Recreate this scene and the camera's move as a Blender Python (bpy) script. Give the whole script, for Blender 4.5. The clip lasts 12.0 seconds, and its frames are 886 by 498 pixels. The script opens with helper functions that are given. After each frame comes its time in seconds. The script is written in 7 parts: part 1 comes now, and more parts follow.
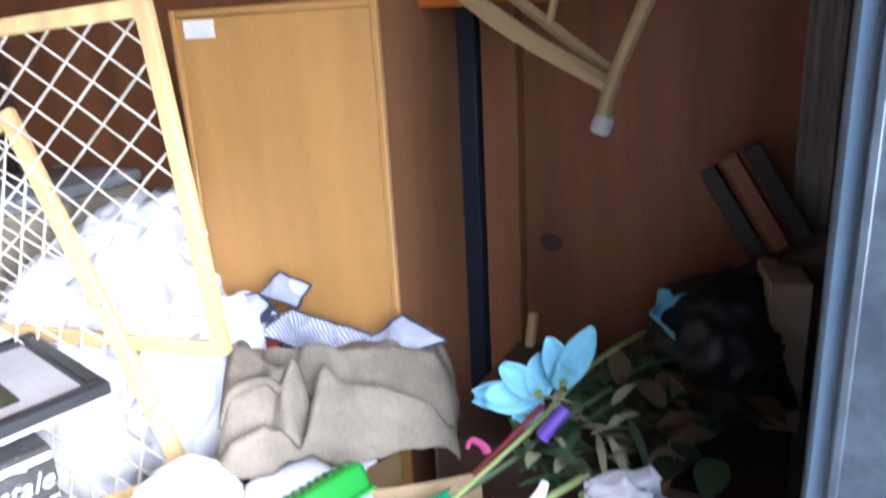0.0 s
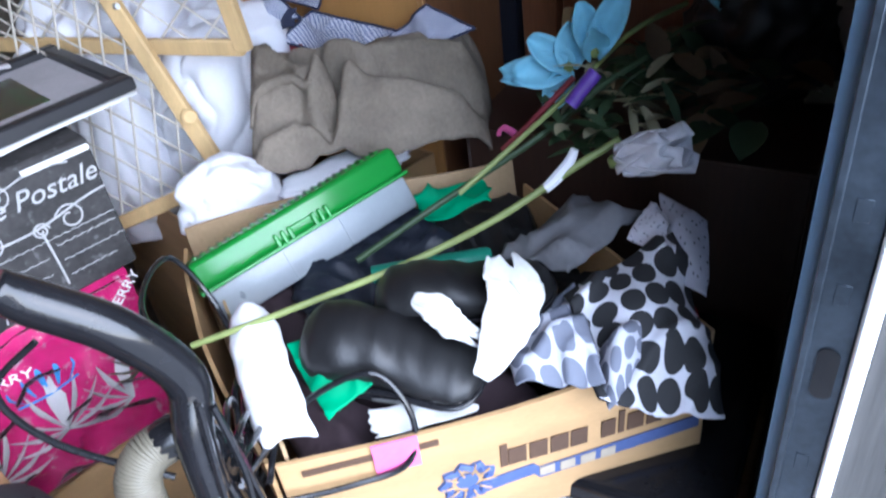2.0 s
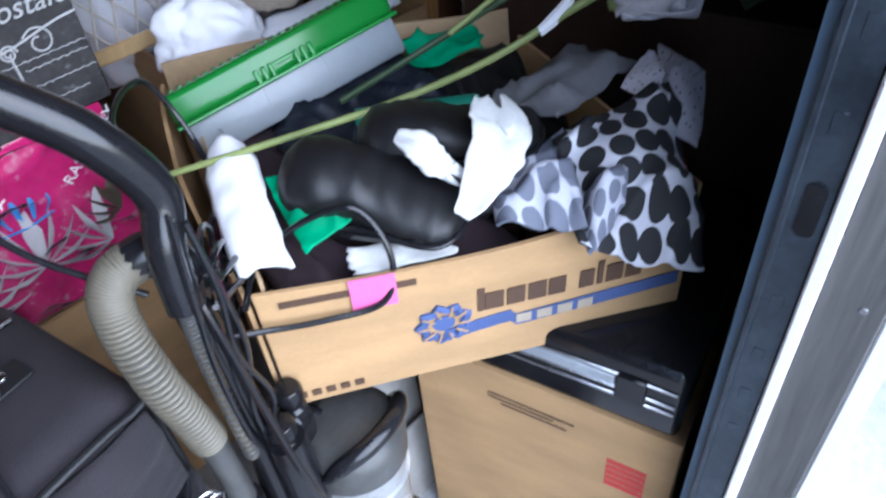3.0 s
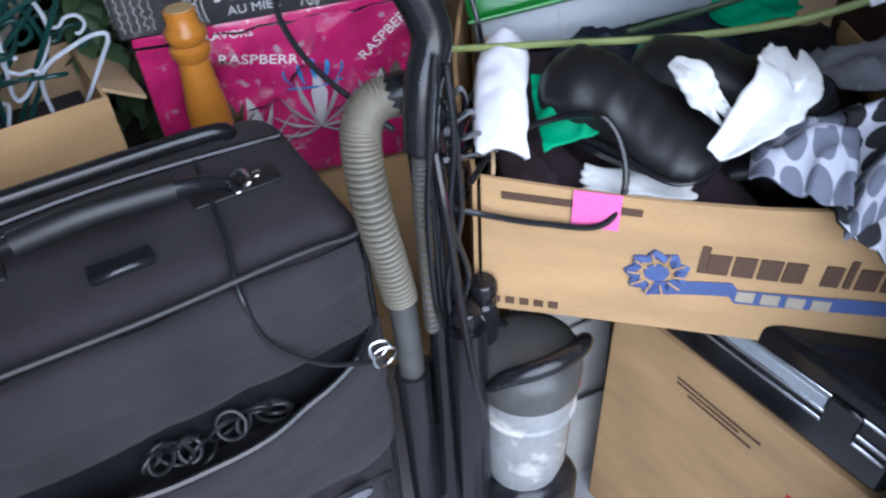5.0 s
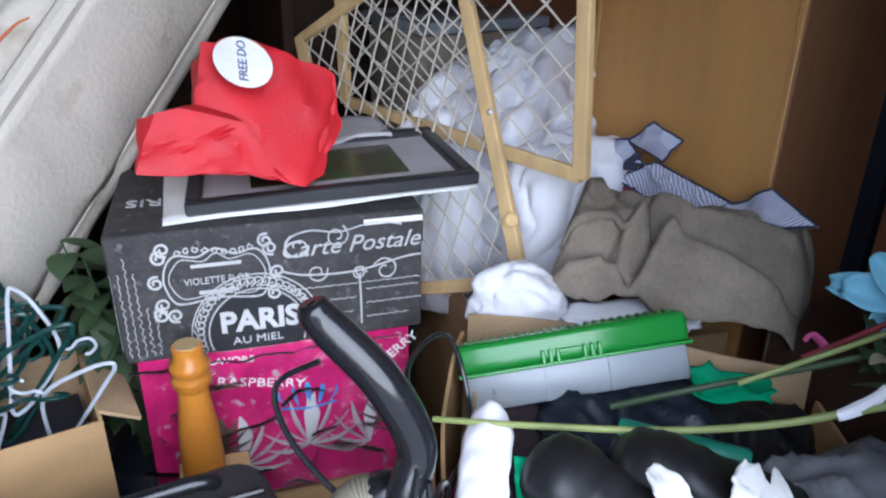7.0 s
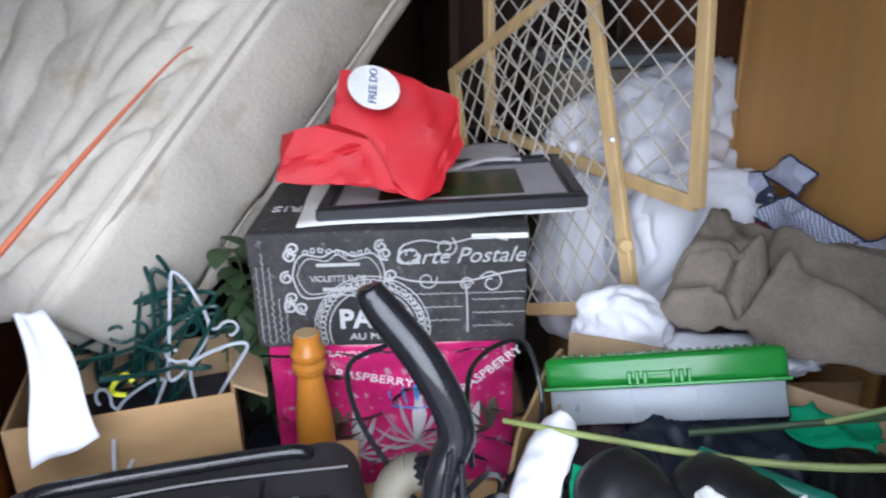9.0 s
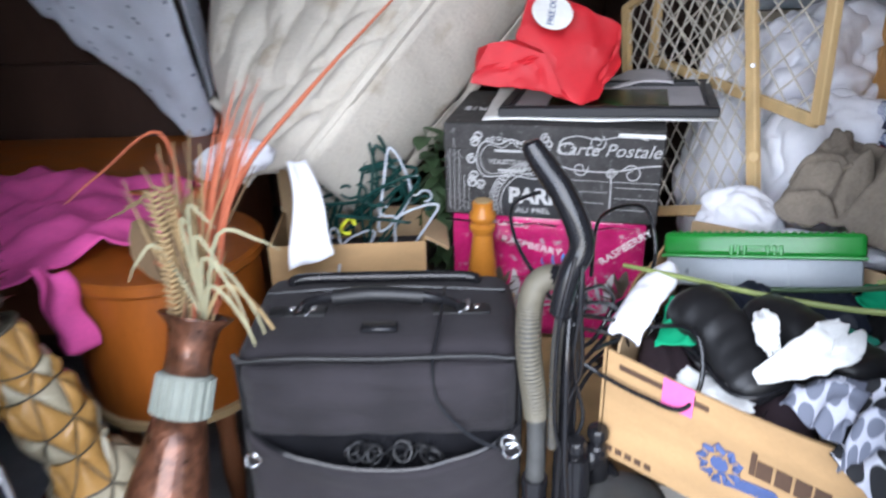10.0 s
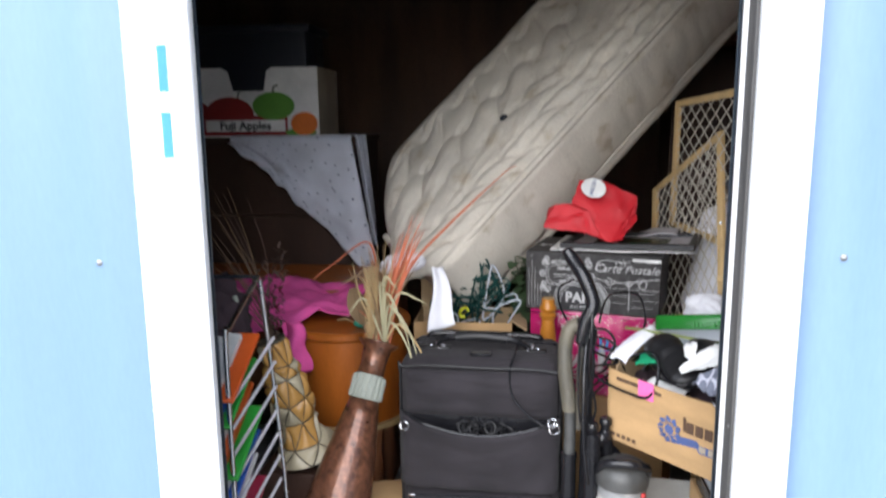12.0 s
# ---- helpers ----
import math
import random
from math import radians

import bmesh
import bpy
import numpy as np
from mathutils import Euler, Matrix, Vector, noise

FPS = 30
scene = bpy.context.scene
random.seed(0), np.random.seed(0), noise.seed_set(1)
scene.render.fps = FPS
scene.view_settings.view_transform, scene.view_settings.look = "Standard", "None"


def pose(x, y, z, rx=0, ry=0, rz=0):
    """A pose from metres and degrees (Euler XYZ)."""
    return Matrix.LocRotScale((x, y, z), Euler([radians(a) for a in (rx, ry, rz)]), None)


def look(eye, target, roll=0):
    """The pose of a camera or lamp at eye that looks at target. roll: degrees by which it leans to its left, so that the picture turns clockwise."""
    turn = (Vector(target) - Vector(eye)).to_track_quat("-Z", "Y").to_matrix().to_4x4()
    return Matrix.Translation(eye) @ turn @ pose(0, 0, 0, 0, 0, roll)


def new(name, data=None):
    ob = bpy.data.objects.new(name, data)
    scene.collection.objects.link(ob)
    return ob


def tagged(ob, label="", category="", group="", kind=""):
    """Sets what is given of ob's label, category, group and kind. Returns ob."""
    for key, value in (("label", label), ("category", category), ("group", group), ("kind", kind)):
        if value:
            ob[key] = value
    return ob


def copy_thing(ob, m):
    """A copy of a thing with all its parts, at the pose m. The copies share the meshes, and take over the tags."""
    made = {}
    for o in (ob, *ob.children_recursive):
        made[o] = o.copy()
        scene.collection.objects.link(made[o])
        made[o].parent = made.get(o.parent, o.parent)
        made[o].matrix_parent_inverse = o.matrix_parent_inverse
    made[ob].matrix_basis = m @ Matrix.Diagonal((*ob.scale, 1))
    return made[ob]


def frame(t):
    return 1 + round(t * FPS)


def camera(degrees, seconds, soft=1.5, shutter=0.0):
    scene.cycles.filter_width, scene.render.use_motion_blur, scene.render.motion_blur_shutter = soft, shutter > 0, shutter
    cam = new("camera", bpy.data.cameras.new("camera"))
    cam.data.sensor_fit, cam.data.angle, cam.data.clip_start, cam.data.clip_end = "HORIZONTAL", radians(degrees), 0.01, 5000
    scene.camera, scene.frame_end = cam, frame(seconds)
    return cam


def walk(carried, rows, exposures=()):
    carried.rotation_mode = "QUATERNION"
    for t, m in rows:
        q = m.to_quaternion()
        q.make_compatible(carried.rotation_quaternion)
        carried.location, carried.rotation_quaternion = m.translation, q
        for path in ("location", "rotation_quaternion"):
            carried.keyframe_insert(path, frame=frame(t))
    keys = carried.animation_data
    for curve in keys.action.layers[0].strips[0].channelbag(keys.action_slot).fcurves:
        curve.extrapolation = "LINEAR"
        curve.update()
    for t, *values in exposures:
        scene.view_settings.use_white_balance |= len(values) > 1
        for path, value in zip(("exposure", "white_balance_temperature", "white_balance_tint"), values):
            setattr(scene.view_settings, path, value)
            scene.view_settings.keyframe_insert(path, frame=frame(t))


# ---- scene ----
cam = camera(62.0, 12.0, soft=2.2, shutter=0.4)
PATH = [
    (0, (0.049, 0.067, 1.486), (1.726, 0.976, 0.886), -3.1),
    (0.5, (0.047, 0.055, 1.437), (1.658, 0.927, 0.633), -4.6),
    (1, (0.05, 0.061, 1.408), (1.579, 0.947, 0.47), -4.8),
    (1.5, (0.035, 0.05, 1.39), (1.478, 0.961, 0.348), -6.2),
    (2, (0.035, 0.041, 1.374), (1.384, 0.964, 0.222), -8.4),
    (2.5, (0.026, 0.031, 1.338), (1.314, 0.905, 0.082), -7.1),
    (3, (0.02, 0.03, 1.32), (1.208, 0.854, -0.062), -6.1),
    (3.2, (0.024, 0.02, 1.297), (1.148, 0.91, -0.097), -8.7),
    (5, (-0.023, -0.025, 1.236), (0.749, 1.270, -0.087), -3.7),
    (5.5, (0.019, 0.034, 1.322), (0.774, 1.376, 0.046), 0.7),
    (6, (0.024, 0.029, 1.354), (0.853, 1.499, 0.28), 0.4),
    (6.5, (0.024, 0.024, 1.372), (0.914, 1.543, 0.422), 1.0),
    (7, (0.024, 0.025, 1.392), (0.979, 1.579, 0.571), 1.0),
    (9, (0.116, -0.094, 1.38), (0.607, 1.707, 0.662), -1.3),
    (9.5, (0.118, -0.192, 1.401), (0.4, 1.671, 0.731), -1.5),
    (10, (0.075, -0.451, 1.388), (0.101, 1.369, 0.559), -1.4),
    (10.5, (0.115, -0.715, 1.424), (-0.03, 1.179, 0.797), -1.3),
    (10.6, (0.121, -0.778, 1.406), (-0.009, 1.123, 0.798), -1.2),
    (11, (0.172, -0.987, 1.422), (-0.088, 0.897, 0.805), -1.1),
    (11.5, (0.142, -1.225, 1.425), (-0.08, 0.681, 0.862), -1.1),
    (12, (0.13, -1.405, 1.446), (-0.116, 0.547, 1.09), -0.6),
]
walk(cam, [(t, look(eye, target, roll)) for t, eye, target, roll in PATH],
     [(0.0, 2.85, 6000, 10), (0.5, 2.75, 5800, 10), (1.0, 2.25, 5700, 10), (1.5, 1.75, 5600, 10), (2.0, 1.5, 5600, 10), (2.5, 1.1, 5600, 10), (3.2, 0.85, 5600, 10), (5.0, 0.5, 5700, 10), (5.5, 0.98, 5750, 10), (6.0, 1.15, 5800, 10), (7.0, 1.0, 5800, 10), (9.0, 0.93, 6000, 10), (9.5, 1.0, 6000, 10), (10.0, 0.97, 6100, 10), (10.5, 1.02, 6300, 10), (11.0, 1.0, 6500, 10), (11.5, 0.95, 6600, 10), (12.0, 0.55, 6700, 10)])

# ---- light ----
world = bpy.data.worlds.new("sky")
scene.world = world
world.use_nodes = True
wn = world.node_tree
sky = wn.nodes.new("ShaderNodeTexSky")
sky.sky_type, sky.sun_disc = "NISHITA", False
sky.sun_elevation, sky.sun_rotation = radians(36), radians(191)
wn.links.new(sky.outputs[0], wn.nodes["Background"].inputs[0])
wn.nodes["Background"].inputs[1].default_value = 0.15
sun = new("sun", bpy.data.lights.new("sun", "SUN"))
sun.data.energy, sun.data.angle, sun.data.color = 5.6, radians(80), (0.86, 0.90, 1.0)
sun.matrix_world = look((-0.72, -2.9, 2.15), (0, 0, 0))
scene.view_settings.exposure = 0.0


# ---- materials ----
def mat(name, col, rough=0.6, metal=0.0, scale=8.0, vary=0.25, bump=0.15, fine=140.0, spec=0.4, stretch=(1, 1, 1),
        second=None, amount=0.5, sheen=0.0, coat=0.0, trans=0.0, island=0.0):
    """A surface with variation at two scales: blotches of `scale` per metre and grain of `fine` per metre."""
    m = bpy.data.materials.new(name)
    m.use_nodes = True
    nt = m.node_tree
    n, l = nt.nodes, nt.links
    b = n["Principled BSDF"]
    tc = n.new("ShaderNodeTexCoord")
    mp = n.new("ShaderNodeMapping")
    mp.inputs["Scale"].default_value = stretch
    l.new(tc.outputs["Object"], mp.inputs["Vector"])
    big, small = n.new("ShaderNodeTexNoise"), n.new("ShaderNodeTexNoise")
    for t, s, d in ((big, scale, 5.0), (small, fine, 3.0)):
        l.new(mp.outputs[0], t.inputs["Vector"])
        t.inputs["Scale"].default_value = s
        t.inputs["Detail"].default_value = d
    ramp = n.new("ShaderNodeValToRGB")
    ramp.color_ramp.elements[0].position, ramp.color_ramp.elements[1].position = 0.3, 0.7
    lo = tuple(c * (1 - vary) for c in col)
    hi = tuple(min(1.0, c * (1 + vary * 0.6)) for c in col)
    ramp.color_ramp.elements[0].color, ramp.color_ramp.elements[1].color = (*lo, 1), (*hi, 1)
    l.new(big.outputs["Fac"], ramp.inputs[0])
    out = ramp.outputs[0]
    if second:
        spot = n.new("ShaderNodeTexNoise")
        spot.inputs["Scale"].default_value = scale * 2.7
        spot.inputs["Detail"].default_value = 6.0
        l.new(mp.outputs[0], spot.inputs["Vector"])
        r2 = n.new("ShaderNodeValToRGB")
        r2.color_ramp.elements[0].position, r2.color_ramp.elements[1].position = amount, amount + 0.12
        l.new(spot.outputs["Fac"], r2.inputs[0])
        mx = n.new("ShaderNodeMixRGB")
        l.new(r2.outputs[0], mx.inputs[0])
        l.new(out, mx.inputs[1])
        mx.inputs[2].default_value = (*second, 1)
        out = mx.outputs[0]
    gr = n.new("ShaderNodeMixRGB")
    gr.blend_type = "MULTIPLY"
    gr.inputs[0].default_value = min(1.0, vary * 1.2)
    l.new(out, gr.inputs[1])
    l.new(small.outputs["Fac"], gr.inputs[2])
    br = n.new("ShaderNodeBrightContrast")
    br.inputs["Bright"].default_value = 0.0
    l.new(gr.outputs[0], br.inputs[0])
    l.new(br.outputs[0], b.inputs["Base Color"])
    rr = n.new("ShaderNodeMapRange")
    rr.inputs["To Min"].default_value, rr.inputs["To Max"].default_value = max(0.02, rough - 0.12), min(1.0, rough + 0.12)
    l.new(big.outputs["Fac"], rr.inputs["Value"])
    l.new(rr.outputs[0], b.inputs["Roughness"])
    b.inputs["Metallic"].default_value = metal
    b.inputs["Specular IOR Level"].default_value = spec
    b.inputs["Sheen Weight"].default_value = sheen
    b.inputs["Coat Weight"].default_value = coat
    b.inputs["Transmission Weight"].default_value = trans
    if bump:
        bp = n.new("ShaderNodeBump")
        bp.inputs["Strength"].default_value = bump
        bp.inputs["Distance"].default_value = 0.003
        l.new(small.outputs["Fac"], bp.inputs["Height"])
        l.new(bp.outputs[0], b.inputs["Normal"])
    return m


M = {
    "blue_metal": mat("blue_painted_steel", (0.18, 0.288, 0.42), 0.5, scale=2, vary=0.10, bump=0.03, stretch=(1, 1, 0.2)),
    "white_trim": mat("white_painted_trim", (0.82, 0.82, 0.82), 0.5, scale=5, vary=0.06, bump=0.05),
    "galv": mat("dull_steel_channel", (0.075, 0.095, 0.12), 0.34, metal=0.75, scale=25, vary=0.35, bump=0.08),
    "grey_wood": mat("weathered_grey_wood", (0.26, 0.25, 0.24), 0.85, scale=30, vary=0.5, bump=0.5, stretch=(4, 4, 0.25)),
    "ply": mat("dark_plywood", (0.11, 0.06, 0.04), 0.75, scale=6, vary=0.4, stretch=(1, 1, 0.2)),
    "concrete": mat("concrete_floor", (0.42, 0.42, 0.43), 0.85, scale=6, vary=0.25, bump=0.3),
    "ground": mat("pale_gravel_ground", (0.5, 0.49, 0.47), 0.9, scale=3, vary=0.3, bump=0.6, fine=60),
    "carton": mat("cardboard", (0.47, 0.295, 0.14), 0.85, scale=7, vary=0.18, bump=0.1, stretch=(1, 1, 3)),
    "carton_in": mat("cardboard_inside", (0.43, 0.30, 0.17), 0.9, scale=7, vary=0.2, bump=0.1),
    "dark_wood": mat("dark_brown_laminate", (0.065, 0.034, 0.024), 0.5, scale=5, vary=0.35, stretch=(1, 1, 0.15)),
    "oak": mat("honey_wood_veneer", (0.50, 0.26, 0.085), 0.5, scale=5, vary=0.16, bump=0.05, stretch=(2, 2, 0.25)),
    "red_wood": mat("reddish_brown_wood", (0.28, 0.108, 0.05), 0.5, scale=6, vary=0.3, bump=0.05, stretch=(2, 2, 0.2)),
    "orange_wood": mat("orange_stained_wood", (0.42, 0.115, 0.016), 0.38, scale=6, vary=0.3, bump=0.05, stretch=(2, 2, 0.3)),
    "pine": mat("pale_pine", (0.66, 0.46, 0.22), 0.6, scale=9, vary=0.2, bump=0.1, stretch=(3, 3, 0.3)),
    "black_fabric": mat("black_nylon", (0.029, 0.025, 0.029), 0.8, scale=7, vary=0.45, bump=0.6, fine=500, sheen=0.05, spec=0.25),
    "black_plastic": mat("black_plastic", (0.013, 0.013, 0.015), 0.17, scale=12, vary=0.3, bump=0.02),
    "white_cloth": mat("white_cloth", (0.76, 0.76, 0.80), 0.9, scale=5, vary=0.08, bump=0.2, fine=300),
    "mattress": mat("off_white_ticking", (0.57, 0.525, 0.45), 0.9, scale=4, vary=0.16, bump=0.7, fine=110, second=(0.42, 0.36, 0.28), amount=0.58),
    "red_bag": mat("red_nonwoven", (0.54, 0.012, 0.022), 0.6, scale=9, vary=0.2, bump=0.25, fine=350),
    "paris": mat("chalkboard_print", (0.058, 0.055, 0.055), 0.7, scale=26, vary=0.5, bump=0.1, second=(0.15, 0.15, 0.15), amount=0.60),
    "pink_print": mat("raspberry_print", (0.52, 0.03, 0.15), 0.4, scale=9, vary=0.35, bump=0.03),
}


# ---- builders ----
def link(name, bm, material, smooth=0.0):
    me = bpy.data.meshes.new(name)
    bmesh.ops.recalc_face_normals(bm, faces=bm.faces)
    bm.to_mesh(me)
    bm.free()
    for x in material if isinstance(material, (list, tuple)) else [material]:
        me.materials.append(x)
    if smooth:
        for p in me.polygons:
            p.use_smooth = True
        if smooth < 180:
            me.set_sharp_from_angle(angle=radians(smooth))
    return me


def thing(name, label, category, m=None, group="", kind=""):
    ob = tagged(new(name), label, category, group, kind)
    ob.empty_display_size = 0.05
    ob.matrix_world = m or Matrix()
    return ob


def part(name, bm, material, parent, label="", smooth=40):
    """One mesh object under a thing or a part, in the thing's own space."""
    ob = new(name, link(name, bm, material, smooth))
    ob.parent = parent
    if parent.type == "MESH":
        ob.matrix_parent_inverse = Matrix()
    return tagged(ob, label)


def single(name, bm, material, label, category, m=None, group="", kind="", smooth=40):
    ob = new(name, link(name, bm, material, smooth))
    ob.matrix_world = m or Matrix()
    return tagged(ob, label, category, group, kind)


def at(x, y, z, xdir=(1, 0), tilt=0, lean=0):
    """A pose at a place, its x axis along xdir in plan; tilt turns about its own x, lean about its own y."""
    return Matrix.Translation((x, y, z)) @ Matrix.Rotation(math.atan2(xdir[1], xdir[0]), 4, "Z") @ Matrix.Rotation(radians(tilt), 4, "X") @ Matrix.Rotation(radians(lean), 4, "Y")


def box(x0, x1, y0, y1, z0, z1, bev=0.0, seg=1, bm=None):
    bm = bm or bmesh.new()
    r = bmesh.ops.create_cube(bm, size=1.0, matrix=Matrix.Translation(((x0 + x1) / 2, (y0 + y1) / 2, (z0 + z1) / 2)) @ Matrix.Diagonal((abs(x1 - x0), abs(y1 - y0), abs(z1 - z0), 1)))
    if bev:
        es = list({e for v in r["verts"] for e in v.link_edges})
        bmesh.ops.bevel(bm, geom=es, offset=bev, segments=seg, affect="EDGES", profile=0.5)
    return bm


def smooth_path(pts, n=6):
    pts = [Vector(p) for p in pts]
    if len(pts) < 3:
        return pts
    out = []
    for i in range(len(pts) - 1):
        a, b, c, d = pts[max(i - 1, 0)], pts[i], pts[i + 1], pts[min(i + 2, len(pts) - 1)]
        for k in range(n):
            t = k / n
            out.append(0.5 * (2 * b + (c - a) * t + (2 * a - 5 * b + 4 * c - d) * t * t + (3 * b - a - 3 * c + d) * t ** 3))
    return out + [pts[-1]]


def tube(pts, r, seg=8, n=6, bm=None, squash=1.0):
    """A round rod along a smooth path; r is one radius or one per given point."""
    bm = bm or bmesh.new()
    p = smooth_path(pts, n)
    rs = r if isinstance(r, (list, tuple)) else [r] * len(pts)
    rings = []
    up = Vector((0.13, 0.31, 0.94))
    for i, c in enumerate(p):
        t = (p[min(i + 1, len(p) - 1)] - p[max(i - 1, 0)]).normalized()
        side = t.cross(up)
        if side.length < 0.05:
            side = t.cross(Vector((1, 0, 0)))
        side.normalize()
        up2 = side.cross(t).normalized()
        up = up2
        f = i / max(len(p) - 1, 1) * (len(rs) - 1)
        k = min(int(f), len(rs) - 2) if len(rs) > 1 else 0
        rad = rs[k] + (rs[min(k + 1, len(rs) - 1)] - rs[k]) * (f - k)
        rings.append([bm.verts.new(c + rad * (side * math.cos(a) + up2 * squash * math.sin(a))) for a in [2 * math.pi * j / seg for j in range(seg)]])
    for a, b in zip(rings, rings[1:]):
        for j in range(seg):
            bm.faces.new((a[j], a[(j + 1) % seg], b[(j + 1) % seg], b[j]))
    bm.faces.new(rings[0][::-1])
    bm.faces.new(rings[-1])
    return bm


def lathe(profile, seg=24, bm=None, wobble=0.0):
    """A turned body from (radius, height) pairs."""
    bm = bm or bmesh.new()
    rings = []
    for r, z in profile:
        rings.append([bm.verts.new((r * (1 + wobble * noise.noise((math.cos(a) * 2, math.sin(a) * 2, z * 9))) * math.cos(a), r * math.sin(a), z)) for a in [2 * math.pi * j / seg for j in range(seg)]])
    for a, b in zip(rings, rings[1:]):
        for j in range(seg):
            bm.faces.new((a[j], a[(j + 1) % seg], b[(j + 1) % seg], b[j]))
    bm.faces.new(rings[0][::-1])
    bm.faces.new(rings[-1])
    return bm


def sheet(f, nu, nv, thick=0.002, bm=None, uv=False):
    """A thin draped sheet: f(u, v) gives the place for u, v from 0 to 1; the back lies `thick` behind it."""
    bm = bm or bmesh.new()
    g = [[Vector(f(i / nu, j / nv)) for j in range(nv + 1)] for i in range(nu + 1)]
    nrm = [[None] * (nv + 1) for _ in range(nu + 1)]
    for i in range(nu + 1):
        for j in range(nv + 1):
            du = g[min(i + 1, nu)][j] - g[max(i - 1, 0)][j]
            dv = g[i][min(j + 1, nv)] - g[i][max(j - 1, 0)]
            c = du.cross(dv)
            nrm[i][j] = c.normalized() if c.length > 1e-12 else Vector((0, 0, 1))
    a = [[bm.verts.new(g[i][j]) for j in range(nv + 1)] for i in range(nu + 1)]
    b = [[bm.verts.new(g[i][j] - nrm[i][j] * thick) for j in range(nv + 1)] for i in range(nu + 1)]
    lay = bm.loops.layers.uv.new("UVMap") if uv else None

    def quad(vs, uvs=None):
        fc = bm.faces.new(vs)
        if lay and uvs:
            for lp, c in zip(fc.loops, uvs):
                lp[lay].uv = c
    for i in range(nu):
        for j in range(nv):
            cs = [(i / nu, j / nv), ((i + 1) / nu, j / nv), ((i + 1) / nu, (j + 1) / nv), (i / nu, (j + 1) / nv)]
            quad((a[i][j], a[i + 1][j], a[i + 1][j + 1], a[i][j + 1]), cs)
            quad((b[i][j], b[i][j + 1], b[i + 1][j + 1], b[i + 1][j]), [cs[0], cs[3], cs[2], cs[1]])
    for i in range(nu):
        quad((a[i][0], b[i][0], b[i + 1][0], a[i + 1][0]))
        quad((a[i][nv], a[i + 1][nv], b[i + 1][nv], b[i][nv]))
    for j in range(nv):
        quad((a[0][j], a[0][j + 1], b[0][j + 1], b[0][j]))
        quad((a[nu][j], b[nu][j], b[nu][j + 1], a[nu][j + 1]))
    return bm


def lump(sx, sy, sz, rough=0.25, freq=3.0, sub=4, seed=0.0, flat=0.0, crease=0.0, boxy=1.0):
    """A crumpled soft body: a ball of half sizes sx, sy, sz pushed in and out into folds."""
    bm = bmesh.new()
    bmesh.ops.create_icosphere(bm, subdivisions=sub, radius=1.0)
    o = Vector((seed * 3.1, seed * 1.7, -seed * 2.3))
    for v in bm.verts:
        d = v.co.copy()
        k = noise.fractal(d * freq * 0.5 + o, 0.8, 2.0, 4)
        c = (1 - abs(noise.noise(d * freq + o * 2))) ** 4
        if boxy < 1:
            d = Vector([math.copysign(abs(q) ** boxy, q) for q in d])
            d *= 1.0 / max(1.0, max(abs(q) for q in d)) ** 0.5
        v.co = Vector((d.x * sx, d.y * sy, d.z * sz)) * (1 + rough * k - crease * c)
        if flat and v.co.z < -sz * flat:
            v.co.z = -sz * flat + (v.co.z + sz * flat) * 0.1
    return bm

def patch(c00, c10, c11, c01, amp=0.006, freq=9.0, seed=0.0, belly=0.0, ragged=0.0):
    """A piece of cloth between four corners, with folds pushed along its normal."""
    c00, c10, c11, c01 = (Vector(p) for p in (c00, c10, c11, c01))
    nr = (c10 - c00).cross(c01 - c00).normalized()

    def place(u, v):
        u2 = u + ragged * noise.noise((v * 5, seed, 1)) * (1 - abs(2 * u - 1))
        p = (c00 * (1 - u2) + c10 * u2) * (1 - v) + (c01 * (1 - u2) + c11 * u2) * v
        q = p * freq
        fold = noise.noise((q.x + seed, q.y - seed, q.z)) + 0.9 * (1 - abs(noise.noise((q.x * 0.9 - seed, q.y * 1.3, q.z * 1.2 + seed)))) ** 4
        return p + nr * (amp * fold + belly * math.sin(math.pi * u) * math.sin(math.pi * v))
    return place


def hem(place, inset=0.01):
    """The four edges of a patch as closed runs of points."""
    a = [(inset + (1 - 2 * inset) * k / 10) for k in range(11)]
    return [place(k, inset) for k in a] + [place(1 - inset, k) for k in a[1:]] + [place(1 - k, 1 - inset) for k in a[1:]] + [place(inset, 1 - k) for k in a[1:]]


# places shared by several things
MATT = (-0.09, 1.155, 0.753)
VBEND = (0.283, 0.486, 0.962)
CANX, CANY = 0.366, 0.440
OBX, OBY, OBD = -0.503, 0.292, (0.334, 0.075)

# more materials
def plain(name, col, rough=0.6, **k):
    M[name] = mat(name, col, rough, **{"vary": 0.18, "bump": 0.12, **k})


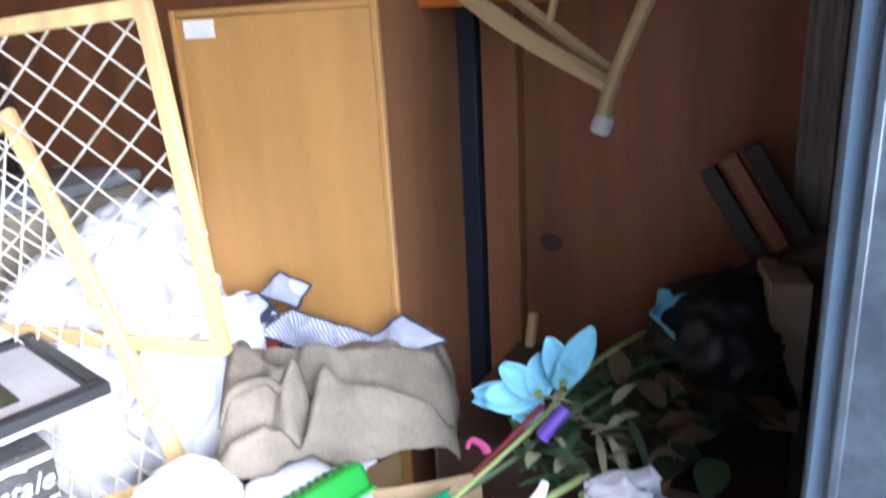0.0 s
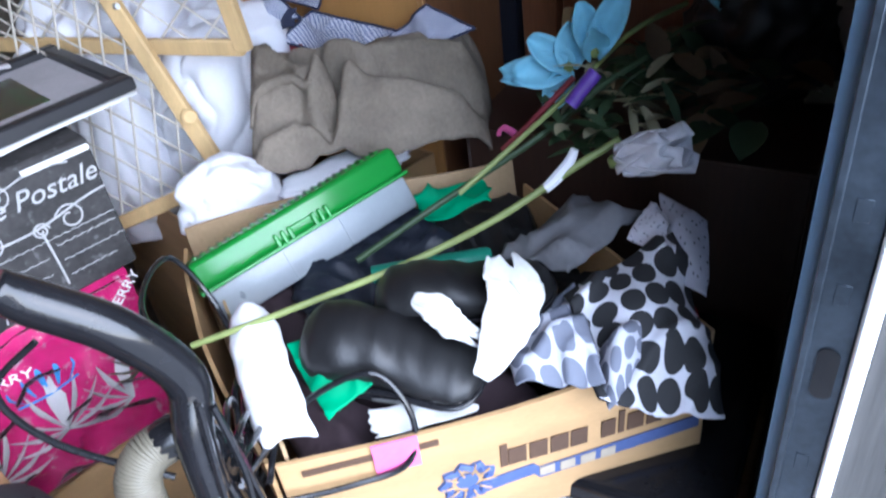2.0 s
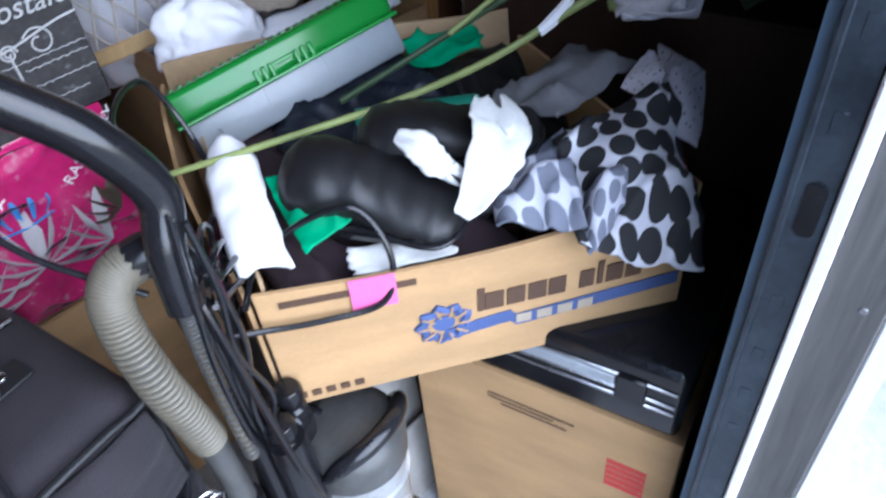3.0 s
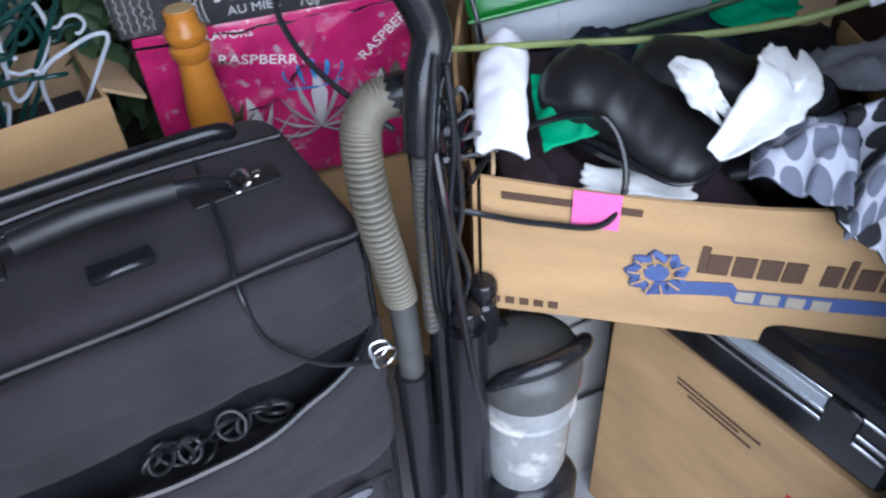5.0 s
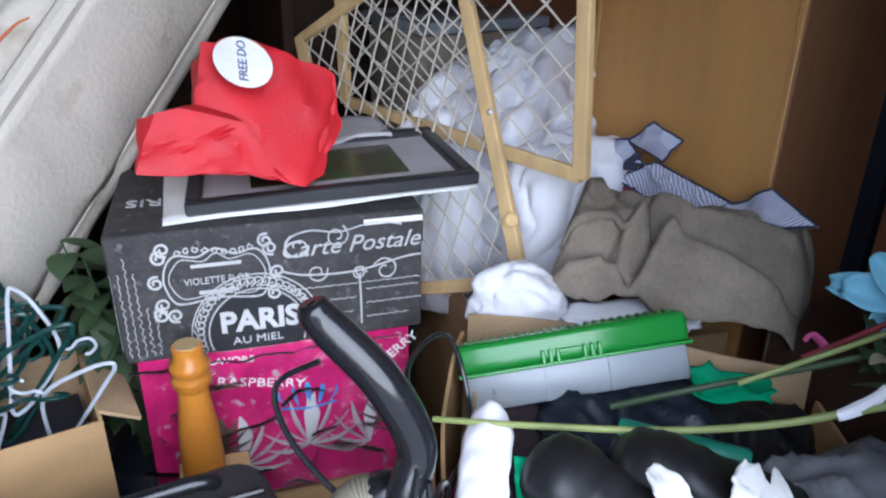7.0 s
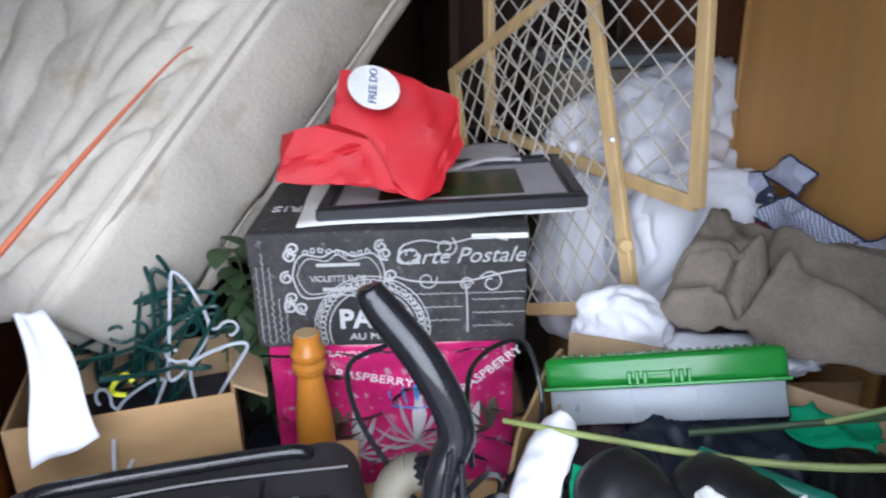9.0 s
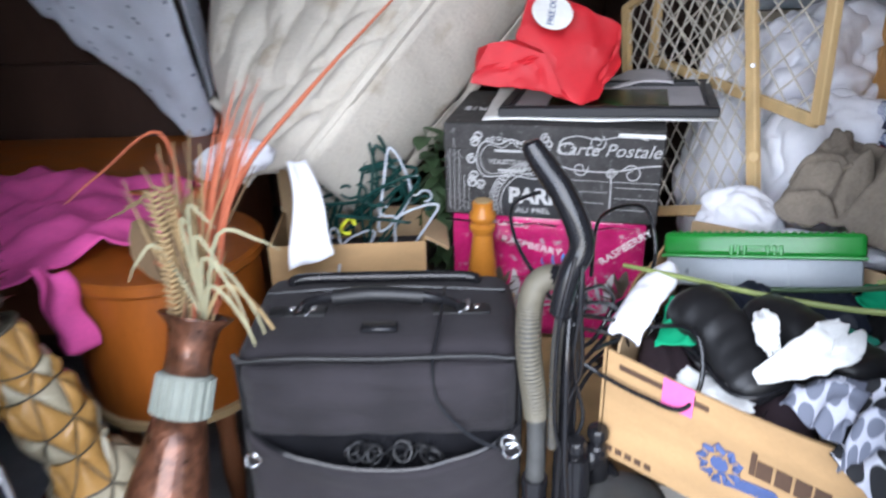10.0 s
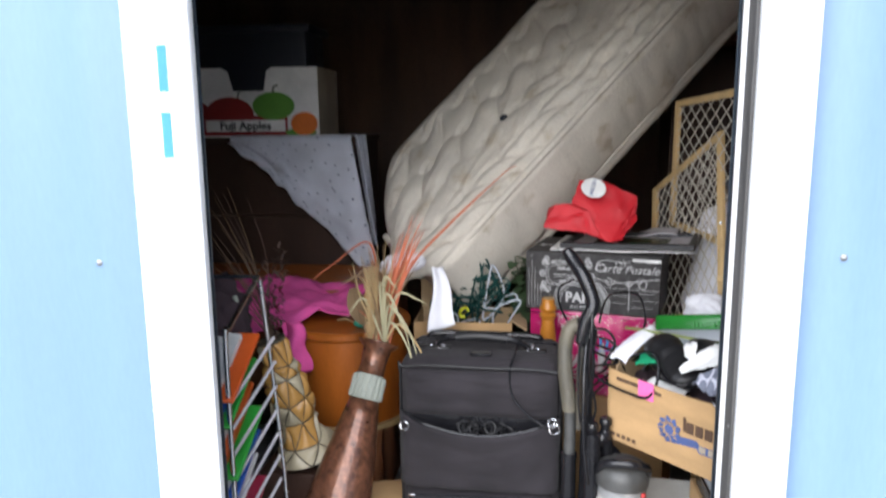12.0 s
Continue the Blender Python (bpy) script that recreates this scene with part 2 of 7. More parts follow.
for row in (("green_lid", (0.022, 0.25, 0.036), 0.25), ("paper", (0.8, 0.8, 0.78), 0.8), ("green_cloth", (0.0, 0.30, 0.13), 0.8), ("rubber", (0.010, 0.010, 0.011), 0.45),
            ("pink_note", (0.9, 0.16, 0.42), 0.7), ("ink_brown", (0.09, 0.05, 0.03), 0.7), ("ink_blue", (0.07, 0.105, 0.25), 0.7), ("chalk", (0.50, 0.50, 0.50), 0.85),
            ("navy", (0.012, 0.016, 0.028), 0.5), ("chrome", (0.62, 0.63, 0.65), 0.25), ("hose", (0.15, 0.135, 0.10), 0.45), ("grey_tube", (0.16, 0.17, 0.18), 0.35),
            ("tan_cloth", (0.235, 0.195, 0.15), 0.92), ("shirt_dark", (0.03, 0.035, 0.07), 0.85), ("maroon", (0.16, 0.012, 0.02), 0.7), ("petal_blue", (0.24, 0.55, 0.70), 0.7),
            ("petal_white", (0.62, 0.60, 0.64), 0.7), ("stem", (0.21, 0.25, 0.08), 0.55), ("leaf", (0.035, 0.065, 0.026), 0.6), ("leaf_dry", (0.16, 0.10, 0.05), 0.8), ("leaf_pale", (0.36, 0.33, 0.20), 0.7),
            ("straw", (0.42, 0.29, 0.14), 0.7), ("red_reed", (0.50, 0.13, 0.06), 0.7), ("dark_reed", (0.10, 0.06, 0.045), 0.8), ("honey_turned", (0.50, 0.19, 0.025), 0.32), ("hanger_green", (0.008, 0.045, 0.04), 0.3),
            ("hanger_white", (0.5, 0.54, 0.6), 0.35), ("magenta", (0.85, 0.11, 0.38), 0.9), ("plum", (0.045, 0.028, 0.035), 0.95), ("glass_dusty", (0.34, 0.37, 0.4), 0.25),
            ("red_label", (0.55, 0.05, 0.05), 0.7), ("beige", (0.40, 0.34, 0.26), 0.8), ("yellow", (0.62, 0.66, 0.03), 0.5), ("teal_can", (0.03, 0.25, 0.17), 0.3),
            ("gold_shell", (0.50, 0.27, 0.08), 0.25), ("pale_shell", (0.44, 0.38, 0.26), 0.35), ("lead", (0.09, 0.075, 0.05), 0.5), ("verdigris", (0.27, 0.29, 0.25), 0.6),
            ("frame_black", (0.022, 0.022, 0.025), 0.4), ("folder_green", (0.03, 0.38, 0.05), 0.4), ("folder_orange", (0.68, 0.11, 0.02), 0.4), ("folder_blue", (0.02, 0.1, 0.45), 0.4), ("folder_violet", (0.10, 0.04, 0.28), 0.4),
            ("folder_red", (0.30, 0.02, 0.05), 0.4), ("grey_shoe", (0.14, 0.14, 0.15), 0.8), ("steel", (0.35, 0.36, 0.37), 0.35), ("green_print", (0.12, 0.33, 0.05), 0.6), ("orange_print", (0.75, 0.18, 0.03), 0.6), ("red_print", (0.28, 0.02, 0.02), 0.6),
            ("photo", (0.08, 0.06, 0.035), 0.3), ("mat_board", (0.52, 0.50, 0.52), 0.8), ("sky_blue", (0.06, 0.30, 0.68), 0.6)):
    plain(*row)
for k in ("chrome", "steel"):
    M[k].node_tree.nodes["Principled BSDF"].inputs["Metallic"].default_value = 1.0
M["tan_cloth"] = mat("taupe_canvas", (0.24, 0.20, 0.155), 0.92, scale=12, vary=0.32, bump=0.7, fine=160)
M["copper"] = mat("hammered_copper_brown", (0.22, 0.09, 0.05), 0.32, metal=0.4, scale=45, vary=0.55, bump=1.0, fine=75, coat=0.4)
M["photo"] = mat("printed_photo", (0.09, 0.06, 0.03), 0.25, scale=14, vary=0.6, bump=0.0, second=(0.03, 0.12, 0.03), amount=0.5)
M["film_wrap"] = mat("raspberry_print_under_film", (0.55, 0.02, 0.15), 0.18, scale=16, vary=0.3, bump=0.15, fine=90, second=(0.45, 0.42, 0.44), amount=0.60, coat=0.5)
M["clear_tray"] = mat("frosted_clear_plastic", (0.40, 0.44, 0.47), 0.3, scale=8, vary=0.12, bump=0.03, trans=0.35)
M["poly_bag"] = mat("white_thin_plastic", (0.72, 0.72, 0.77), 0.35, scale=9, vary=0.12, bump=1.0, fine=26)


def pattern(name, base, spot, scale, size, rough=0.85, check=False, randomness=0.35):
    """Cloth with a woven-in pattern: round spots or small checks, laid by the cloth's own map."""
    m = mat(name, base, rough, vary=0.15, bump=0.2, fine=350)
    nt = m.node_tree
    b = nt.nodes["Principled BSDF"]
    old = b.inputs["Base Color"].links[0].from_socket
    uv = nt.nodes.new("ShaderNodeUVMap")
    uv.uv_map = "UVMap"
    mp = nt.nodes.new("ShaderNodeMapping")
    mp.inputs["Scale"].default_value = scale
    nt.links.new(uv.outputs[0], mp.inputs[0])
    mx = nt.nodes.new("ShaderNodeMixRGB")
    if check:
        t = nt.nodes.new("ShaderNodeTexChecker")
        t.inputs["Scale"].default_value = 1.0
        nt.links.new(mp.outputs[0], t.inputs[0])
        nt.links.new(t.outputs["Fac"], mx.inputs[0])
    else:
        t = nt.nodes.new("ShaderNodeTexVoronoi")
        t.inputs["Scale"].default_value = 1.0
        t.inputs["Randomness"].default_value = randomness
        t.voronoi_dimensions = "2D"
        nt.links.new(mp.outputs[0], t.inputs["Vector"])
        lt = nt.nodes.new("ShaderNodeMath")
        lt.operation = "LESS_THAN"
        lt.inputs[1].default_value = size
        nt.links.new(t.outputs["Distance"], lt.inputs[0])
        nt.links.new(lt.outputs[0], mx.inputs[0])
    nt.links.new(old, mx.inputs[1])
    mx.inputs[2].default_value = (*spot, 1)
    nt.links.new(mx.outputs[0], b.inputs["Base Color"])
    M[name] = m


pattern("dotted", (0.56, 0.56, 0.62), (0.016, 0.016, 0.018), (5.2, 5.6, 1), 0.475, randomness=0.22)
pattern("dotted_back", (0.46, 0.47, 0.54), (0.13, 0.14, 0.18), (3.4, 3.6, 1), 0.44, randomness=0.25)
pattern("cap_print", (0.52, 0.50, 0.55), (0.03, 0.03, 0.035), (7, 6, 1), 0.11, randomness=0.9)
pattern("check_cloth", (0.66, 0.67, 0.75), (0.13, 0.15, 0.26), (38, 24, 1), 0.5, check=True)
pattern("sprig_cloth", (0.68, 0.70, 0.78), (0.20, 0.22, 0.30), (9, 10, 1), 0.08, randomness=1.0)


def words(name, text, size, parent, place, material, label="", stretch=1.0, shear=0.0, bold=0.0):
    cu = bpy.data.curves.new(name, "FONT")
    cu.body, cu.size, cu.extrude, cu.align_x, cu.shear, cu.resolution_u = text, size, 0.0006, "CENTER", shear, 3
    cu.offset = bold
    tmp = bpy.data.objects.new(name, cu)
    scene.collection.objects.link(tmp)
    me = bpy.data.meshes.new_from_object(tmp.evaluated_get(bpy.context.evaluated_depsgraph_get()))
    bpy.data.objects.remove(tmp)
    me.materials.clear()
    me.materials.append(material)
    me.transform(place @ Matrix.Diagonal((stretch, 1, 1, 1)))
    ob = new(name, me)
    ob.parent = parent
    return tagged(ob, label)


FRONT = Matrix.Rotation(radians(90), 4, "X")


def on_front(x, z, y=-0.0016):
    return Matrix.Translation((x, y, z)) @ FRONT


def scroll(pts, r=0.0012, bm=None, n=5):
    """A drawn line on a front face: (x, z) pairs, slightly proud of it."""
    return tube([(x, -0.0012, z) for x, z in pts], r, 5, n, bm)


def spiral(cx, cz, r0, r1, a0, turns, n=10):
    return [(cx + (r0 + (r1 - r0) * i / n) * math.cos(a0 + turns * 2 * math.pi * i / n), cz + (r0 + (r1 - r0) * i / n) * math.sin(a0 + turns * 2 * math.pi * i / n)) for i in range(n + 1)]


def disc(r, t=0.001, seg=28, sx=1.0):
    bm = lathe([(r, 0), (r, t)], seg)
    for v in bm.verts:
        v.co.x *= sx
    return bm


M["jamb_wood"] = mat("jamb_wood", (0.15, 0.145, 0.14), 0.85, scale=10, vary=0.4, bump=0.4, fine=120, stretch=(1, 1, 0.08))
M["wand_grey"] = mat("wand_grey", (0.075, 0.075, 0.072), 0.4, scale=20, vary=0.3, bump=0.05)
M["bin_grey"] = mat("dusty_clear_plastic", (0.27, 0.275, 0.275), 0.22, scale=9, vary=0.25, bump=0.05, second=(0.48, 0.46, 0.43), amount=0.55)
# ---- the shell ----
single("floor", box(-1.9, 1.45, 0.0, 3.3, -0.15, 0.0), M["concrete"], "worn grey concrete floor of the storage unit", "floor", kind="structure")
single("ground", box(-60, 60, -60, 60, -0.3, -0.04), M["ground"], "pale gravel ground outside the unit", "ground", kind="structure")
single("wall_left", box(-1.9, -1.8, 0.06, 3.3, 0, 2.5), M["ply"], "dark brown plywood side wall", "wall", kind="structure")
wr = single("wall_right", box(1.33, 1.45, 0.06, 3.3, 0, 2.5), M["red_wood"], "reddish plywood side wall with a knot", "wall", kind="structure")
part("stud", box(1.295, 1.33, 0.575, 0.645, 0, 2.5, 0.002), M["red_wood"], wr, "rough vertical wooden stud")
part("stud", box(1.27, 1.33, 0.062, 0.115, 0, 2.5, 0.002), M["grey_wood"], wr)
kn = lathe([(0.018, 0), (0.014, 0.0015), (0.004, 0.0018)], 14)
for q in kn.verts:
    q.co = Vector((1.3295 - q.co.z, 0.525 + q.co.x * 1.3, 1.065 + q.co.y))
part("knot", kn, M["dark_wood"], wr, "dark oval knot in the plywood")
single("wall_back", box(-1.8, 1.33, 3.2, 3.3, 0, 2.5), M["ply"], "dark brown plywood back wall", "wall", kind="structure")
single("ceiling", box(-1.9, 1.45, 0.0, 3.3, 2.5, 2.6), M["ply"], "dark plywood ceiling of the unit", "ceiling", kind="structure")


def siding(name, x0, x1, z0, z1):
    """Ribbed steel cladding: flat pans with raised ribs, on a wall with thickness."""
    bm = bmesh.new()
    prof = []
    x = x0
    pitch = 0.235
    k = math.floor(x0 / pitch)
    while k * pitch < x1:
        for dx, y in ((0, -0.040), (0.055, -0.040), (0.085, -0.03), (0.205, -0.03)):
            px = k * pitch + dx - 0.05
            if x0 < px < x1:
                prof.append((px, y))
        k += 1
    prof = [(x0, prof[0][1])] + prof + [(x1, prof[-1][1])]
    lo = [bm.verts.new((px, y, z0)) for px, y in prof] + [bm.verts.new((x1, 0.06, z0)), bm.verts.new((x0, 0.06, z0))]
    hi = [bm.verts.new((q.co.x, q.co.y, z1)) for q in lo]
    n = len(lo)
    for i in range(n):
        bm.faces.new((lo[i], lo[(i + 1) % n], hi[(i + 1) % n], hi[i]))
    bm.faces.new(lo[::-1])
    bm.faces.new(hi)
    return single(name, bm, M["blue_metal"], "pale blue ribbed steel cladding of the front wall", "wall", kind="structure", smooth=20)


sl = siding("wall_front_left", -2.6, -0.560, -0.04, 2.6)
sr = siding("wall_front_right", 0.512, 2.6, -0.04, 2.6)
siding("wall_front_top", -0.560, 0.512, 2.06, 2.6)
for wall_ob, x, z in ((sl, -0.742, 1.16), (sr, 0.676, 1.19), (sl, -0.742, 0.55), (sr, 0.676, 0.6)):
    sc_bm = lathe([(0.007, 0), (0.007, 0.0015), (0.0045, 0.002), (0.0045, 0.006), (0.002, 0.007)], 6)
    for q in sc_bm.verts:
        q.co = Vector((x + q.co.x, -0.0285 - q.co.z - 0.011, z + q.co.y))
    part("screw", sc_bm, M["steel"], wall_ob, "small hexagonal cladding screw")
tl = single("trim_left", box(-0.640, -0.505, -0.066, -0.046, -0.04, 2.16, 0.003), M["white_trim"], "white painted steel trim beside the doorway", "trim", kind="structure")
single("trim_right", box(0.505, 0.602, -0.066, -0.046, -0.04, 2.16, 0.003), M["white_trim"], "white painted steel trim beside the doorway", "trim", kind="structure")
single("trim_top", box(-0.505, 0.505, -0.066, -0.046, 2.06, 2.16, 0.003), M["white_trim"], "white painted steel trim over the doorway", "trim", kind="structure")
for z in (1.495, 1.372):
    part("number_bar", box(-0.572, -0.553, -0.0675, -0.066, z, z + 0.086, 0.0), M["sky_blue"], tl, "blue adhesive number reduced to a bar")
part("bent_edge", tube([(-0.507, -0.068, 2.1), (-0.508, -0.069, 1.5), (-0.507, -0.067, 1.0), (-0.508, -0.069, 0.0)], 0.003, 6), M["white_trim"], tl)

for side, s in (("right", 1), ("left", -1)):
    def jx(a, b):
        a, b = a + 0.048 * (s < 0), b + 0.048 * (s < 0)
        return (min(s * a, s * b), max(s * a, s * b))
    j = thing("door_jamb_" + side, "steel channel and weathered wood lining of the doorway", "door jamb", kind="structure")
    part("channel", box(*jx(0.5, 0.512), 0.016, 0.05, 0, 2.06, 0.0015), M["galv"], j, "blue-grey dented steel channel")
    part("channel_lip", box(*jx(0.494, 0.5), 0.044, 0.05, 0, 2.06, 0.001), M["galv"], j)
    part("stop_strip", box(*jx(0.493, 0.512), 0.004, 0.016, 0, 2.06, 0.002), M["white_trim"], j, "narrow white stop strip")
    part("plank", box(*jx(0.5, 0.512), -0.046, 0.004, 0, 2.06, 0.002), M["jamb_wood"], j, "weathered grey wooden plank")
    part("nail", lathe([(0.0035, 0), (0.003, 0.001)], 8), M["steel"], j).matrix_local = Matrix.Translation((s * 0.5 - 0.048 * (s < 0), -0.03, 0.86)) @ Matrix.Rotation(radians(-90 * s), 4, "Y")
    if s > 0:
        slot = disc(0.008, 0.001, 20)
        for q in slot.verts:
            q.co.y += 0.018 if q.co.y > 0 else -0.018
            q.co = Vector((0.4985 + q.co.z, 0.030 + q.co.x, 0.942 + q.co.y))
        part("strike_slot", slot, M["black_plastic"], j, "dark elongated latch hole")
        for k, z in enumerate((1.08, 1.01, 0.83, 0.76, 0.70, 0.64)):
            part("dent", box(0.4992, 0.5, 0.026, 0.036, z, z + 0.018, 0.0003), M["galv"], j)
single("lintel", box(-0.560, 0.512, -0.046, 0.06, 2.06, 2.1), M["grey_wood"], "wooden lintel over the doorway", "trim", kind="structure")

# ---- back left: tall dresser with the fruit carton and the draped cloth ----
d = thing("dresser", "tall dark brown laminate dresser against the wall", "dresser", at(-1.72, 1.77, 0))
part("carcass", box(0, 1.06, 0.012, 0.5, 0, 1.335, 0.003), M["dark_wood"], d)
part("top", box(-0.01, 1.07, -0.012, 0.51, 1.335, 1.36, 0.004), M["dark_wood"], d)
for k in range(4):
    part("drawer_front", box(0.02, 1.04, 0.0, 0.012, 0.06 + k * 0.318, 0.06 + k * 0.318 + 0.312, 0.003), M["dark_wood"], d)


def carton(name, label, m, sx, sy, sz, wall=M["carton"], inner=None, group="", t=0.005):
    """An open cardboard carton of four walls and a bottom."""
    c = thing(name, label, "cardboard box", m, group)
    part("front_wall", box(0, sx, 0, t, 0, sz, 0.0012), wall, c)
    part("back_wall", box(0, sx, sy - t, sy, 0, sz, 0.0012), inner or wall, c)
    part("side_wall", box(0, t, t, sy - t, 0, sz, 0.0012), wall, c)
    part("side_wall", box(sx - t, sx, t, sy - t, 0, sz, 0.0012), wall, c)
    part("bottom", box(t, sx - t, t, sy - t, 0, t), inner or wall, c)
    return c


fb = thing("fruit_carton", "white fruit carton printed with apples, on the dresser", "cardboard box", at(-1.41, 1.752, 1.36, (1, 0.03)))
bm = bmesh.new()
outline = [(0, 0), (0.60, 0), (0.60, 0.30), (0.40, 0.30), (0.375, 0.285), (0.36, 0.20), (0.22, 0.20), (0.20, 0.285), (0.17, 0.30), (0, 0.30)]
fr = [bm.verts.new((x, 0, z)) for x, z in outline]
bk = [bm.verts.new((x, 0.006, z)) for x, z in outline]
bm.faces.new(fr)
bm.faces.new(bk[::-1])
for i in range(len(fr)):
    bm.faces.new((fr[i], bk[i], bk[(i + 1) % len(fr)], fr[(i + 1) % len(fr)]))
part("front_wall", bm, M["paper"], fb, "white front with a cut-out hand hole")
part("back_wall", box(0, 0.60, 0.354, 0.36, 0, 0.30), M["paper"], fb)
part("side_wall", box(0, 0.006, 0.006, 0.354, 0, 0.30), M["paper"], fb)
part("side_wall", box(0.594, 0.60, 0.006, 0.354, 0, 0.30), M["beige"], fb)
part("bottom", box(0.006, 0.594, 0.006, 0.354, 0, 0.006), M["paper"], fb)
part("label_strip", box(0.09, 0.45, -0.0035, -0.002, 0.025, 0.075), M["paper"], fb, "white label strip")
words("lettering", "Fuji Apples", 0.05, fb, on_front(0.27, 0.034, -0.0042), M["frame_black"], "black printed words", 1.05, 0.0, 0.0014)
part("printed_band", box(0.01, 0.46, -0.0004, 0.0006, 0.008, 0.095), M["red_print"], fb, "dark red printed fruit band")
for nm, x, z, rx, rz, mt in (("printed_apple", 0.40, 0.135, 0.095, 0.06, "green_print"), ("printed_apple", 0.20, 0.10, 0.11, 0.075, "red_print"), ("printed_apple", 0.04, 0.08, 0.09, 0.08, "red_print"), ("printed_fruit", 0.535, 0.058, 0.06, 0.05, "orange_print"), ("printed_band", 0.52, 0.02, 0.07, 0.018, "green_print")):
    bm = disc(rz, 0.001, 26, rx / rz)
    bm.transform(Matrix.Translation((x, -0.0006 - 0.0003 * (nm == "printed_fruit"), z)) @ FRONT)
    for q in bm.verts:
        q.co.x = min(max(q.co.x, 0.002), 0.598)
        q.co.z = max(q.co.z, 0.002)
    part(nm, bm, M[mt], fb)
part("printed_stalk", scroll([(0.40, 0.19), (0.405, 0.215), (0.425, 0.225)], 0.004), M["leaf"], fb)
part("printed_stalk", scroll([(0.24, 0.17), (0.245, 0.19), (0.255, 0.198)], 0.003), M["leaf"], fb)
nb = thing("storage_tub", "dark navy plastic tub standing in the fruit carton", "tub", at(-1.39, 1.79, 1.368))
part("body", box(0.02, 0.53, 0.0, 0.28, 0, 0.47, 0.02, 2), M["navy"], nb)
part("rim", box(0.0, 0.55, -0.012, 0.30, 0.44, 0.475, 0.008, 2), M["navy"], nb)


def drape(u, v):
    # hangs over the front edge of the dresser; its lower edge runs down to a point at the right-hand end
    x = -1.20 + 0.54 * u
    depth = 0.03 + 0.54 * min(1.0, u * 1.12) ** 1.15 - 0.03 * max(0, u - 0.93) * 10
    if v < 0.15:
        return (x, 1.86 - 0.115 * v / 0.15, 1.366)
    f = (v - 0.15) / 0.85
    x += 0.10 * f * u + 0.012 * noise.noise((f * 9, 2, u > 0.5)) * f
    depth += 0.02 * noise.noise((u * 14, 5, 1))
    ripple = 0.022 * math.sin(u * 17 + f * 3) * f + 0.035 * noise.noise((u * 5, f * 4, 3.0)) * f
    return (x, 1.742 - 0.014 * (f > 0.01) - 0.012 * f + ripple * 0.8 - 0.006, 1.364 - depth * f)


single("draped_cloth", sheet(drape, 40, 34, 0.003, uv=True), M["sprig_cloth"], "pale blue-white sprigged cloth draped over the dresser edge", "cloth", smooth=180)


def drape_side(u, v):
    y = 1.742 + 0.20 * u
    f = v
    return (-0.648 + 0.03 * f + 0.012 * math.sin(u * 16 + 1) + 0.05 * f * (1 - u), y, 1.366 - (0.50 - 0.12 * u) * f)


single("cloth_fold", sheet(drape_side, 20, 16, 0.003, uv=True), M["sprig_cloth"], "folds of the sprigged cloth down the dresser's end", "cloth", smooth=180)

# ---- mattress ----
u, v = Vector((0.644, 0.324, 0.694)).normalized(), Vector((-0.44, 0.675, 0.37)).normalized()
v = (v - u * v.dot(u)).normalized()
w = u.cross(v)
Mm = Matrix((u, v, w)).transposed().to_4x4()
Mm.translation = MATT
ma = thing("mattress", "stained off-white quilted mattress leaning on its edge", "mattress", Mm)
TH, LN, WD = 0.30, 1.9, 0.64


def quilt(a, b):
    x, y = a * LN, b * WD
    e = min(x, LN - x, y, WD - y)
    r = max(0.0, 0.10 - e) / 0.10
    X = x / 0.21 + 0.22 * math.sin(y * 9) + 0.5 * math.floor((y - 0.26) / 0.15)
    Y = (y - 0.26) / 0.15 + 0.20 * math.sin(2 * math.pi * x / 0.21)
    puff = (abs(math.sin(math.pi * X)) * abs(math.sin(math.pi * Y))) ** 0.35
    far = min(1.0, max(0.0, (y - 0.20) / 0.12))
    groove = (1 - puff) * far * 0.9
    near = max(0.0, 1 - y / 0.45)
    pull = (1 - abs(noise.noise((x * 4.5 + y * 7, y * 3 - x * 2, 9)))) ** 7
    crumple_ = (0.010 * noise.noise((x * 13 + y * 9, y * 5, 4)) - 0.020 * pull - 0.012 * (1 - abs(noise.noise((x * 8 - y * 15, y * 6, 2)))) ** 8) * near
    dip = -0.014 * math.exp(-((y - 0.075) / 0.016) ** 2) - 0.010 * math.exp(-((y - 0.135) / 0.012) ** 2)
    crumple_ += dip
    k = max(0.0, (y - WD + 0.28) / 0.28)
    x += (1 - a) * (0.12 * (1 - math.sqrt(max(0.0, 1 - k * k))) + 0.36 * b - 0.18 * min(1.0, b / 0.2))
    return (x, y, TH - 0.035 * r * r - 0.036 * groove * (1 - r) + 0.012 * noise.noise((x * 5, y * 5, 1)) + crumple_)


bm = sheet(quilt, 190, 100, 0.03)
part("quilted_top", bm, M["mattress"], ma, "quilted ticking with brownish stains", 180)


def border(a, b):
    x = a * LN
    bul = 0.012 * math.sin(math.pi * b)
    return (x, 0.006 - bul + 0.006 * noise.noise((x * 7, b * 2, 4)) + 0.004 * noise.noise((x * 24, b * 1.5, 7)) * math.sin(math.pi * b), 0.02 + (TH - 0.05) * (1 - b))


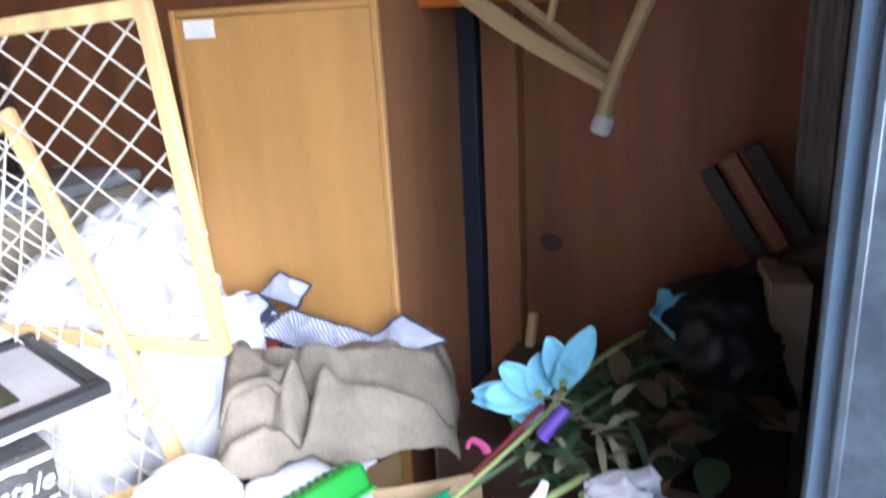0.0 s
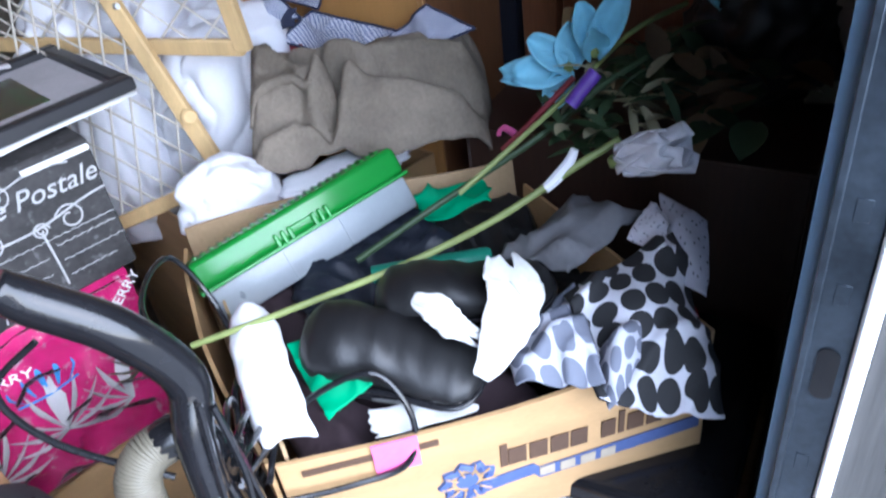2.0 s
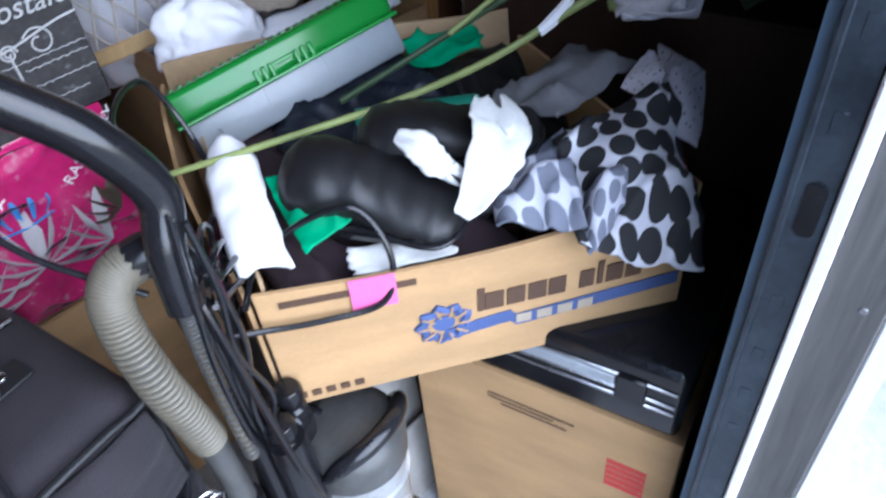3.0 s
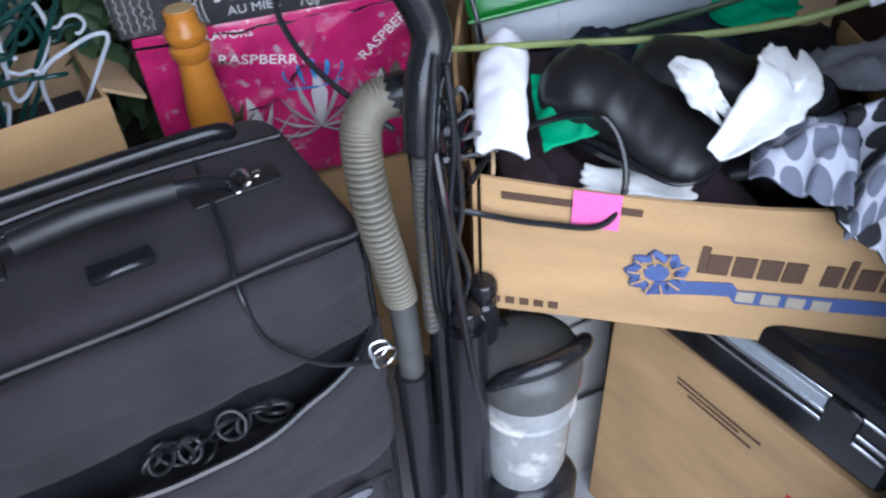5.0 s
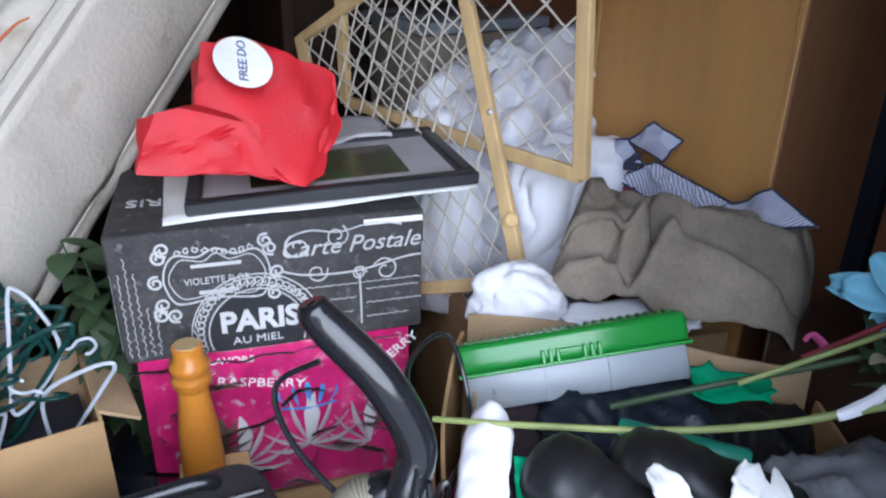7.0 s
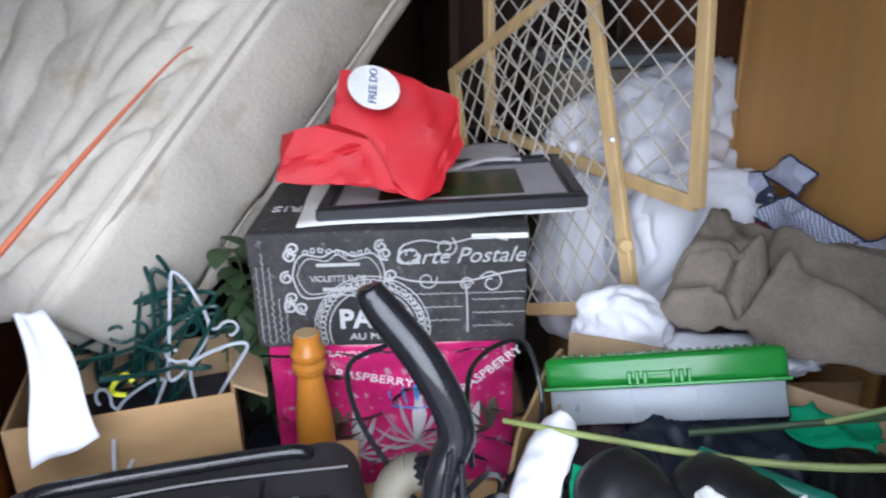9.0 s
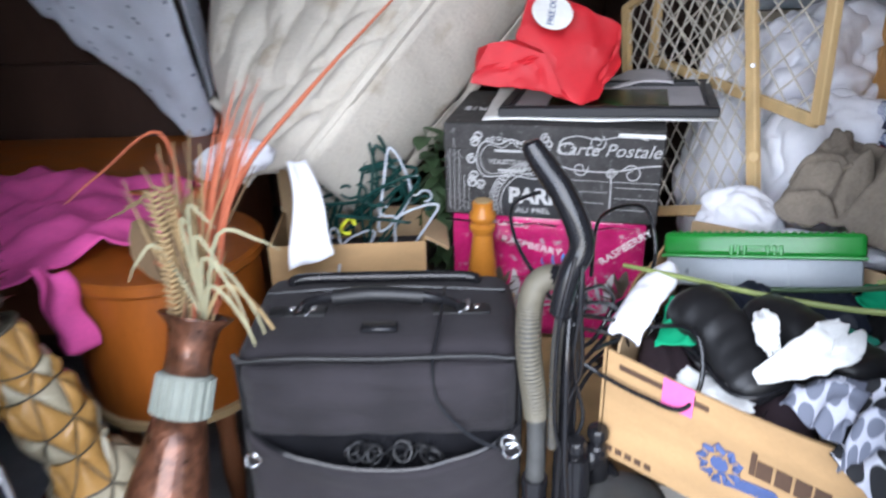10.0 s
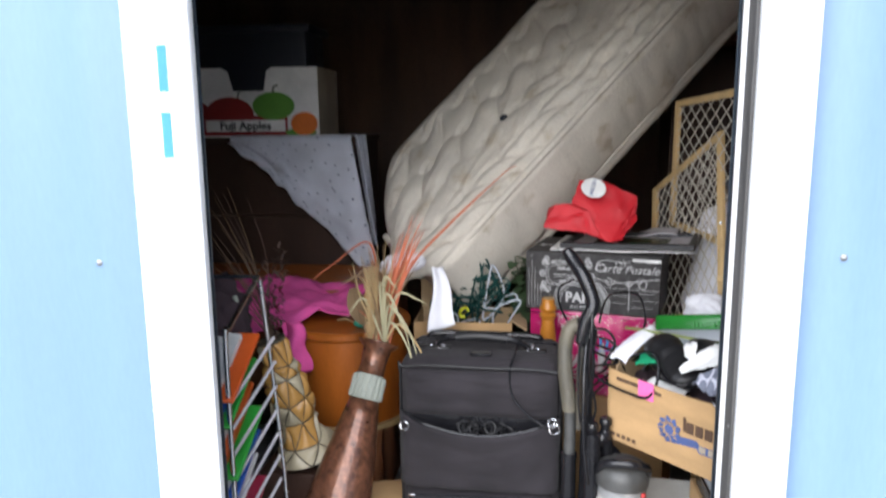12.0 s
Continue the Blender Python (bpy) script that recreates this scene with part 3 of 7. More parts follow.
part("border", sheet(border, 150, 10, 0.03), M["mattress"], ma, "plain side border with tufts", 180)
part("core", box(0.30, LN - 0.02, 0.03, WD - 0.16, 0.01, TH - 0.05, 0.03, 2), M["mattress"], ma)
for z in (TH - 0.022, 0.018):
    part("piping", tube([(0.0, -0.004, z - 0.01), (0.3, -0.013, z), (0.9, -0.015, z + 0.003), (1.5, -0.013, z), (LN, -0.010, z)], 0.014, 8), M["mattress"], ma, "corded seam")
    part("piping", tube([(0.0, 0.006, z - 0.034), (0.5, -0.004, z - 0.032), (LN, -0.004, z - 0.032)], 0.0085, 6), M["mattress"], ma)
part("underside_roll", sheet(lambda a, b: (a * LN, 0.0 + 0.035 * b - 0.020 * math.sin(math.pi * b) + 0.004 * noise.noise((a * 16, b * 2, 6)), 0.012 - 0.058 * b), 90, 8, 0.02), M["mattress"], ma, "rolled edge of the underside panel", 180)
part("end_border", sheet(lambda a, b: (0.004 - 0.012 * math.sin(math.pi * b), a * (WD - 0.3), 0.02 + (TH - 0.06) * b), 20, 6, 0.02), M["mattress"], ma, "", 180)
for k, (x0, x1) in enumerate(((0.178, 0.284), (0.904, 1.053))):
    part("handle_cord", tube([(x0, -0.022, 0.155), (x0 + 0.05, -0.030, 0.145), (x1 - 0.03, -0.030, 0.155), (x1, -0.022, 0.17)], 0.0036, 6), M["lead"], ma, "thin cord handle between two eyelets")
    for x, z in ((x0, 0.155), (x1, 0.17)):
        e = lathe([(0.011, 0), (0.011, 0.004), (0.004, 0.006)], 14)
        e.transform(Matrix.Translation((x, -0.020, z)) @ FRONT)
        part("eyelet", e, M["chrome"], ma, "metal eyelet")
bm = lump(0.016, 0.016, 0.004, 0.3, 3, 2)
bm.transform(Matrix.Translation((0.60, 0.25, TH + 0.0)))
part("button", bm, M["navy"], ma, "dark tuft button")

# ---- the stack with the two printed boxes ----
STACK = (0.419, -0.108)
ub = carton("moving_box", "closed brown cardboard box under the printed boxes", at(0.095, 1.01, 0, STACK), 0.47, 0.40, 0.525)
part("lid_flap", box(0.0, 0.47, 0.0, 0.198, 0.525, 0.53), M["carton"], ub)
part("lid_flap", box(0.0, 0.47, 0.202, 0.40, 0.525, 0.53), M["carton"], ub)
rb = thing("drink_carton", "raspberry pink drink carton wrapped in torn clear film", "carton", at(0.118, 1.004, 0.632, STACK))
part("body", box(0.0, 0.40, 0.0, 0.27, -0.10, 0.178, 0.006, 2), M["film_wrap"], rb)
words("lettering", "RASPBERRY", 0.0205, rb, on_front(0.168, 0.108, -0.002) @ Matrix.Rotation(radians(-11), 4, "Z"), M["paper"], "white printed word", 1.25)
words("lettering", "FLAVORS", 0.015, rb, on_front(0.125, 0.156, -0.002) @ Matrix.Rotation(radians(-4), 4, "Z"), M["paper"], "white printed word", 1.2)
words("lettering", "RASPBERRY", 0.022, rb, on_front(0.365, 0.12, -0.002) @ Matrix.Rotation(radians(38), 4, "Z"), M["paper"], "white printed word", 1.1)
for sgn, bx, bz, sz in ((1, 0.235, -0.015, 1.25), (-1, 0.235, -0.015, 1.25), (1, 0.13, -0.035, 1.2), (-1, 0.33, -0.03, 1.2), (1, 0.10, 0.0, 0.8), (-1, 0.36, 0.01, 0.8)):
    bm = bmesh.new()
    for k in range(5):
        a = 1.5 - sgn * (0.15 + k * 0.42)
        ln = (0.078 - 0.005 * k) * sz
        p0 = (bx, bz)
        mid = (bx + 0.6 * ln * math.cos(a) - sgn * 0.006, bz + 0.6 * ln * math.sin(a))
        tip = (bx + ln * math.cos(a + 0.2 * sgn), bz + ln * math.sin(a + 0.2 * sgn))
        tube([(p0[0], -0.001, p0[1]), (mid[0], -0.0015, mid[1]), (tip[0], -0.001, tip[1])], [0.003, 0.012, 0.001], 6, 4, bm, 0.25)
    part("leaf_print", bm, M["chalk"] if sz > 0.9 else M["lead"], rb, "silver-grey printed leaves")
bm = bmesh.new()
for k in range(5):
    cx = 0.205 + 0.016 * k
    tube([(cx, -0.0012, 0.062), (cx + 0.010 * (k - 2) * 0.6, -0.0016, 0.078 + 0.006 * (2 - abs(k - 2))), (cx + 0.006 * (k - 2), -0.0012, 0.09 + 0.006 * (2 - abs(k - 2)))], [0.002, 0.0055, 0.0015], 6, 4, bm, 0.3)
tube([(0.195, -0.0012, 0.06), (0.237, -0.0016, 0.055), (0.28, -0.0012, 0.06)], 0.004, 6, 4, bm, 0.4)
part("crown_print", bm, M["sky_blue"], rb, "pale blue printed crown")


M["cling"] = bpy.data.materials.new("clear_wrapping_film")
M["cling"].use_nodes = True
cn_ = M["cling"].node_tree
cg, ctr, cmx, cfr, cnz, cbp = (cn_.nodes.new("ShaderNode" + k) for k in ("BsdfGlossy", "BsdfTransparent", "MixShader", "Fresnel", "TexNoise", "Bump"))
cg.inputs["Roughness"].default_value = 0.16
cfr.inputs["IOR"].default_value = 1.22
cnz.inputs["Scale"].default_value, cbp.inputs["Distance"].default_value = 30.0, 0.002
ctc = cn_.nodes.new("ShaderNodeTexCoord")
cn_.links.new(ctc.outputs["Object"], cnz.inputs["Vector"])
cn_.links.new(cnz.outputs["Fac"], cbp.inputs["Height"])
for q in (cg, cfr):
    cn_.links.new(cbp.outputs[0], q.inputs["Normal"])
cn_.links.new(cfr.outputs[0], cmx.inputs[0])
cn_.links.new(ctr.outputs[0], cmx.inputs[1])
cn_.links.new(cg.outputs[0], cmx.inputs[2])
cn_.links.new(cmx.outputs[0], cn_.nodes["Material Output"].inputs[0])


def wrapping(a, b):
    x, z = -0.010 + 0.425 * a, -0.09 + 0.262 * b
    pinch = (1 - abs(noise.noise((x * 9 + z * 6, z * 11 - x * 4, 2)))) ** 5
    return (x, -0.010 - 0.012 * pinch - 0.006 * abs(noise.noise((x * 24, z * 26, 7))), z)


part("clear_film", sheet(wrapping, 60, 40, 0.0006), M["cling"], rb, "crinkled clear film over the front", 180)
pb = thing("photo_storage_box", "black chalkboard-style storage box printed with French words", "storage box", at(0.102, 0.998, 0.812, STACK))
part("body", box(0.002, 0.431, 0.002, 0.29, 0, 0.192, 0.003), M["paris"], pb)
part("lid", box(0.0, 0.433, 0.0, 0.292, 0.14, 0.195, 0.003), M["paris"], pb, "black lid with pale print")
words("lettering", "PARIS", 0.045, pb, on_front(0.190, 0.034), M["chalk"], "bold white printed word", 1.0, 0.0, 0.0016)
words("lettering", "AU MIEL", 0.017, pb, on_front(0.185, 0.012), M["chalk"], "white printed words", 1.15)
words("lettering", "VIOLETTE FLOR", 0.0145, pb, on_front(0.138, 0.114), M["chalk"], "white printed words", 0.86)
for x0, x1, z in ((0.105, 0.172, 0.139), (0.112, 0.166, 0.098)):
    part("print_bar", box(x0, x1, -0.0012, 0.0005, z, z + 0.005), M["chalk"], pb, "line of tiny white print")
words("lettering", "Carte Postale", 0.036, pb, on_front(0.325, 0.140, -0.0016), M["chalk"], "white script words", 1.02, 0.35)
words("lettering", "PARIS", 0.04, pb, Matrix.Translation((0.07, 0.13, 0.1966)) @ Matrix.Rotation(radians(180), 4, "Z"), M["chalk"], "white word on the lid")
BC = (0.186, 0.030)
dk_ = disc(0.066, 0.0008, 36)
dk_.transform(Matrix.Translation((BC[0], 0.0, BC[1])) @ FRONT)
for q in dk_.verts:
    q.co.z = max(q.co.z, 0.002)
part("badge_ground", dk_, M["frame_black"], pb, "dark round badge behind the word")
bm = bmesh.new()
arc = [-0.33 + (math.pi + 0.66) * k / 28 for k in range(29)]
for r in (0.091, 0.068):
    scroll([(BC[0] + r * math.cos(a), max(0.003, BC[1] + r * math.sin(a))) for a in arc], 0.0011, bm, 2)
for k in range(30):
    a = -0.30 + (math.pi + 0.60) * (k + 0.5) / 30
    scroll(spiral(BC[0] + 0.0805 * math.cos(a), max(0.008, BC[1] + 0.0805 * math.sin(a)), 0.0085, 0.002, a * 3, 1.3, 7), 0.0012, bm, 2)
part("badge_print", bm, M["chalk"], pb, "white printed lace arch")
bm = bmesh.new()
for inset in (0.0, 0.007):
    x0, x1, z0, z1 = 0.074 + inset, 0.204 - inset, 0.086 + inset, 0.160 - inset
    scroll([(x0, z0 + 0.012), (x0 - 0.006, (z0 + z1) / 2), (x0, z1 - 0.012), (x0 + 0.014, z1), (x0 + 0.04, z1 - 0.005), ((x0 + x1) / 2, z1 + 0.006), (x1 - 0.04, z1 - 0.005), (x1 - 0.014, z1), (x1, z1 - 0.012), (x1 + 0.006, (z0 + z1) / 2), (x1, z0 + 0.012), (x1 - 0.014, z0), ((x0 + x1) / 2, z0 + 0.005), (x0 + 0.014, z0), (x0, z0 + 0.012)], 0.0014 if inset == 0 else 0.0009, bm, 4)
for cx, cz, dr in ((0.066, 0.158, 1), (0.212, 0.158, -1), (0.064, 0.088, -1), (0.214, 0.088, 1), (0.072, 0.170, -1), (0.206, 0.170, 1), (0.060, 0.072, 1), (0.078, 0.070, -1), (0.058, 0.122, 1), (0.220, 0.122, -1)):
    scroll(spiral(cx, cz, 0.011, 0.003, dr * 1.2, dr * 1.4, 9), 0.0019, bm, 3)
for k in range(9):
    scroll(spiral(0.090 + 0.012 * k, 0.1625 + 0.004 * math.sin(k * 0.8), 0.005, 0.002, k, 1.0, 5), 0.0012, bm, 2)
part("cartouche_print", bm, M["chalk"], pb, "white printed scrollwork frame")
bm = bmesh.new()
scroll([(0.225, 0.12), (0.26, 0.11), (0.33, 0.108), (0.40, 0.122), (0.43, 0.125)], 0.0015, bm)
scroll([(0.232, 0.15), (0.24, 0.17), (0.27, 0.178), (0.31, 0.172), (0.36, 0.182), (0.40, 0.175)], 0.0012, bm)
scroll(spiral(0.25, 0.155, 0.02, 0.006, 2.0, 1.2), 0.0013, bm, 3)
scroll(spiral(0.275, 0.112, 0.016, 0.004, 0.3, -1.3), 0.0012, bm, 3)
scroll(spiral(0.375, 0.105, 0.02, 0.006, 2.6, -1.2), 0.0013, bm, 3)
scroll(spiral(0.305, 0.166, 0.018, 0.005, 1.0, -1.4), 0.0012, bm, 3)
scroll([(0.336, 0.10), (0.337, 0.06), (0.337, 0.02)], 0.0016, bm)
scroll(spiral(0.336, 0.104, 0.011, 0.002, 0, 2.0, 14), 0.0014, bm, 3)
part("flourish_print", bm, M["chalk"], pb, "white printed flourishes")
part("stamp_strip", box(0.345, 0.431, -0.0012, 0.0005, 0.178, 0.186), M["paper"], pb, "torn white paper edge")


def squiggle(x0, x1, z, amp, seed, bm, vertical=False, y=-0.0006):
    n = int(abs(x1 - x0) / 0.004)
    pts = []
    for i in range(n + 1):
        a = x0 + (x1 - x0) * i / n
        o = z + amp * math.sin(i * 2.1 + seed) * (0.4 + 0.6 * abs(noise.noise((i * 0.23, seed, 0))))
        pts.append((0.0 - 0.0006, o, a) if vertical else (a, y, o))
    return tube(pts, 0.0006, 4, 2, bm)


bm = bmesh.new()
for k, (x0, x1) in enumerate(((0.235, 0.43), (0.345, 0.425), (0.25, 0.33), (0.345, 0.43), (0.25, 0.325), (0.345, 0.41))):
    squiggle(x0, x1, 0.088 - 0.0115 * k, 0.0022, k * 1.7, bm)
part("handwriting_print", bm, M["chalk"], pb, "fine chalk-like handwriting, not legible")
bm = bmesh.new()
for k in range(5):
    tube([(0.012 + 0.010 * k + 0.0028 * math.sin(i * 2.3 + k * 2) * (0.3 + abs(noise.noise((i * 0.31, k, 5))) * 1.6), -0.0004, 0.01 + i * 0.0045) for i in range(30 + 5 * (k % 2) if k < 3 else 18)], 0.0006, 4, 2, bm)
for k in range(11):
    squiggle(0.012 + 0.02 * (k % 3), 0.18 - 0.03 * (k % 2), 0.018 + 0.024 * k + 0.004 * math.sin(k * 5), 0.0045, k * 2.3, bm, True)
part("handwriting_print", bm, M["chalk"], pb, "fine chalk-like handwriting, not legible")

pf = thing("picture_frame", "black picture frame lying on the storage box", "picture frame", at(0.212, 1.0, 1.013, (0.39, -0.11), -1.5, -2.2))
W0, D0 = 0.42, 0.30
for nm, bx in (("rail", (0, W0, 0, 0.022)), ("rail", (0, W0, D0 - 0.022, D0)), ("rail", (0, 0.022, 0.022, D0 - 0.022)), ("rail", (W0 - 0.022, W0, 0.022, D0 - 0.022))):
    part(nm, box(*bx, 0, 0.02, 0.003), M["frame_black"], pf)
part("mat_board", box(0.022, W0 - 0.022, 0.022, D0 - 0.022, 0.004, 0.008), M["mat_board"], pf, "grey-white mount")
part("photo", box(0.09, W0 - 0.09, 0.075, D0 - 0.06, 0.008, 0.0095), M["photo"], pf, "dark green and brown photograph")
single("paper_sheet", sheet(lambda a, b: (a * 0.45, b * 0.3, 0.003 + 0.004 * noise.noise((a * 3, b * 3, 0))), 12, 8, 0.002), M["paper"], "loose white paper under the picture frame", "paper", at(0.18, 0.995, 1.008, (0.40, -0.09), 0, -1.5), smooth=180)

# red bag: a folded pouch with a round white sticker
rg = thing("red_bag", "crumpled bright red fabric bag with a white sticker", "bag", at(0.27, 1.0, 1.03))


def faceted(pts, amp, seed):
    """A creased, flat-faced bag through a few corners, dented a little."""
    bm = bmesh.new()
    for p in pts:
        bm.verts.new(Vector(p) - Vector((0.27, 1.0, 1.03)))
    r = bmesh.ops.convex_hull(bm, input=bm.verts)
    bmesh.ops.subdivide_edges(bm, edges=bm.edges, cuts=7, use_grid_fill=True)
    bm.normal_update()
    for q in bm.verts:
        c = q.co
        q.co = c + q.normal * (amp * noise.noise((c.x * 14, c.y * 14, c.z * 14 + seed)) - amp * 1.6 * (1 - abs(noise.noise((c.x * 16 + c.z * 10, c.y * 12, c.z * 13 + seed)))) ** 7)
    return bm


part("body", faceted(((0.275, 1.07, 1.234), (0.348, 1.08, 1.230), (0.392, 1.06, 1.212), (0.465, 1.05, 1.181), (0.461, 1.03, 1.107), (0.410, 0.985, 1.046), (0.373, 0.965, 1.040), (0.299, 0.985, 1.066), (0.240, 1.02, 1.150), (0.27, 1.15, 1.05), (0.45, 1.14, 1.05), (0.28, 1.16, 1.19), (0.44, 1.15, 1.15)), 0.006, 1.0), M["red_bag"], rg, "creased red non-woven fabric", 28)
part("folded_end", faceted(((0.157, 1.00, 1.083), (0.172, 1.01, 1.120), (0.194, 1.02, 1.156), (0.226, 1.015, 1.160), (0.300, 0.985, 1.140), (0.335, 0.968, 1.062), (0.300, 0.972, 1.066), (0.230, 0.985, 1.076), (0.175, 1.05, 1.145), (0.165, 1.06, 1.075), (0.30, 1.07, 1.155), (0.30, 1.08, 1.065)), 0.005, 5.0), M["red_bag"], rg, "flattened folded end", 28)
zs_ = Vector((0.009, -0.07, 0.075)).normalized()
xs_ = Vector((1, 0.02, -0.13)).normalized()
xs_ = (xs_ - zs_ * xs_.dot(zs_)).normalized()
STM = Matrix((xs_, zs_.cross(xs_), zs_)).transposed().to_4x4()
STM.translation = Vector((0.318, 1.030, 1.206)) - Vector((0.27, 1.0, 1.03)) + zs_ * 0.0045
sb = disc(0.042, 0.0015, 30, 0.95)
sb.transform(STM)
part("sticker", sb, M["paper"], rg, "round white paper sticker")
words("lettering", "FREE DO", 0.0175, rg, STM @ Matrix.Translation((0.004, 0, 0.003)) @ Matrix.Rotation(radians(82), 4, "Z"), M["ink_blue"], "blue printed word")
single("newspaper", sheet(lambda a, b: (a * 0.16, b * 0.14, 0.02 * math.sin(a * 2.5) + 0.004 * noise.noise((a * 6, b * 6, 2))), 12, 10, 0.004), M["mat_board"], "folded pinkish newsprint behind the frame", "newspaper", at(0.46, 1.20, 1.01, (1, -0.25), 0, -6), smooth=180)

# pepper mill
pm = thing("pepper_mill", "tall turned honey-coloured wooden pepper mill", "pepper mill", at(0.176, 0.925, 0.645))
part("body", lathe([(0.030, 0), (0.030, 0.03), (0.028, 0.08), (0.022, 0.13), (0.020, 0.15), (0.026, 0.158), (0.027, 0.168), (0.021, 0.174)], 28), M["honey_turned"], pm)
part("head", lathe([(0.0215, 0.175), (0.027, 0.183), (0.027, 0.192), (0.0205, 0.20), (0.0205, 0.217), (0.018, 0.219)], 28), M["honey_turned"], pm)
part("top_cap", lathe([(0.0175, 0.2185), (0.0172, 0.2205)], 24), M["straw"], pm, "pale end grain on the head")
bx0 = carton("small_box", "small brown cardboard box beside the stack", at(0.13, 0.875, 0, (1, -0.2)), 0.10, 0.09, 0.64)
part("lid_flap", box(0, 0.10, 0, 0.09, 0.64, 0.645), M["carton"], bx0)

# ---- hanger box ----
hb = carton("hanger_box", "open cardboard box full of plastic coat hangers", at(-0.265, 0.935, 0.0, (1, 0.02)), 0.325, 0.215, 0.772, M["carton"], M["carton_in"])
part("flap", sheet(lambda a, b: (0.0 + 0.17 * a, 0.200 - 0.015 * b + 0.006 * math.sin(a * 4), 0.772 + 0.19 * b - 0.02 * a), 10, 6, 0.005), M["carton_in"], hb, "raised back flap")
part("flap", sheet(lambda a, b: (0.322 + 0.05 * b, 0.02 + 0.17 * a, 0.772 - 0.03 * b), 8, 5, 0.005), M["carton_in"], hb, "folded-out side flap")
part("filling", box(0.01, 0.31, 0.01, 0.20, 0.60, 0.70), M["navy"], hb)


def hanger(mt, m, label):
    h = thing("coat_hanger", label, "coat hanger", m, "coat hangers in the box")
    h.scale = (0.64, 0.64, 0.64) if mt != "hanger_white" else (0.5, 0.5, 0.5)
    bm = tube([(-0.17, 0, -0.12), (-0.19, 0, -0.105), (-0.14, 0, -0.06), (0.0, 0, 0.0), (0.14, 0, -0.06), (0.19, 0, -0.105), (0.17, 0, -0.12), (0, 0, -0.12), (-0.17, 0, -0.12)], 0.0058, 8, 5)
    part("frame", bm, M[mt], h)
    part("hook", tube([(0, 0, 0), (0, 0, 0.025), (0.022, 0, 0.045), (0.024, 0, 0.075), (0, 0, 0.09), (-0.022, 0, 0.075), (-0.022, 0, 0.062)], 0.0048, 8, 5), M[mt], h)
    return h


def hpose(x, y, z, up, face):
    up, face = Vector(up).normalized(), Vector(face)
    face = (face - up * face.dot(up)).normalized()
    return Matrix.Translation((x, y, z)) @ Matrix((face.cross(up) * -1, face, up)).transposed().to_4x4()


hg = hanger("hanger_green", hpose(-0.12, 1.08, 0.855, (-0.9, 0.1, 0.45), (0.2, 1, 0.2)), "dark green plastic coat hanger in the box")
for k, (x, y, z, up, fc) in enumerate(((-0.115, 1.08, 0.865, (-0.75, 0.1, 0.66), (0.3, 1, 0)), (-0.09, 1.09, 0.865, (-0.6, 0.2, 0.75), (0.1, 1, 0.1)), (-0.07, 1.04, 0.83, (-0.85, 0.0, 0.5), (0.0, 1, 0.4)), (-0.03, 1.0, 0.80, (0.9, -0.1, -0.1), (0.0, 0.4, 1)), (-0.08, 1.02, 0.835, (0.85, -0.3, -0.05), (0.1, 0.2, 1)), (-0.13, 1.09, 0.86, (-0.7, 0.1, 0.7), (0.4, 1, 0)))):
    copy_thing(hg, hpose(x, y, z, up, fc))
for x, y, z, up, fc in ((-0.100, 1.095, 0.850, (0.92, 0.05, -0.38), (0.1, 1, 0)), (-0.065, 1.105, 0.862, (0.85, 0.1, -0.5), (0.05, 1, 0.1)), (-0.045, 1.07, 0.845, (0.90, 0.0, -0.30), (0.2, 1, 0)), (-0.005, 1.085, 0.835, (0.95, 0.1, -0.22), (-0.1, 1, 0.05)), (0.02, 1.06, 0.815, (0.97, 0.05, -0.1), (0.15, 1, 0))):
    copy_thing(hg, hpose(x, y, z, up, fc))
hw = hanger("hanger_white", hpose(0.0, 1.0, 0.80, (0.75, -0.2, -0.5), (0.5, 1, 0.2)), "white plastic coat hanger in the box")
for x, y, z, up, fc in ((-0.115, 0.975, 0.755, (-0.3, -0.1, 0.5), (0.9, -0.5, 0.4)), (0.03, 1.035, 0.842, (0.96, 0.0, -0.16), (0.1, 1, 0))):
    copy_thing(hw, hpose(x, y, z, up, fc))
single("tag_ring", tube([(0.016 * math.cos(a), 0.006 * math.sin(a * 2), 0.016 * math.sin(a)) for a in [k * 0.7 for k in range(8)]], 0.004, 8), M["yellow"], "fluorescent yellow plastic size ring on a hanger", "ring", at(-0.100, 0.965, 0.80, (1, 0.5)))

# dark green plant behind the hanger box
pl = thing("potted_plant", "dark green leafy artificial plant behind the boxes", "plant", at(0.125, 1.14, 0.0))
part("pot", lathe([(0.05, 0), (0.07, 0.5), (0.075, 0.52), (0.06, 0.55)], 20), M["navy"], pl)


def leaf_mesh(bm, base, d, up, ln, wd, curl=0.3):
    d, up = Vector(d).normalized(), Vector(up)
    s = d.cross(up).normalized()
    nrm = s.cross(d)
    rows = []
    for i in range(6):
        t = i / 5
        c = Vector(base) + d * ln * t + nrm * (-curl * ln * t * t)
        hw_ = wd * 0.5 * math.sin(math.pi * (0.06 + 0.94 * t)) ** 0.7 if i < 5 else 0.0005
        rows.append((bm.verts.new(c - s * hw_ + nrm * hw_ * 0.3), bm.verts.new(c), bm.verts.new(c + s * hw_ + nrm * hw_ * 0.3)))
    for a, b in zip(rows, rows[1:]):
        bm.faces.new((a[0], a[1], b[1], b[0]))
        bm.faces.new((a[1], a[2], b[2], b[1]))


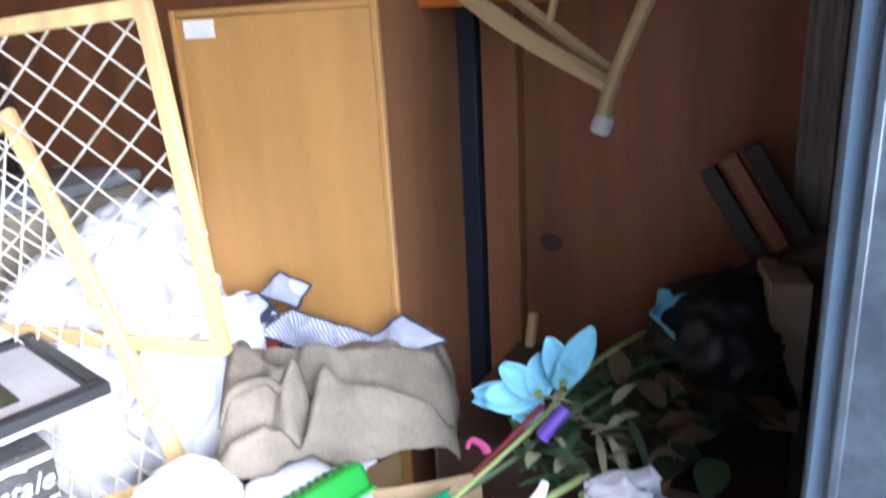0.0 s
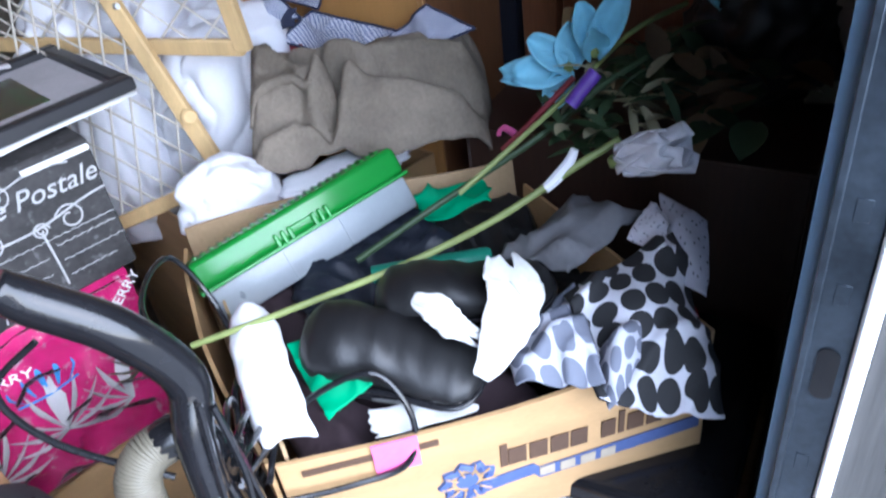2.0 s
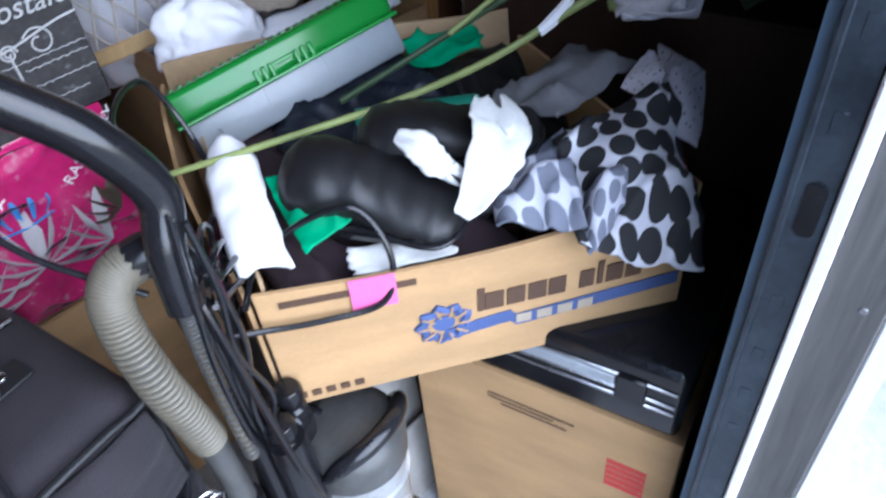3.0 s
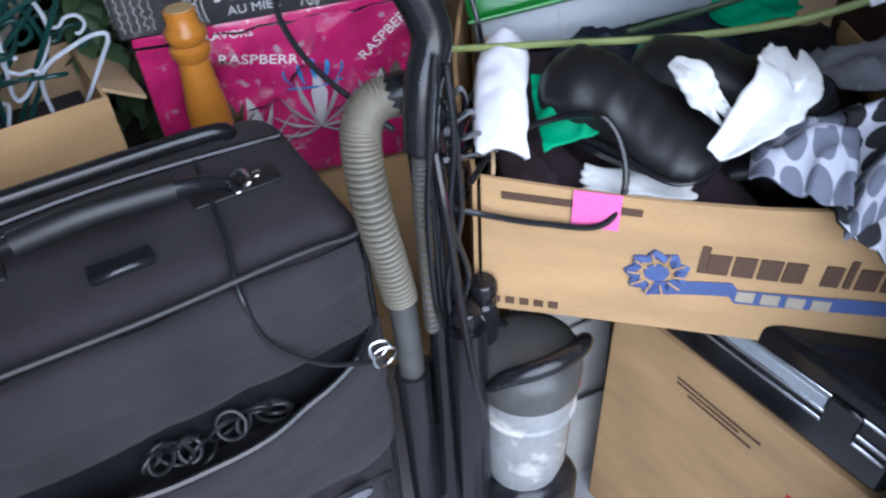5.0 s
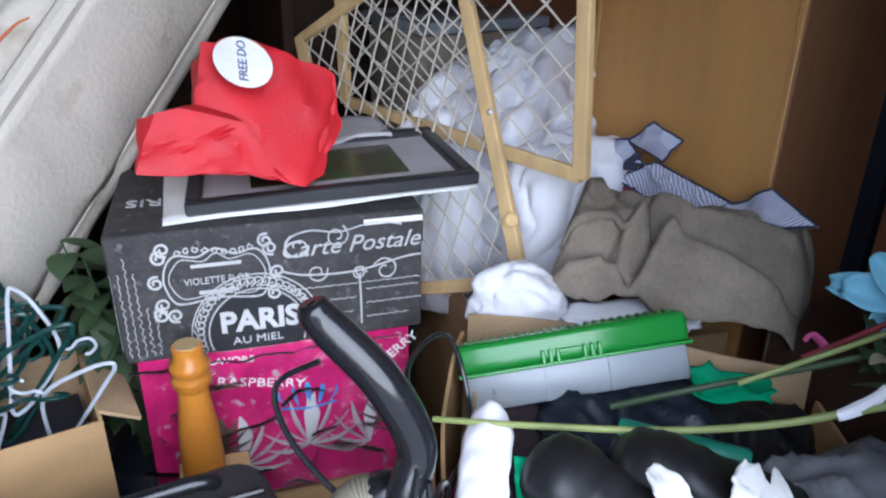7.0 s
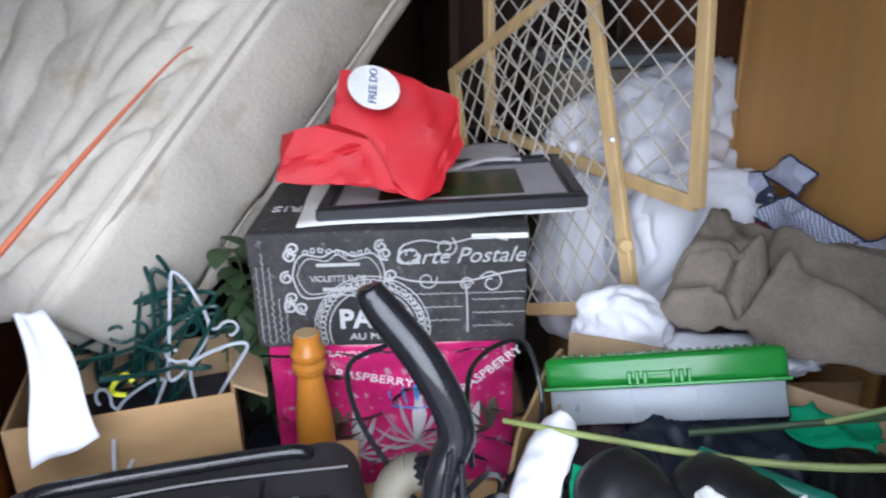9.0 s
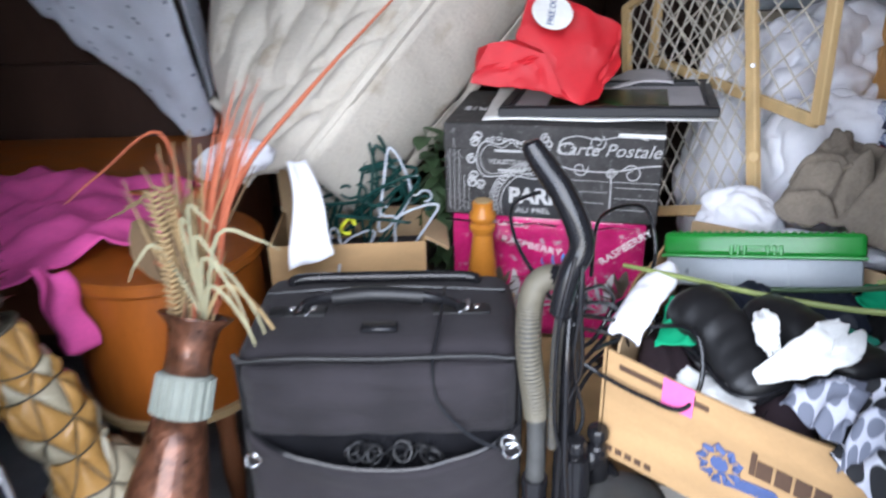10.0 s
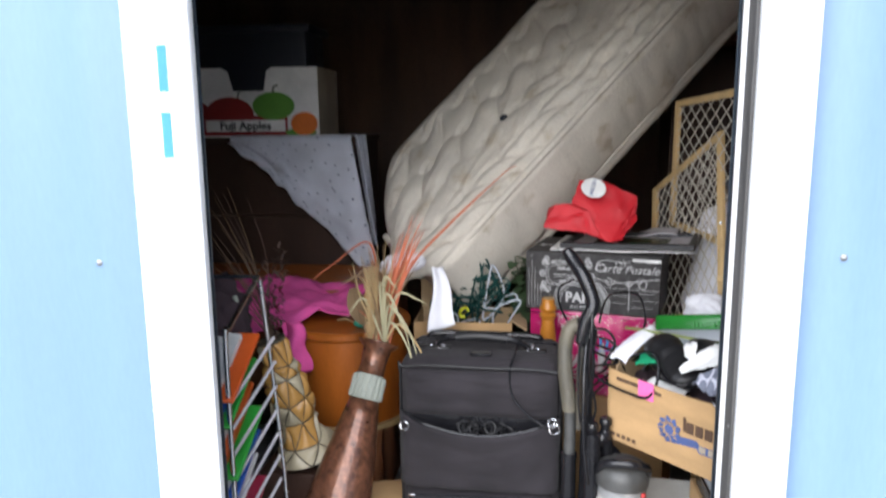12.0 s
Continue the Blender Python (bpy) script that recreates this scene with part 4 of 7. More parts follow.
rnd = random.Random(5)
for k in range(7):
    a = rnd.uniform(0, 6.28)
    tip = (0.085 * math.cos(a) + 0.02, 0.03 * math.sin(a) - 0.01, rnd.uniform(0.82, 0.99))
    br = part("branch", tube([(0, 0, 0.5), (tip[0] * 0.4, tip[1] * 0.4, 0.75), tip], [0.005, 0.003, 0.0015], 6), M["leaf"], pl)
    for i in range(16):
        t = 0.3 + 0.7 * i / 15
        bm = bmesh.new()
        leaf_mesh(bm, (tip[0] * t, tip[1] * t, 0.5 + (tip[2] - 0.5) * t), (rnd.uniform(-1, 1), rnd.uniform(-1.2, 0.1), rnd.uniform(-0.5, 0.5)), (0, 0, 1), rnd.uniform(0.045, 0.075), rnd.uniform(0.028, 0.042))
        part("leaf", bm, M["leaf"], br, "", 180)

# ---- folding gates with diamond mesh ----
def gate(label, n0, n1, f0, f1, post=0.017, cells=(9, 9), knobs=()):
    """A wooden frame between a near post n0-n1 and a far post f0-f1, filled with crossing cords."""
    n0, n1, f0, f1 = (Vector(p) for p in (n0, n1, f0, f1))
    g = thing("folding_gate", label, "gate", None, "folding gates")
    hor = (f0 - n0).normalized()
    upv = (n1 - n0).normalized()
    nr = hor.cross(upv).normalized()

    def bar(a, b, wd, th):
        ax = (b - a).normalized()
        sd = nr.cross(ax).normalized()
        bm = bmesh.new()
        box(0, (b - a).length, -wd / 2, wd / 2, -th / 2, th / 2, 0.0025, 1, bm)
        mm = Matrix((ax, sd, nr)).transposed().to_4x4()
        mm.translation = a
        bm.transform(mm)
        return bm
    part("post", bar(n0 - upv * 0.005, n1 + upv * 0.01, post * 1.5, post), M["pine"], g)
    part("post", bar(f0 - upv * 0.005, f1 + upv * 0.01, post * 1.5, post), M["pine"], g)
    part("rail", bar(n0, f0, post * 1.4, post * 0.8), M["pine"], g)
    part("rail", bar(n1, f1, post * 1.4, post * 0.8), M["pine"], g)

    def pt(a, b):
        return (n0 * (1 - a) + f0 * a) * (1 - b) + (n1 * (1 - a) + f1 * a) * b
    nu, nv = cells
    for sgn in (1, -1):
        for k in range(-nv, nu + 1):
            a0, a1 = k / nu, (k + nv) / nu
            b0, b1 = 0.0, 1.0
            if a0 < 0:
                b0 = -a0 / (a1 - a0)
                a0 = 0
            if a1 > 1:
                b1 = b0 + (1 - b0) * (1 - a0) / (a1 - a0)
                a1 = 1
            if b1 - b0 < 0.02:
                continue
            if sgn < 0:
                a0, a1 = 1 - a0, 1 - a1
            off = nr * 0.0012 * sgn
            part("cord", tube([pt(a0, b0) + off, pt((a0 + a1) / 2, (b0 + b1) / 2) + off, pt(a1, b1) + off], 0.0019, 5, 2), M["mattress"], g)
    for t_, r in knobs:
        c = n0 + (n1 - n0) * t_
        kb = lathe([(r * 0.7, 0), (r, 0.003), (r, 0.009), (r * 0.75, 0.012)], 18)
        kb.transform(Matrix.Translation(c - hor * 0.0) @ Vector((0, 0, 1)).rotation_difference(Vector((-0.35, -0.9, 0.2))).to_matrix().to_4x4() @ Matrix.Translation((0, 0, 0.008)))
        part("knob", kb, M["pine"] if r > 0.006 else M["steel"], g, "round wooden knob" if r > 0.006 else "dark screw head")
    return g


gate("leaning folding gate of pale pine with cord mesh", (0.706, 0.885, 0.845), (0.743, 1.183, 1.375), (0.55, 1.20, 0.72), (0.597, 1.544, 1.151), knobs=((0.175, 0.0125), (0.475, 0.005)))
gate("upright folding gate of pale pine with cord mesh", (0.778, 0.845, 1.028), (0.797, 0.915, 1.52), (0.645, 1.43, 1.04), (0.655, 1.47, 1.48), cells=(8, 8))

# white sacks behind and below the gates
wbg = thing("plastic_sack", "bulging white plastic sack of clothes behind the gates", "bag", at(0.93, 1.22, 0.94))
part("body", lump(0.26, 0.18, 0.26, 0.15, 2.7, 6, 1.0, crease=0.16), M["poly_bag"], wbg, "", 180)
part("tied_neck", lump(0.09, 0.07, 0.07, 0.35, 5, 3, 4.0, crease=0.2), M["poly_bag"], wbg, "", 180).location = (0.08, -0.04, 0.20)
single("white_sheet", lump(0.17, 0.10, 0.19, 0.10, 1.9, 6, 2.0, crease=0.14), M["white_cloth"], "heap of crumpled white bed linen", "linen", at(0.89, 1.01, 0.86, (1, -0.3)), smooth=180)
single("white_sheet", lump(0.10, 0.09, 0.19, 0.10, 1.9, 5, 3.0, crease=0.14), M["white_cloth"], "heap of crumpled white bed linen", "linen", at(0.74, 1.16, 0.82), smooth=180)
single("knotted_cloth", lump(0.082, 0.062, 0.066, 0.26, 1.6, 5, 6.0, crease=0.08), M["white_cloth"], "knotted white cloth bundle with a lilac tinge", "cloth", at(0.660, 0.838, 0.840, (1, -0.4)), smooth=180)
single("white_cloth", lump(0.12, 0.05, 0.025, 0.2, 2.0, 4, 8.0, crease=0.15), M["white_cloth"], "flat crumpled white cloth under the coat", "cloth", at(0.80, 0.72, 0.83, (1, -0.6)), smooth=180)
carton("linen_box", "brown cardboard box under the linen heap", at(0.62, 0.80, 0, (0.9, -0.25)), 0.40, 0.60, 0.76)
tb = thing("grey_tote", "pale grey plastic tote with a lid behind the sacks", "tote", at(0.93, 1.62, 0.0))
part("body", box(0, 0.38, 0, 0.3, 0, 1.13, 0.02, 2), M["beige"], tb)
part("lid", box(-0.01, 0.39, -0.01, 0.31, 1.13, 1.16, 0.008, 2), M["glass_dusty"], tb)
spn = thing("shelf_unit", "dark brown wooden shelf unit standing behind the gates", "shelf", at(0.72, 2.0, 0.0))
part("side_panel", box(0, 0.03, 0, 0.30, 0, 1.75, 0.003), M["dark_wood"], spn)
part("side_panel", box(0.53, 0.56, 0, 0.30, 0, 1.75, 0.003), M["dark_wood"], spn)
part("back_panel", box(0.03, 0.53, 0.28, 0.295, 0, 1.72), M["dark_wood"], spn)
for z in (0.05, 0.48, 0.92, 1.36):
    part("shelf", box(0.03, 0.53, 0.01, 0.28, z, z + 0.022, 0.002), M["dark_wood"], spn)
part("top", box(-0.005, 0.565, -0.005, 0.305, 1.75, 1.775, 0.003), M["red_wood"], spn, "reddish brown top board")

# ---- cabinet ----
cb = thing("cabinet", "tall honey-coloured veneer cabinet with a plain door", "cabinet", at(1.03, 1.118, 0, (0, -1)))
part("carcass", box(0.0, 0.43, 0.012, 0.265, 0, 1.52, 0.002), M["oak"], cb)
part("door", box(0.012, 0.418, 0.0, 0.012, 0.05, 1.508, 0.003), M["oak"], cb, "flat veneer door")
part("edge_strip", box(0.418, 0.43, -0.004, 0.012, 0.0, 1.52, 0.002), M["oak"], cb)
part("edge_strip", box(0.0, 0.012, -0.004, 0.012, 0.0, 1.52, 0.002), M["oak"], cb)
part("edge_strip", box(0.012, 0.418, -0.004, 0.012, 1.508, 1.52, 0.002), M["oak"], cb)
# near side laid over in a darker reddish brown than the oak carcass
part("side_face", box(0.430, 0.433, 0.0, 0.265, 0.0, 1.52, 0.001), mat("dark_side_wood", (0.26, 0.115, 0.052), 0.5, scale=5, vary=0.3, bump=0.05, stretch=(2, 2, 0.2)), cb, "darker reddish brown side")
part("sticker", box(0.03, 0.10, -0.0015, 0.0, 1.472, 1.502), M["paper"], cb, "small white paper sticker")
# navy strip added to give the shade of the gap beside the cabinet
single("gap_shade_strip", box(1.282, 1.312, 0.65, 0.70, 0, 1.9, 0.002), M["navy"], "dark blue-black strip standing for the shaded gap between cabinet and wall", "board")
single("wood_slat", box(-0.01, 0.01, -0.008, 0.008, 0, 0.95, 0.002), M["pine"], "short pale wooden slat standing by the cabinet", "slat", at(1.10, 0.60, 0.0, (1, 0), 3, 12))

# upturned chair lying on the pile against the side wall
ch = thing("wooden_chair", "pale wooden chair stowed upside down against the wall", "chair")
part("leg", tube([(1.10, 0.365, 1.325), (1.10, 0.345, 1.40), (1.10, 0.25, 1.62)], [0.013, 0.010, 0.014], 8, 4), M["straw"], ch)
part("foot_cap", lathe([(0.013, 0), (0.0145, 0.004), (0.0145, 0.022), (0.012, 0.026)], 14), M["mat_board"], ch, "worn white foot cap").matrix_local = Matrix.Translation((1.10, 0.369, 1.314)) @ Matrix.Rotation(radians(20), 4, "X")
part("seat_rail", tube([(1.14, 0.70, 1.60), (1.12, 0.52, 1.47), (1.105, 0.345, 1.375)], [0.014, 0.016, 0.012], 6, 4), M["straw"], ch)
part("seat_rail", tube([(1.17, 0.66, 1.62), (1.15, 0.50, 1.495), (1.125, 0.36, 1.40)], [0.008, 0.01, 0.008], 6, 4), M["straw"], ch)
part("seat", box(1.15, 1.17, 0.30, 0.72, 1.50, 1.85, 0.004), M["orange_wood"], ch, "orange-brown seat panel")
part("back_slat", tube([(1.14, 0.46, 1.46), (1.14, 0.42, 1.62)], 0.006, 6), M["straw"], ch)
part("leg", tube([(1.16, 0.74, 1.55), (1.17, 0.78, 1.9), (1.17, 0.80, 2.48)], 0.014, 8), M["straw"], ch)

lv = thing("louvred_crate", "dark slatted crate tilted in the corner, one slat coloured as lit", "crate", at(1.24, 0.115, 1.12, (0, -1), 0, -32))
# the middle slat catches light: lighter red wood paints that, the rest are black
for k in range(3):
    part("slat", box(-0.055 + k * 0.036, -0.028 + k * 0.036, 0, 0.02, 0, 0.165, 0.002), M["red_wood"] if k == 1 else M["rubber"], lv)
part("rail", box(-0.09, 0.09, 0.004, 0.016, -0.012, 0.0), M["plum"], lv)
part("base", box(-0.12, 0.07, -0.02, 0.04, -0.25, -0.012), M["dark_wood"], lv)
bb = carton("beige_box", "beige cardboard box on the pile by the doorway wall", at(1.13, 0.125, 0.86, (0.25, -0.97)), 0.055, 0.16, 0.235, M["beige"])
part("lid", box(0, 0.055, 0, 0.16, 0.235, 0.24), M["beige"], bb)
# brown carton set in dark wood, so the corner's shade sits in its colour
ps = carton("pile_box", "large carton under the pile, coloured dark for the shaded corner", at(0.93, 0.08, 0.0), 0.37, 0.50, 0.86, M["dark_wood"])
part("lid_flap", box(0, 0.37, 0, 0.50, 0.86, 0.865), M["dark_wood"], ps)
single("dark_garment", lump(0.10, 0.12, 0.12, 0.25, 2.2, 5, 11.0, crease=0.1), M["rubber"], "dark garment heaped in the corner", "garment", at(1.17, 0.19, 0.96), smooth=180)

# ---- coat and shirt ----
def crease(a, b, line):
    """How near a point of the coat lies to a crease drawn through a few points."""
    best = 9.0
    for (x0, y0), (x1, y1) in zip(line, line[1:]):
        t = max(0.0, min(1.0, ((a - x0) * (x1 - x0) + (b - y0) * (y1 - y0)) / ((x1 - x0) ** 2 + (y1 - y0) ** 2)))
        best = min(best, math.hypot(a - x0 - t * (x1 - x0), (b - y0 - t * (y1 - y0)) * 0.6))
    return best


CREASES = (((0.16, 0.80), (0.30, 0.55), (0.40, 0.42), (0.36, 0.20)), ((0.40, 0.42), (0.62, 0.34), (0.95, 0.18)), ((0.05, 0.20), (0.22, 0.26), (0.34, 0.10)), ((0.55, 0.95), (0.70, 0.70), (0.98, 0.62)))


def coat_top(a, b):
    # a runs along the heap, b across it from the front hem to the back
    p0, p1 = Vector((0.735, 0.845, 0)), Vector((0.985, 0.530, 0))
    ax = (p1 - p0).normalized()
    ay = Vector((-ax.y, ax.x, 0))
    x = a * (p1 - p0).length * (1 - 0.10 * (1 - b)) + 0.012 * noise.noise((b * 4, 2, 7))
    y = -0.060 + 0.225 * b + 0.018 * noise.noise((a * 4, 5, 1)) * (1 - b)
    end = min(1.0, (1 - a) / 0.10) ** 0.5 * min(1.0, a / 0.07) ** 0.5
    h = 0.150 * math.sin(math.pi * min(1, 0.05 + 0.72 * b)) ** 0.75 * (0.25 + 0.75 * end)
    h += 0.022 * noise.noise((a * 2.4, b * 1.8, 2.2)) * end
    for k, line in enumerate(CREASES):
        d = crease(a, b, line)
        h -= (0.055, 0.042, 0.040, 0.026)[k] * math.exp(-(d / 0.030) ** 2) * end
        h += (0.020, 0.018, 0.012, 0.010)[k] * math.exp(-((d - 0.075) / 0.035) ** 2) * end
    h += 0.005 * (1 - abs(noise.noise((x * 22 + y * 12, y * 16, 3.3)))) ** 5 + 0.003 * noise.fractal(Vector((x * 40, y * 40, 1)), 0.7, 2, 3)
    return p0 + ax * x + ay * y + Vector((0, 0, 0.828 + h))


ct = thing("coat", "crumpled taupe-brown work coat thrown on the pile", "coat")
part("body", sheet(coat_top, 110, 80, 0.005), M["tan_cloth"], ct, "heavy taupe cloth in deep folds", 180)
for j, (b0, a0, a1, r) in enumerate(((0.30, 0.02, 0.30, 0.008), (0.84, 0.04, 0.22, 0.008))):
    part("rolled_edge", tube([coat_top(a0 + (a1 - a0) * k / 7, b0 + 0.10 * math.sin(k * 0.5 + j)) + Vector((0, 0, 0.003)) for k in range(8)], [r * 0.5, r, r * 1.3, r, r * 1.2, r * 0.9, r, r * 0.4], 8, 4), M["tan_cloth"], ct, "", 180)


sh = thing("shirt", "blue and white checked shirt with navy collar trim", "shirt")
PIECES = (("body", (0.962, 0.945, 0.962), (0.955, 0.725, 0.925), (0.990, 0.715, 0.985), (0.985, 0.880, 1.010), 0.014),
          ("collar", (0.968, 1.005, 0.978), (0.962, 0.887, 1.006), (0.975, 0.938, 1.037), (0.982, 1.030, 1.012), 0.006),
          ("collar_flap", (0.985, 0.950, 1.030), (0.978, 0.867, 1.015), (0.990, 0.838, 1.058), (0.992, 0.908, 1.074), 0.007),
          ("tail", (0.962, 0.765, 0.950), (0.955, 0.700, 0.945), (0.985, 0.571, 1.000), (0.990, 0.655, 1.030), 0.010))
for k, (nm, q0, q1, q2, q3, amp) in enumerate(PIECES):
    pl_ = patch(q0, q1, q2, q3, amp, 16.0, 3.0 * k, 0.012, 0.06)
    piece = part(nm, sheet(pl_, 34, 22, 0.003, uv=True), M["check_cloth"], sh, "", 180)
    part("binding", tube(hem(pl_), 0.0022, 5, 2), M["shirt_dark"], piece, "navy edge binding")
part("tab", sheet(patch((0.955, 0.938, 0.985), (0.955, 0.905, 0.992), (0.962, 0.898, 1.022), (0.962, 0.930, 1.018), 0.002, 9.0, 4.0, 0.004), 8, 8, 0.003), M["shirt_dark"], sh, "navy inner collar band", 180)
single("red_book", box(0, 0.13, 0, 0.022, 0, 0.065, 0.002), M["maroon"], "dark red hard-cover book under the shirt", "book", at(0.938, 1.035, 0.945, (0.10, -0.99), -30, 14))

# ---- open beef carton with its contents ----
EX, EY = Vector((0.69, -0.724, 0)), Vector((0.56, 0.828, 0))
O = Vector((0.333, 0.487, 0.645))
oc = thing("open_carton", "open brown food carton heaped with boots and clothes", "cardboard box", None)
oc.matrix_world = Matrix.Translation(O)
SK = Matrix((EX, EY, Vector((0, 0, 1)))).transposed().to_4x4()


def sk(bm):
    bm.transform(SK)
    return bm


def wall_front(a, b):
    return (a * 0.482, 0.003 * math.sin(a * 3.1) - 0.012 * b * math.sin(math.pi * a), -0.05 + b * (0.195 + 0.012 * (a - 0.3)) - 0.008 * b * math.sin(math.pi * a) + 0.02 * (a > 0.6) * b * (a - 0.6))


part("front_wall", sk(sheet(wall_front, 24, 4, 0.005)), M["carton"], oc, "printed front wall, bowed outward", 60)
part("back_wall", sk(sheet(lambda a, b: (a * 0.482, 0.40 + 0.02 * b, -0.05 + b * (0.25 + 0.01 * math.sin(a * 5))), 12, 4, 0.005)), M["carton_in"], oc, "", 60)
part("side_wall", sk(sheet(lambda a, b: (-0.004 - 0.02 * b * math.sin(a * 3.1), 0.005 + a * 0.39, -0.05 + b * (0.195 + 0.045 * a + 0.006 * math.sin(a * 17))), 16, 4, 0.005)), M["carton"], oc, "torn-edged side wall", 60)
part("side_wall", sk(sheet(lambda a, b: (0.012 + 0.004 * b, 0.01 + a * 0.30, 0.01 + b * (0.140 + 0.03 * a + 0.008 * math.sin(a * 21))), 16, 4, 0.004)), M["carton_in"], oc, "inner folded wall", 60)
part("side_wall", sk(sheet(lambda a, b: (0.482 + 0.006 * b, 0.005 + a * 0.39, -0.05 + b * 0.21), 8, 3, 0.005)), M["carton"], oc, "", 60)
part("bottom", sk(box(0.0, 0.482, 0.004, 0.40, -0.05, -0.045)), M["carton_in"], oc)


def front_decal(name, bm, mt, label=""):
    for q in bm.verts:
        if name in ("rosette_print", "rosette_ray", "ribbon_print", "brand_bar"):
            q.co.x += 0.025
            q.co.z -= 0.028
        elif name == "print_bar" and q.co.z < 0.02:
            q.co.z -= 0.046
        a, b = q.co.x / 0.50, min(1, (q.co.z + 0.05) / 0.195)
        y0 = wall_front(a, b)[1]
        q.co.y += y0
    return part(name, sk(bm), M[mt], oc, label)


front_decal("rosette_print", scroll([(0.165 + (0.030 if k % 2 else 0.022) * math.cos(k * 0.349), 0.068 + (0.030 if k % 2 else 0.022) * math.sin(k * 0.349)) for k in range(19)], 0.0055, None, 2), "ink_blue", "blue printed rosette")
dk = disc(0.013)
dk.transform(Matrix.Translation((0.165, -0.001, 0.068)) @ FRONT)
front_decal("rosette_print", dk, "ink_blue")
for k in range(10):
    a = k * 0.628
    front_decal("rosette_ray", tube([(0.165 + r * math.cos(a), -0.0062, 0.068 + r * math.sin(a)) for r in (0.015, 0.031)], 0.0012, 5, 1), "carton")
bm = sheet(lambda a, b: (0.165 + 0.285 * a, -0.0022, 0.034 + 0.02 * b), 40, 4, 0.0012)
for q in bm.verts:
    q.co.z += 0.012 * max(0, (q.co.x - 0.22)) / 0.25 + 0.01 * math.sin((q.co.x - 0.165) * 20) * (q.co.x < 0.25)
front_decal("ribbon_print", bm, "ink_blue", "blue printed ribbon")
def bar_(x0, x1, y0, y1, z0, z1):
    return sheet(lambda a, b: (x0 + (x1 - x0) * a, y0, z0 + (z1 - z0) * b), max(2, int((x1 - x0) / 0.006)), 4, 0.0012)


for x0, x1 in ((0.205, 0.213), (0.214, 0.235), (0.239, 0.26), (0.264, 0.285), (0.288, 0.308), (0.325, 0.342), (0.346, 0.353), (0.357, 0.377), (0.381, 0.40)):
    front_decal("brand_bar", bar_(x0, x1, -0.0022, -0.001, 0.076, 0.104 + (0.010 if x1 - x0 < 0.01 else 0)), "ink_brown")
for x0 in (0.25, 0.275, 0.30, 0.325):
    front_decal("brand_bar", bar_(x0, x0 + 0.018, -0.0032, -0.002, 0.040, 0.055), "beige")
front_decal("print_bar", bar_(0.022, 0.10, -0.002, -0.001, 0.118, 0.127), "ink_brown")
front_decal("print_bar", bar_(0.135, 0.165, -0.002, -0.001, 0.116, 0.125), "ink_brown")
for x0 in (0.01, 0.027, 0.044, 0.061, 0.078):
    front_decal("print_bar", bar_(x0, x0 + 0.011, -0.002, -0.001, 0.008, 0.018), "ink_brown")
bm = bar_(0.095, 0.143, -0.004, -0.003, 0.095, 0.142)
front_decal("sticky_note", bm, "pink_note", "bright pink sticky note")


def inbox(x, y, z):
    return O + EX * x + EY * y + Vector((0, 0, z))


IB = math.atan2(EX.y, EX.x)


def ibpose(x, y, z, turn=0, tilt=0, lean=0):
    return Matrix.Translation(inbox(x, y, z)) @ Matrix.Rotation(IB + radians(turn), 4, "Z") @ Matrix.Rotation(radians(tilt), 4, "X") @ Matrix.Rotation(radians(lean), 4, "Y")


def garment(label, x0, x1, y0, y1, z, mt, seed, amp, name):
    def f(a, b):
        fold = (1 - abs(noise.noise((a * 5 + b * 3 + seed, b * 4, seed)))) ** 4
        e = min(1, min(a, 1 - a, b, 1 - b) * 6) ** 0.5
        return (x0 + (x1 - x0) * a + 0.012 * noise.noise((b * 5, seed, 1)), y0 + (y1 - y0) * b + 0.012 * noise.noise((a * 5, seed, 2)), z + 0.05 * (y0 + (y1 - y0) * b) / 0.38 + amp * fold + 0.6 * amp * noise.noise((a * 4, b * 4, seed + 3)) - 0.02 * (1 - e))
    return single(name, sk(sheet(f, 34, 30, 0.03)), M[mt], label, "clothes", Matrix.Translation(O), smooth=180)


garment("crumpled black sweater at the bottom of the carton", 0.02, 0.30, 0.03, 0.37, 0.090, "plum", 7.0, 0.022, "sweater")
garment("dull black waterproof trousers bunched in the carton", 0.24, 0.46, 0.08, 0.38, 0.100, "rubber", 12.0, 0.026, "trousers")
garment("dark grey garment folded behind the boots", 0.10, 0.33, 0.22, 0.385, 0.120, "navy", 19.0, 0.020, "dark_garment")


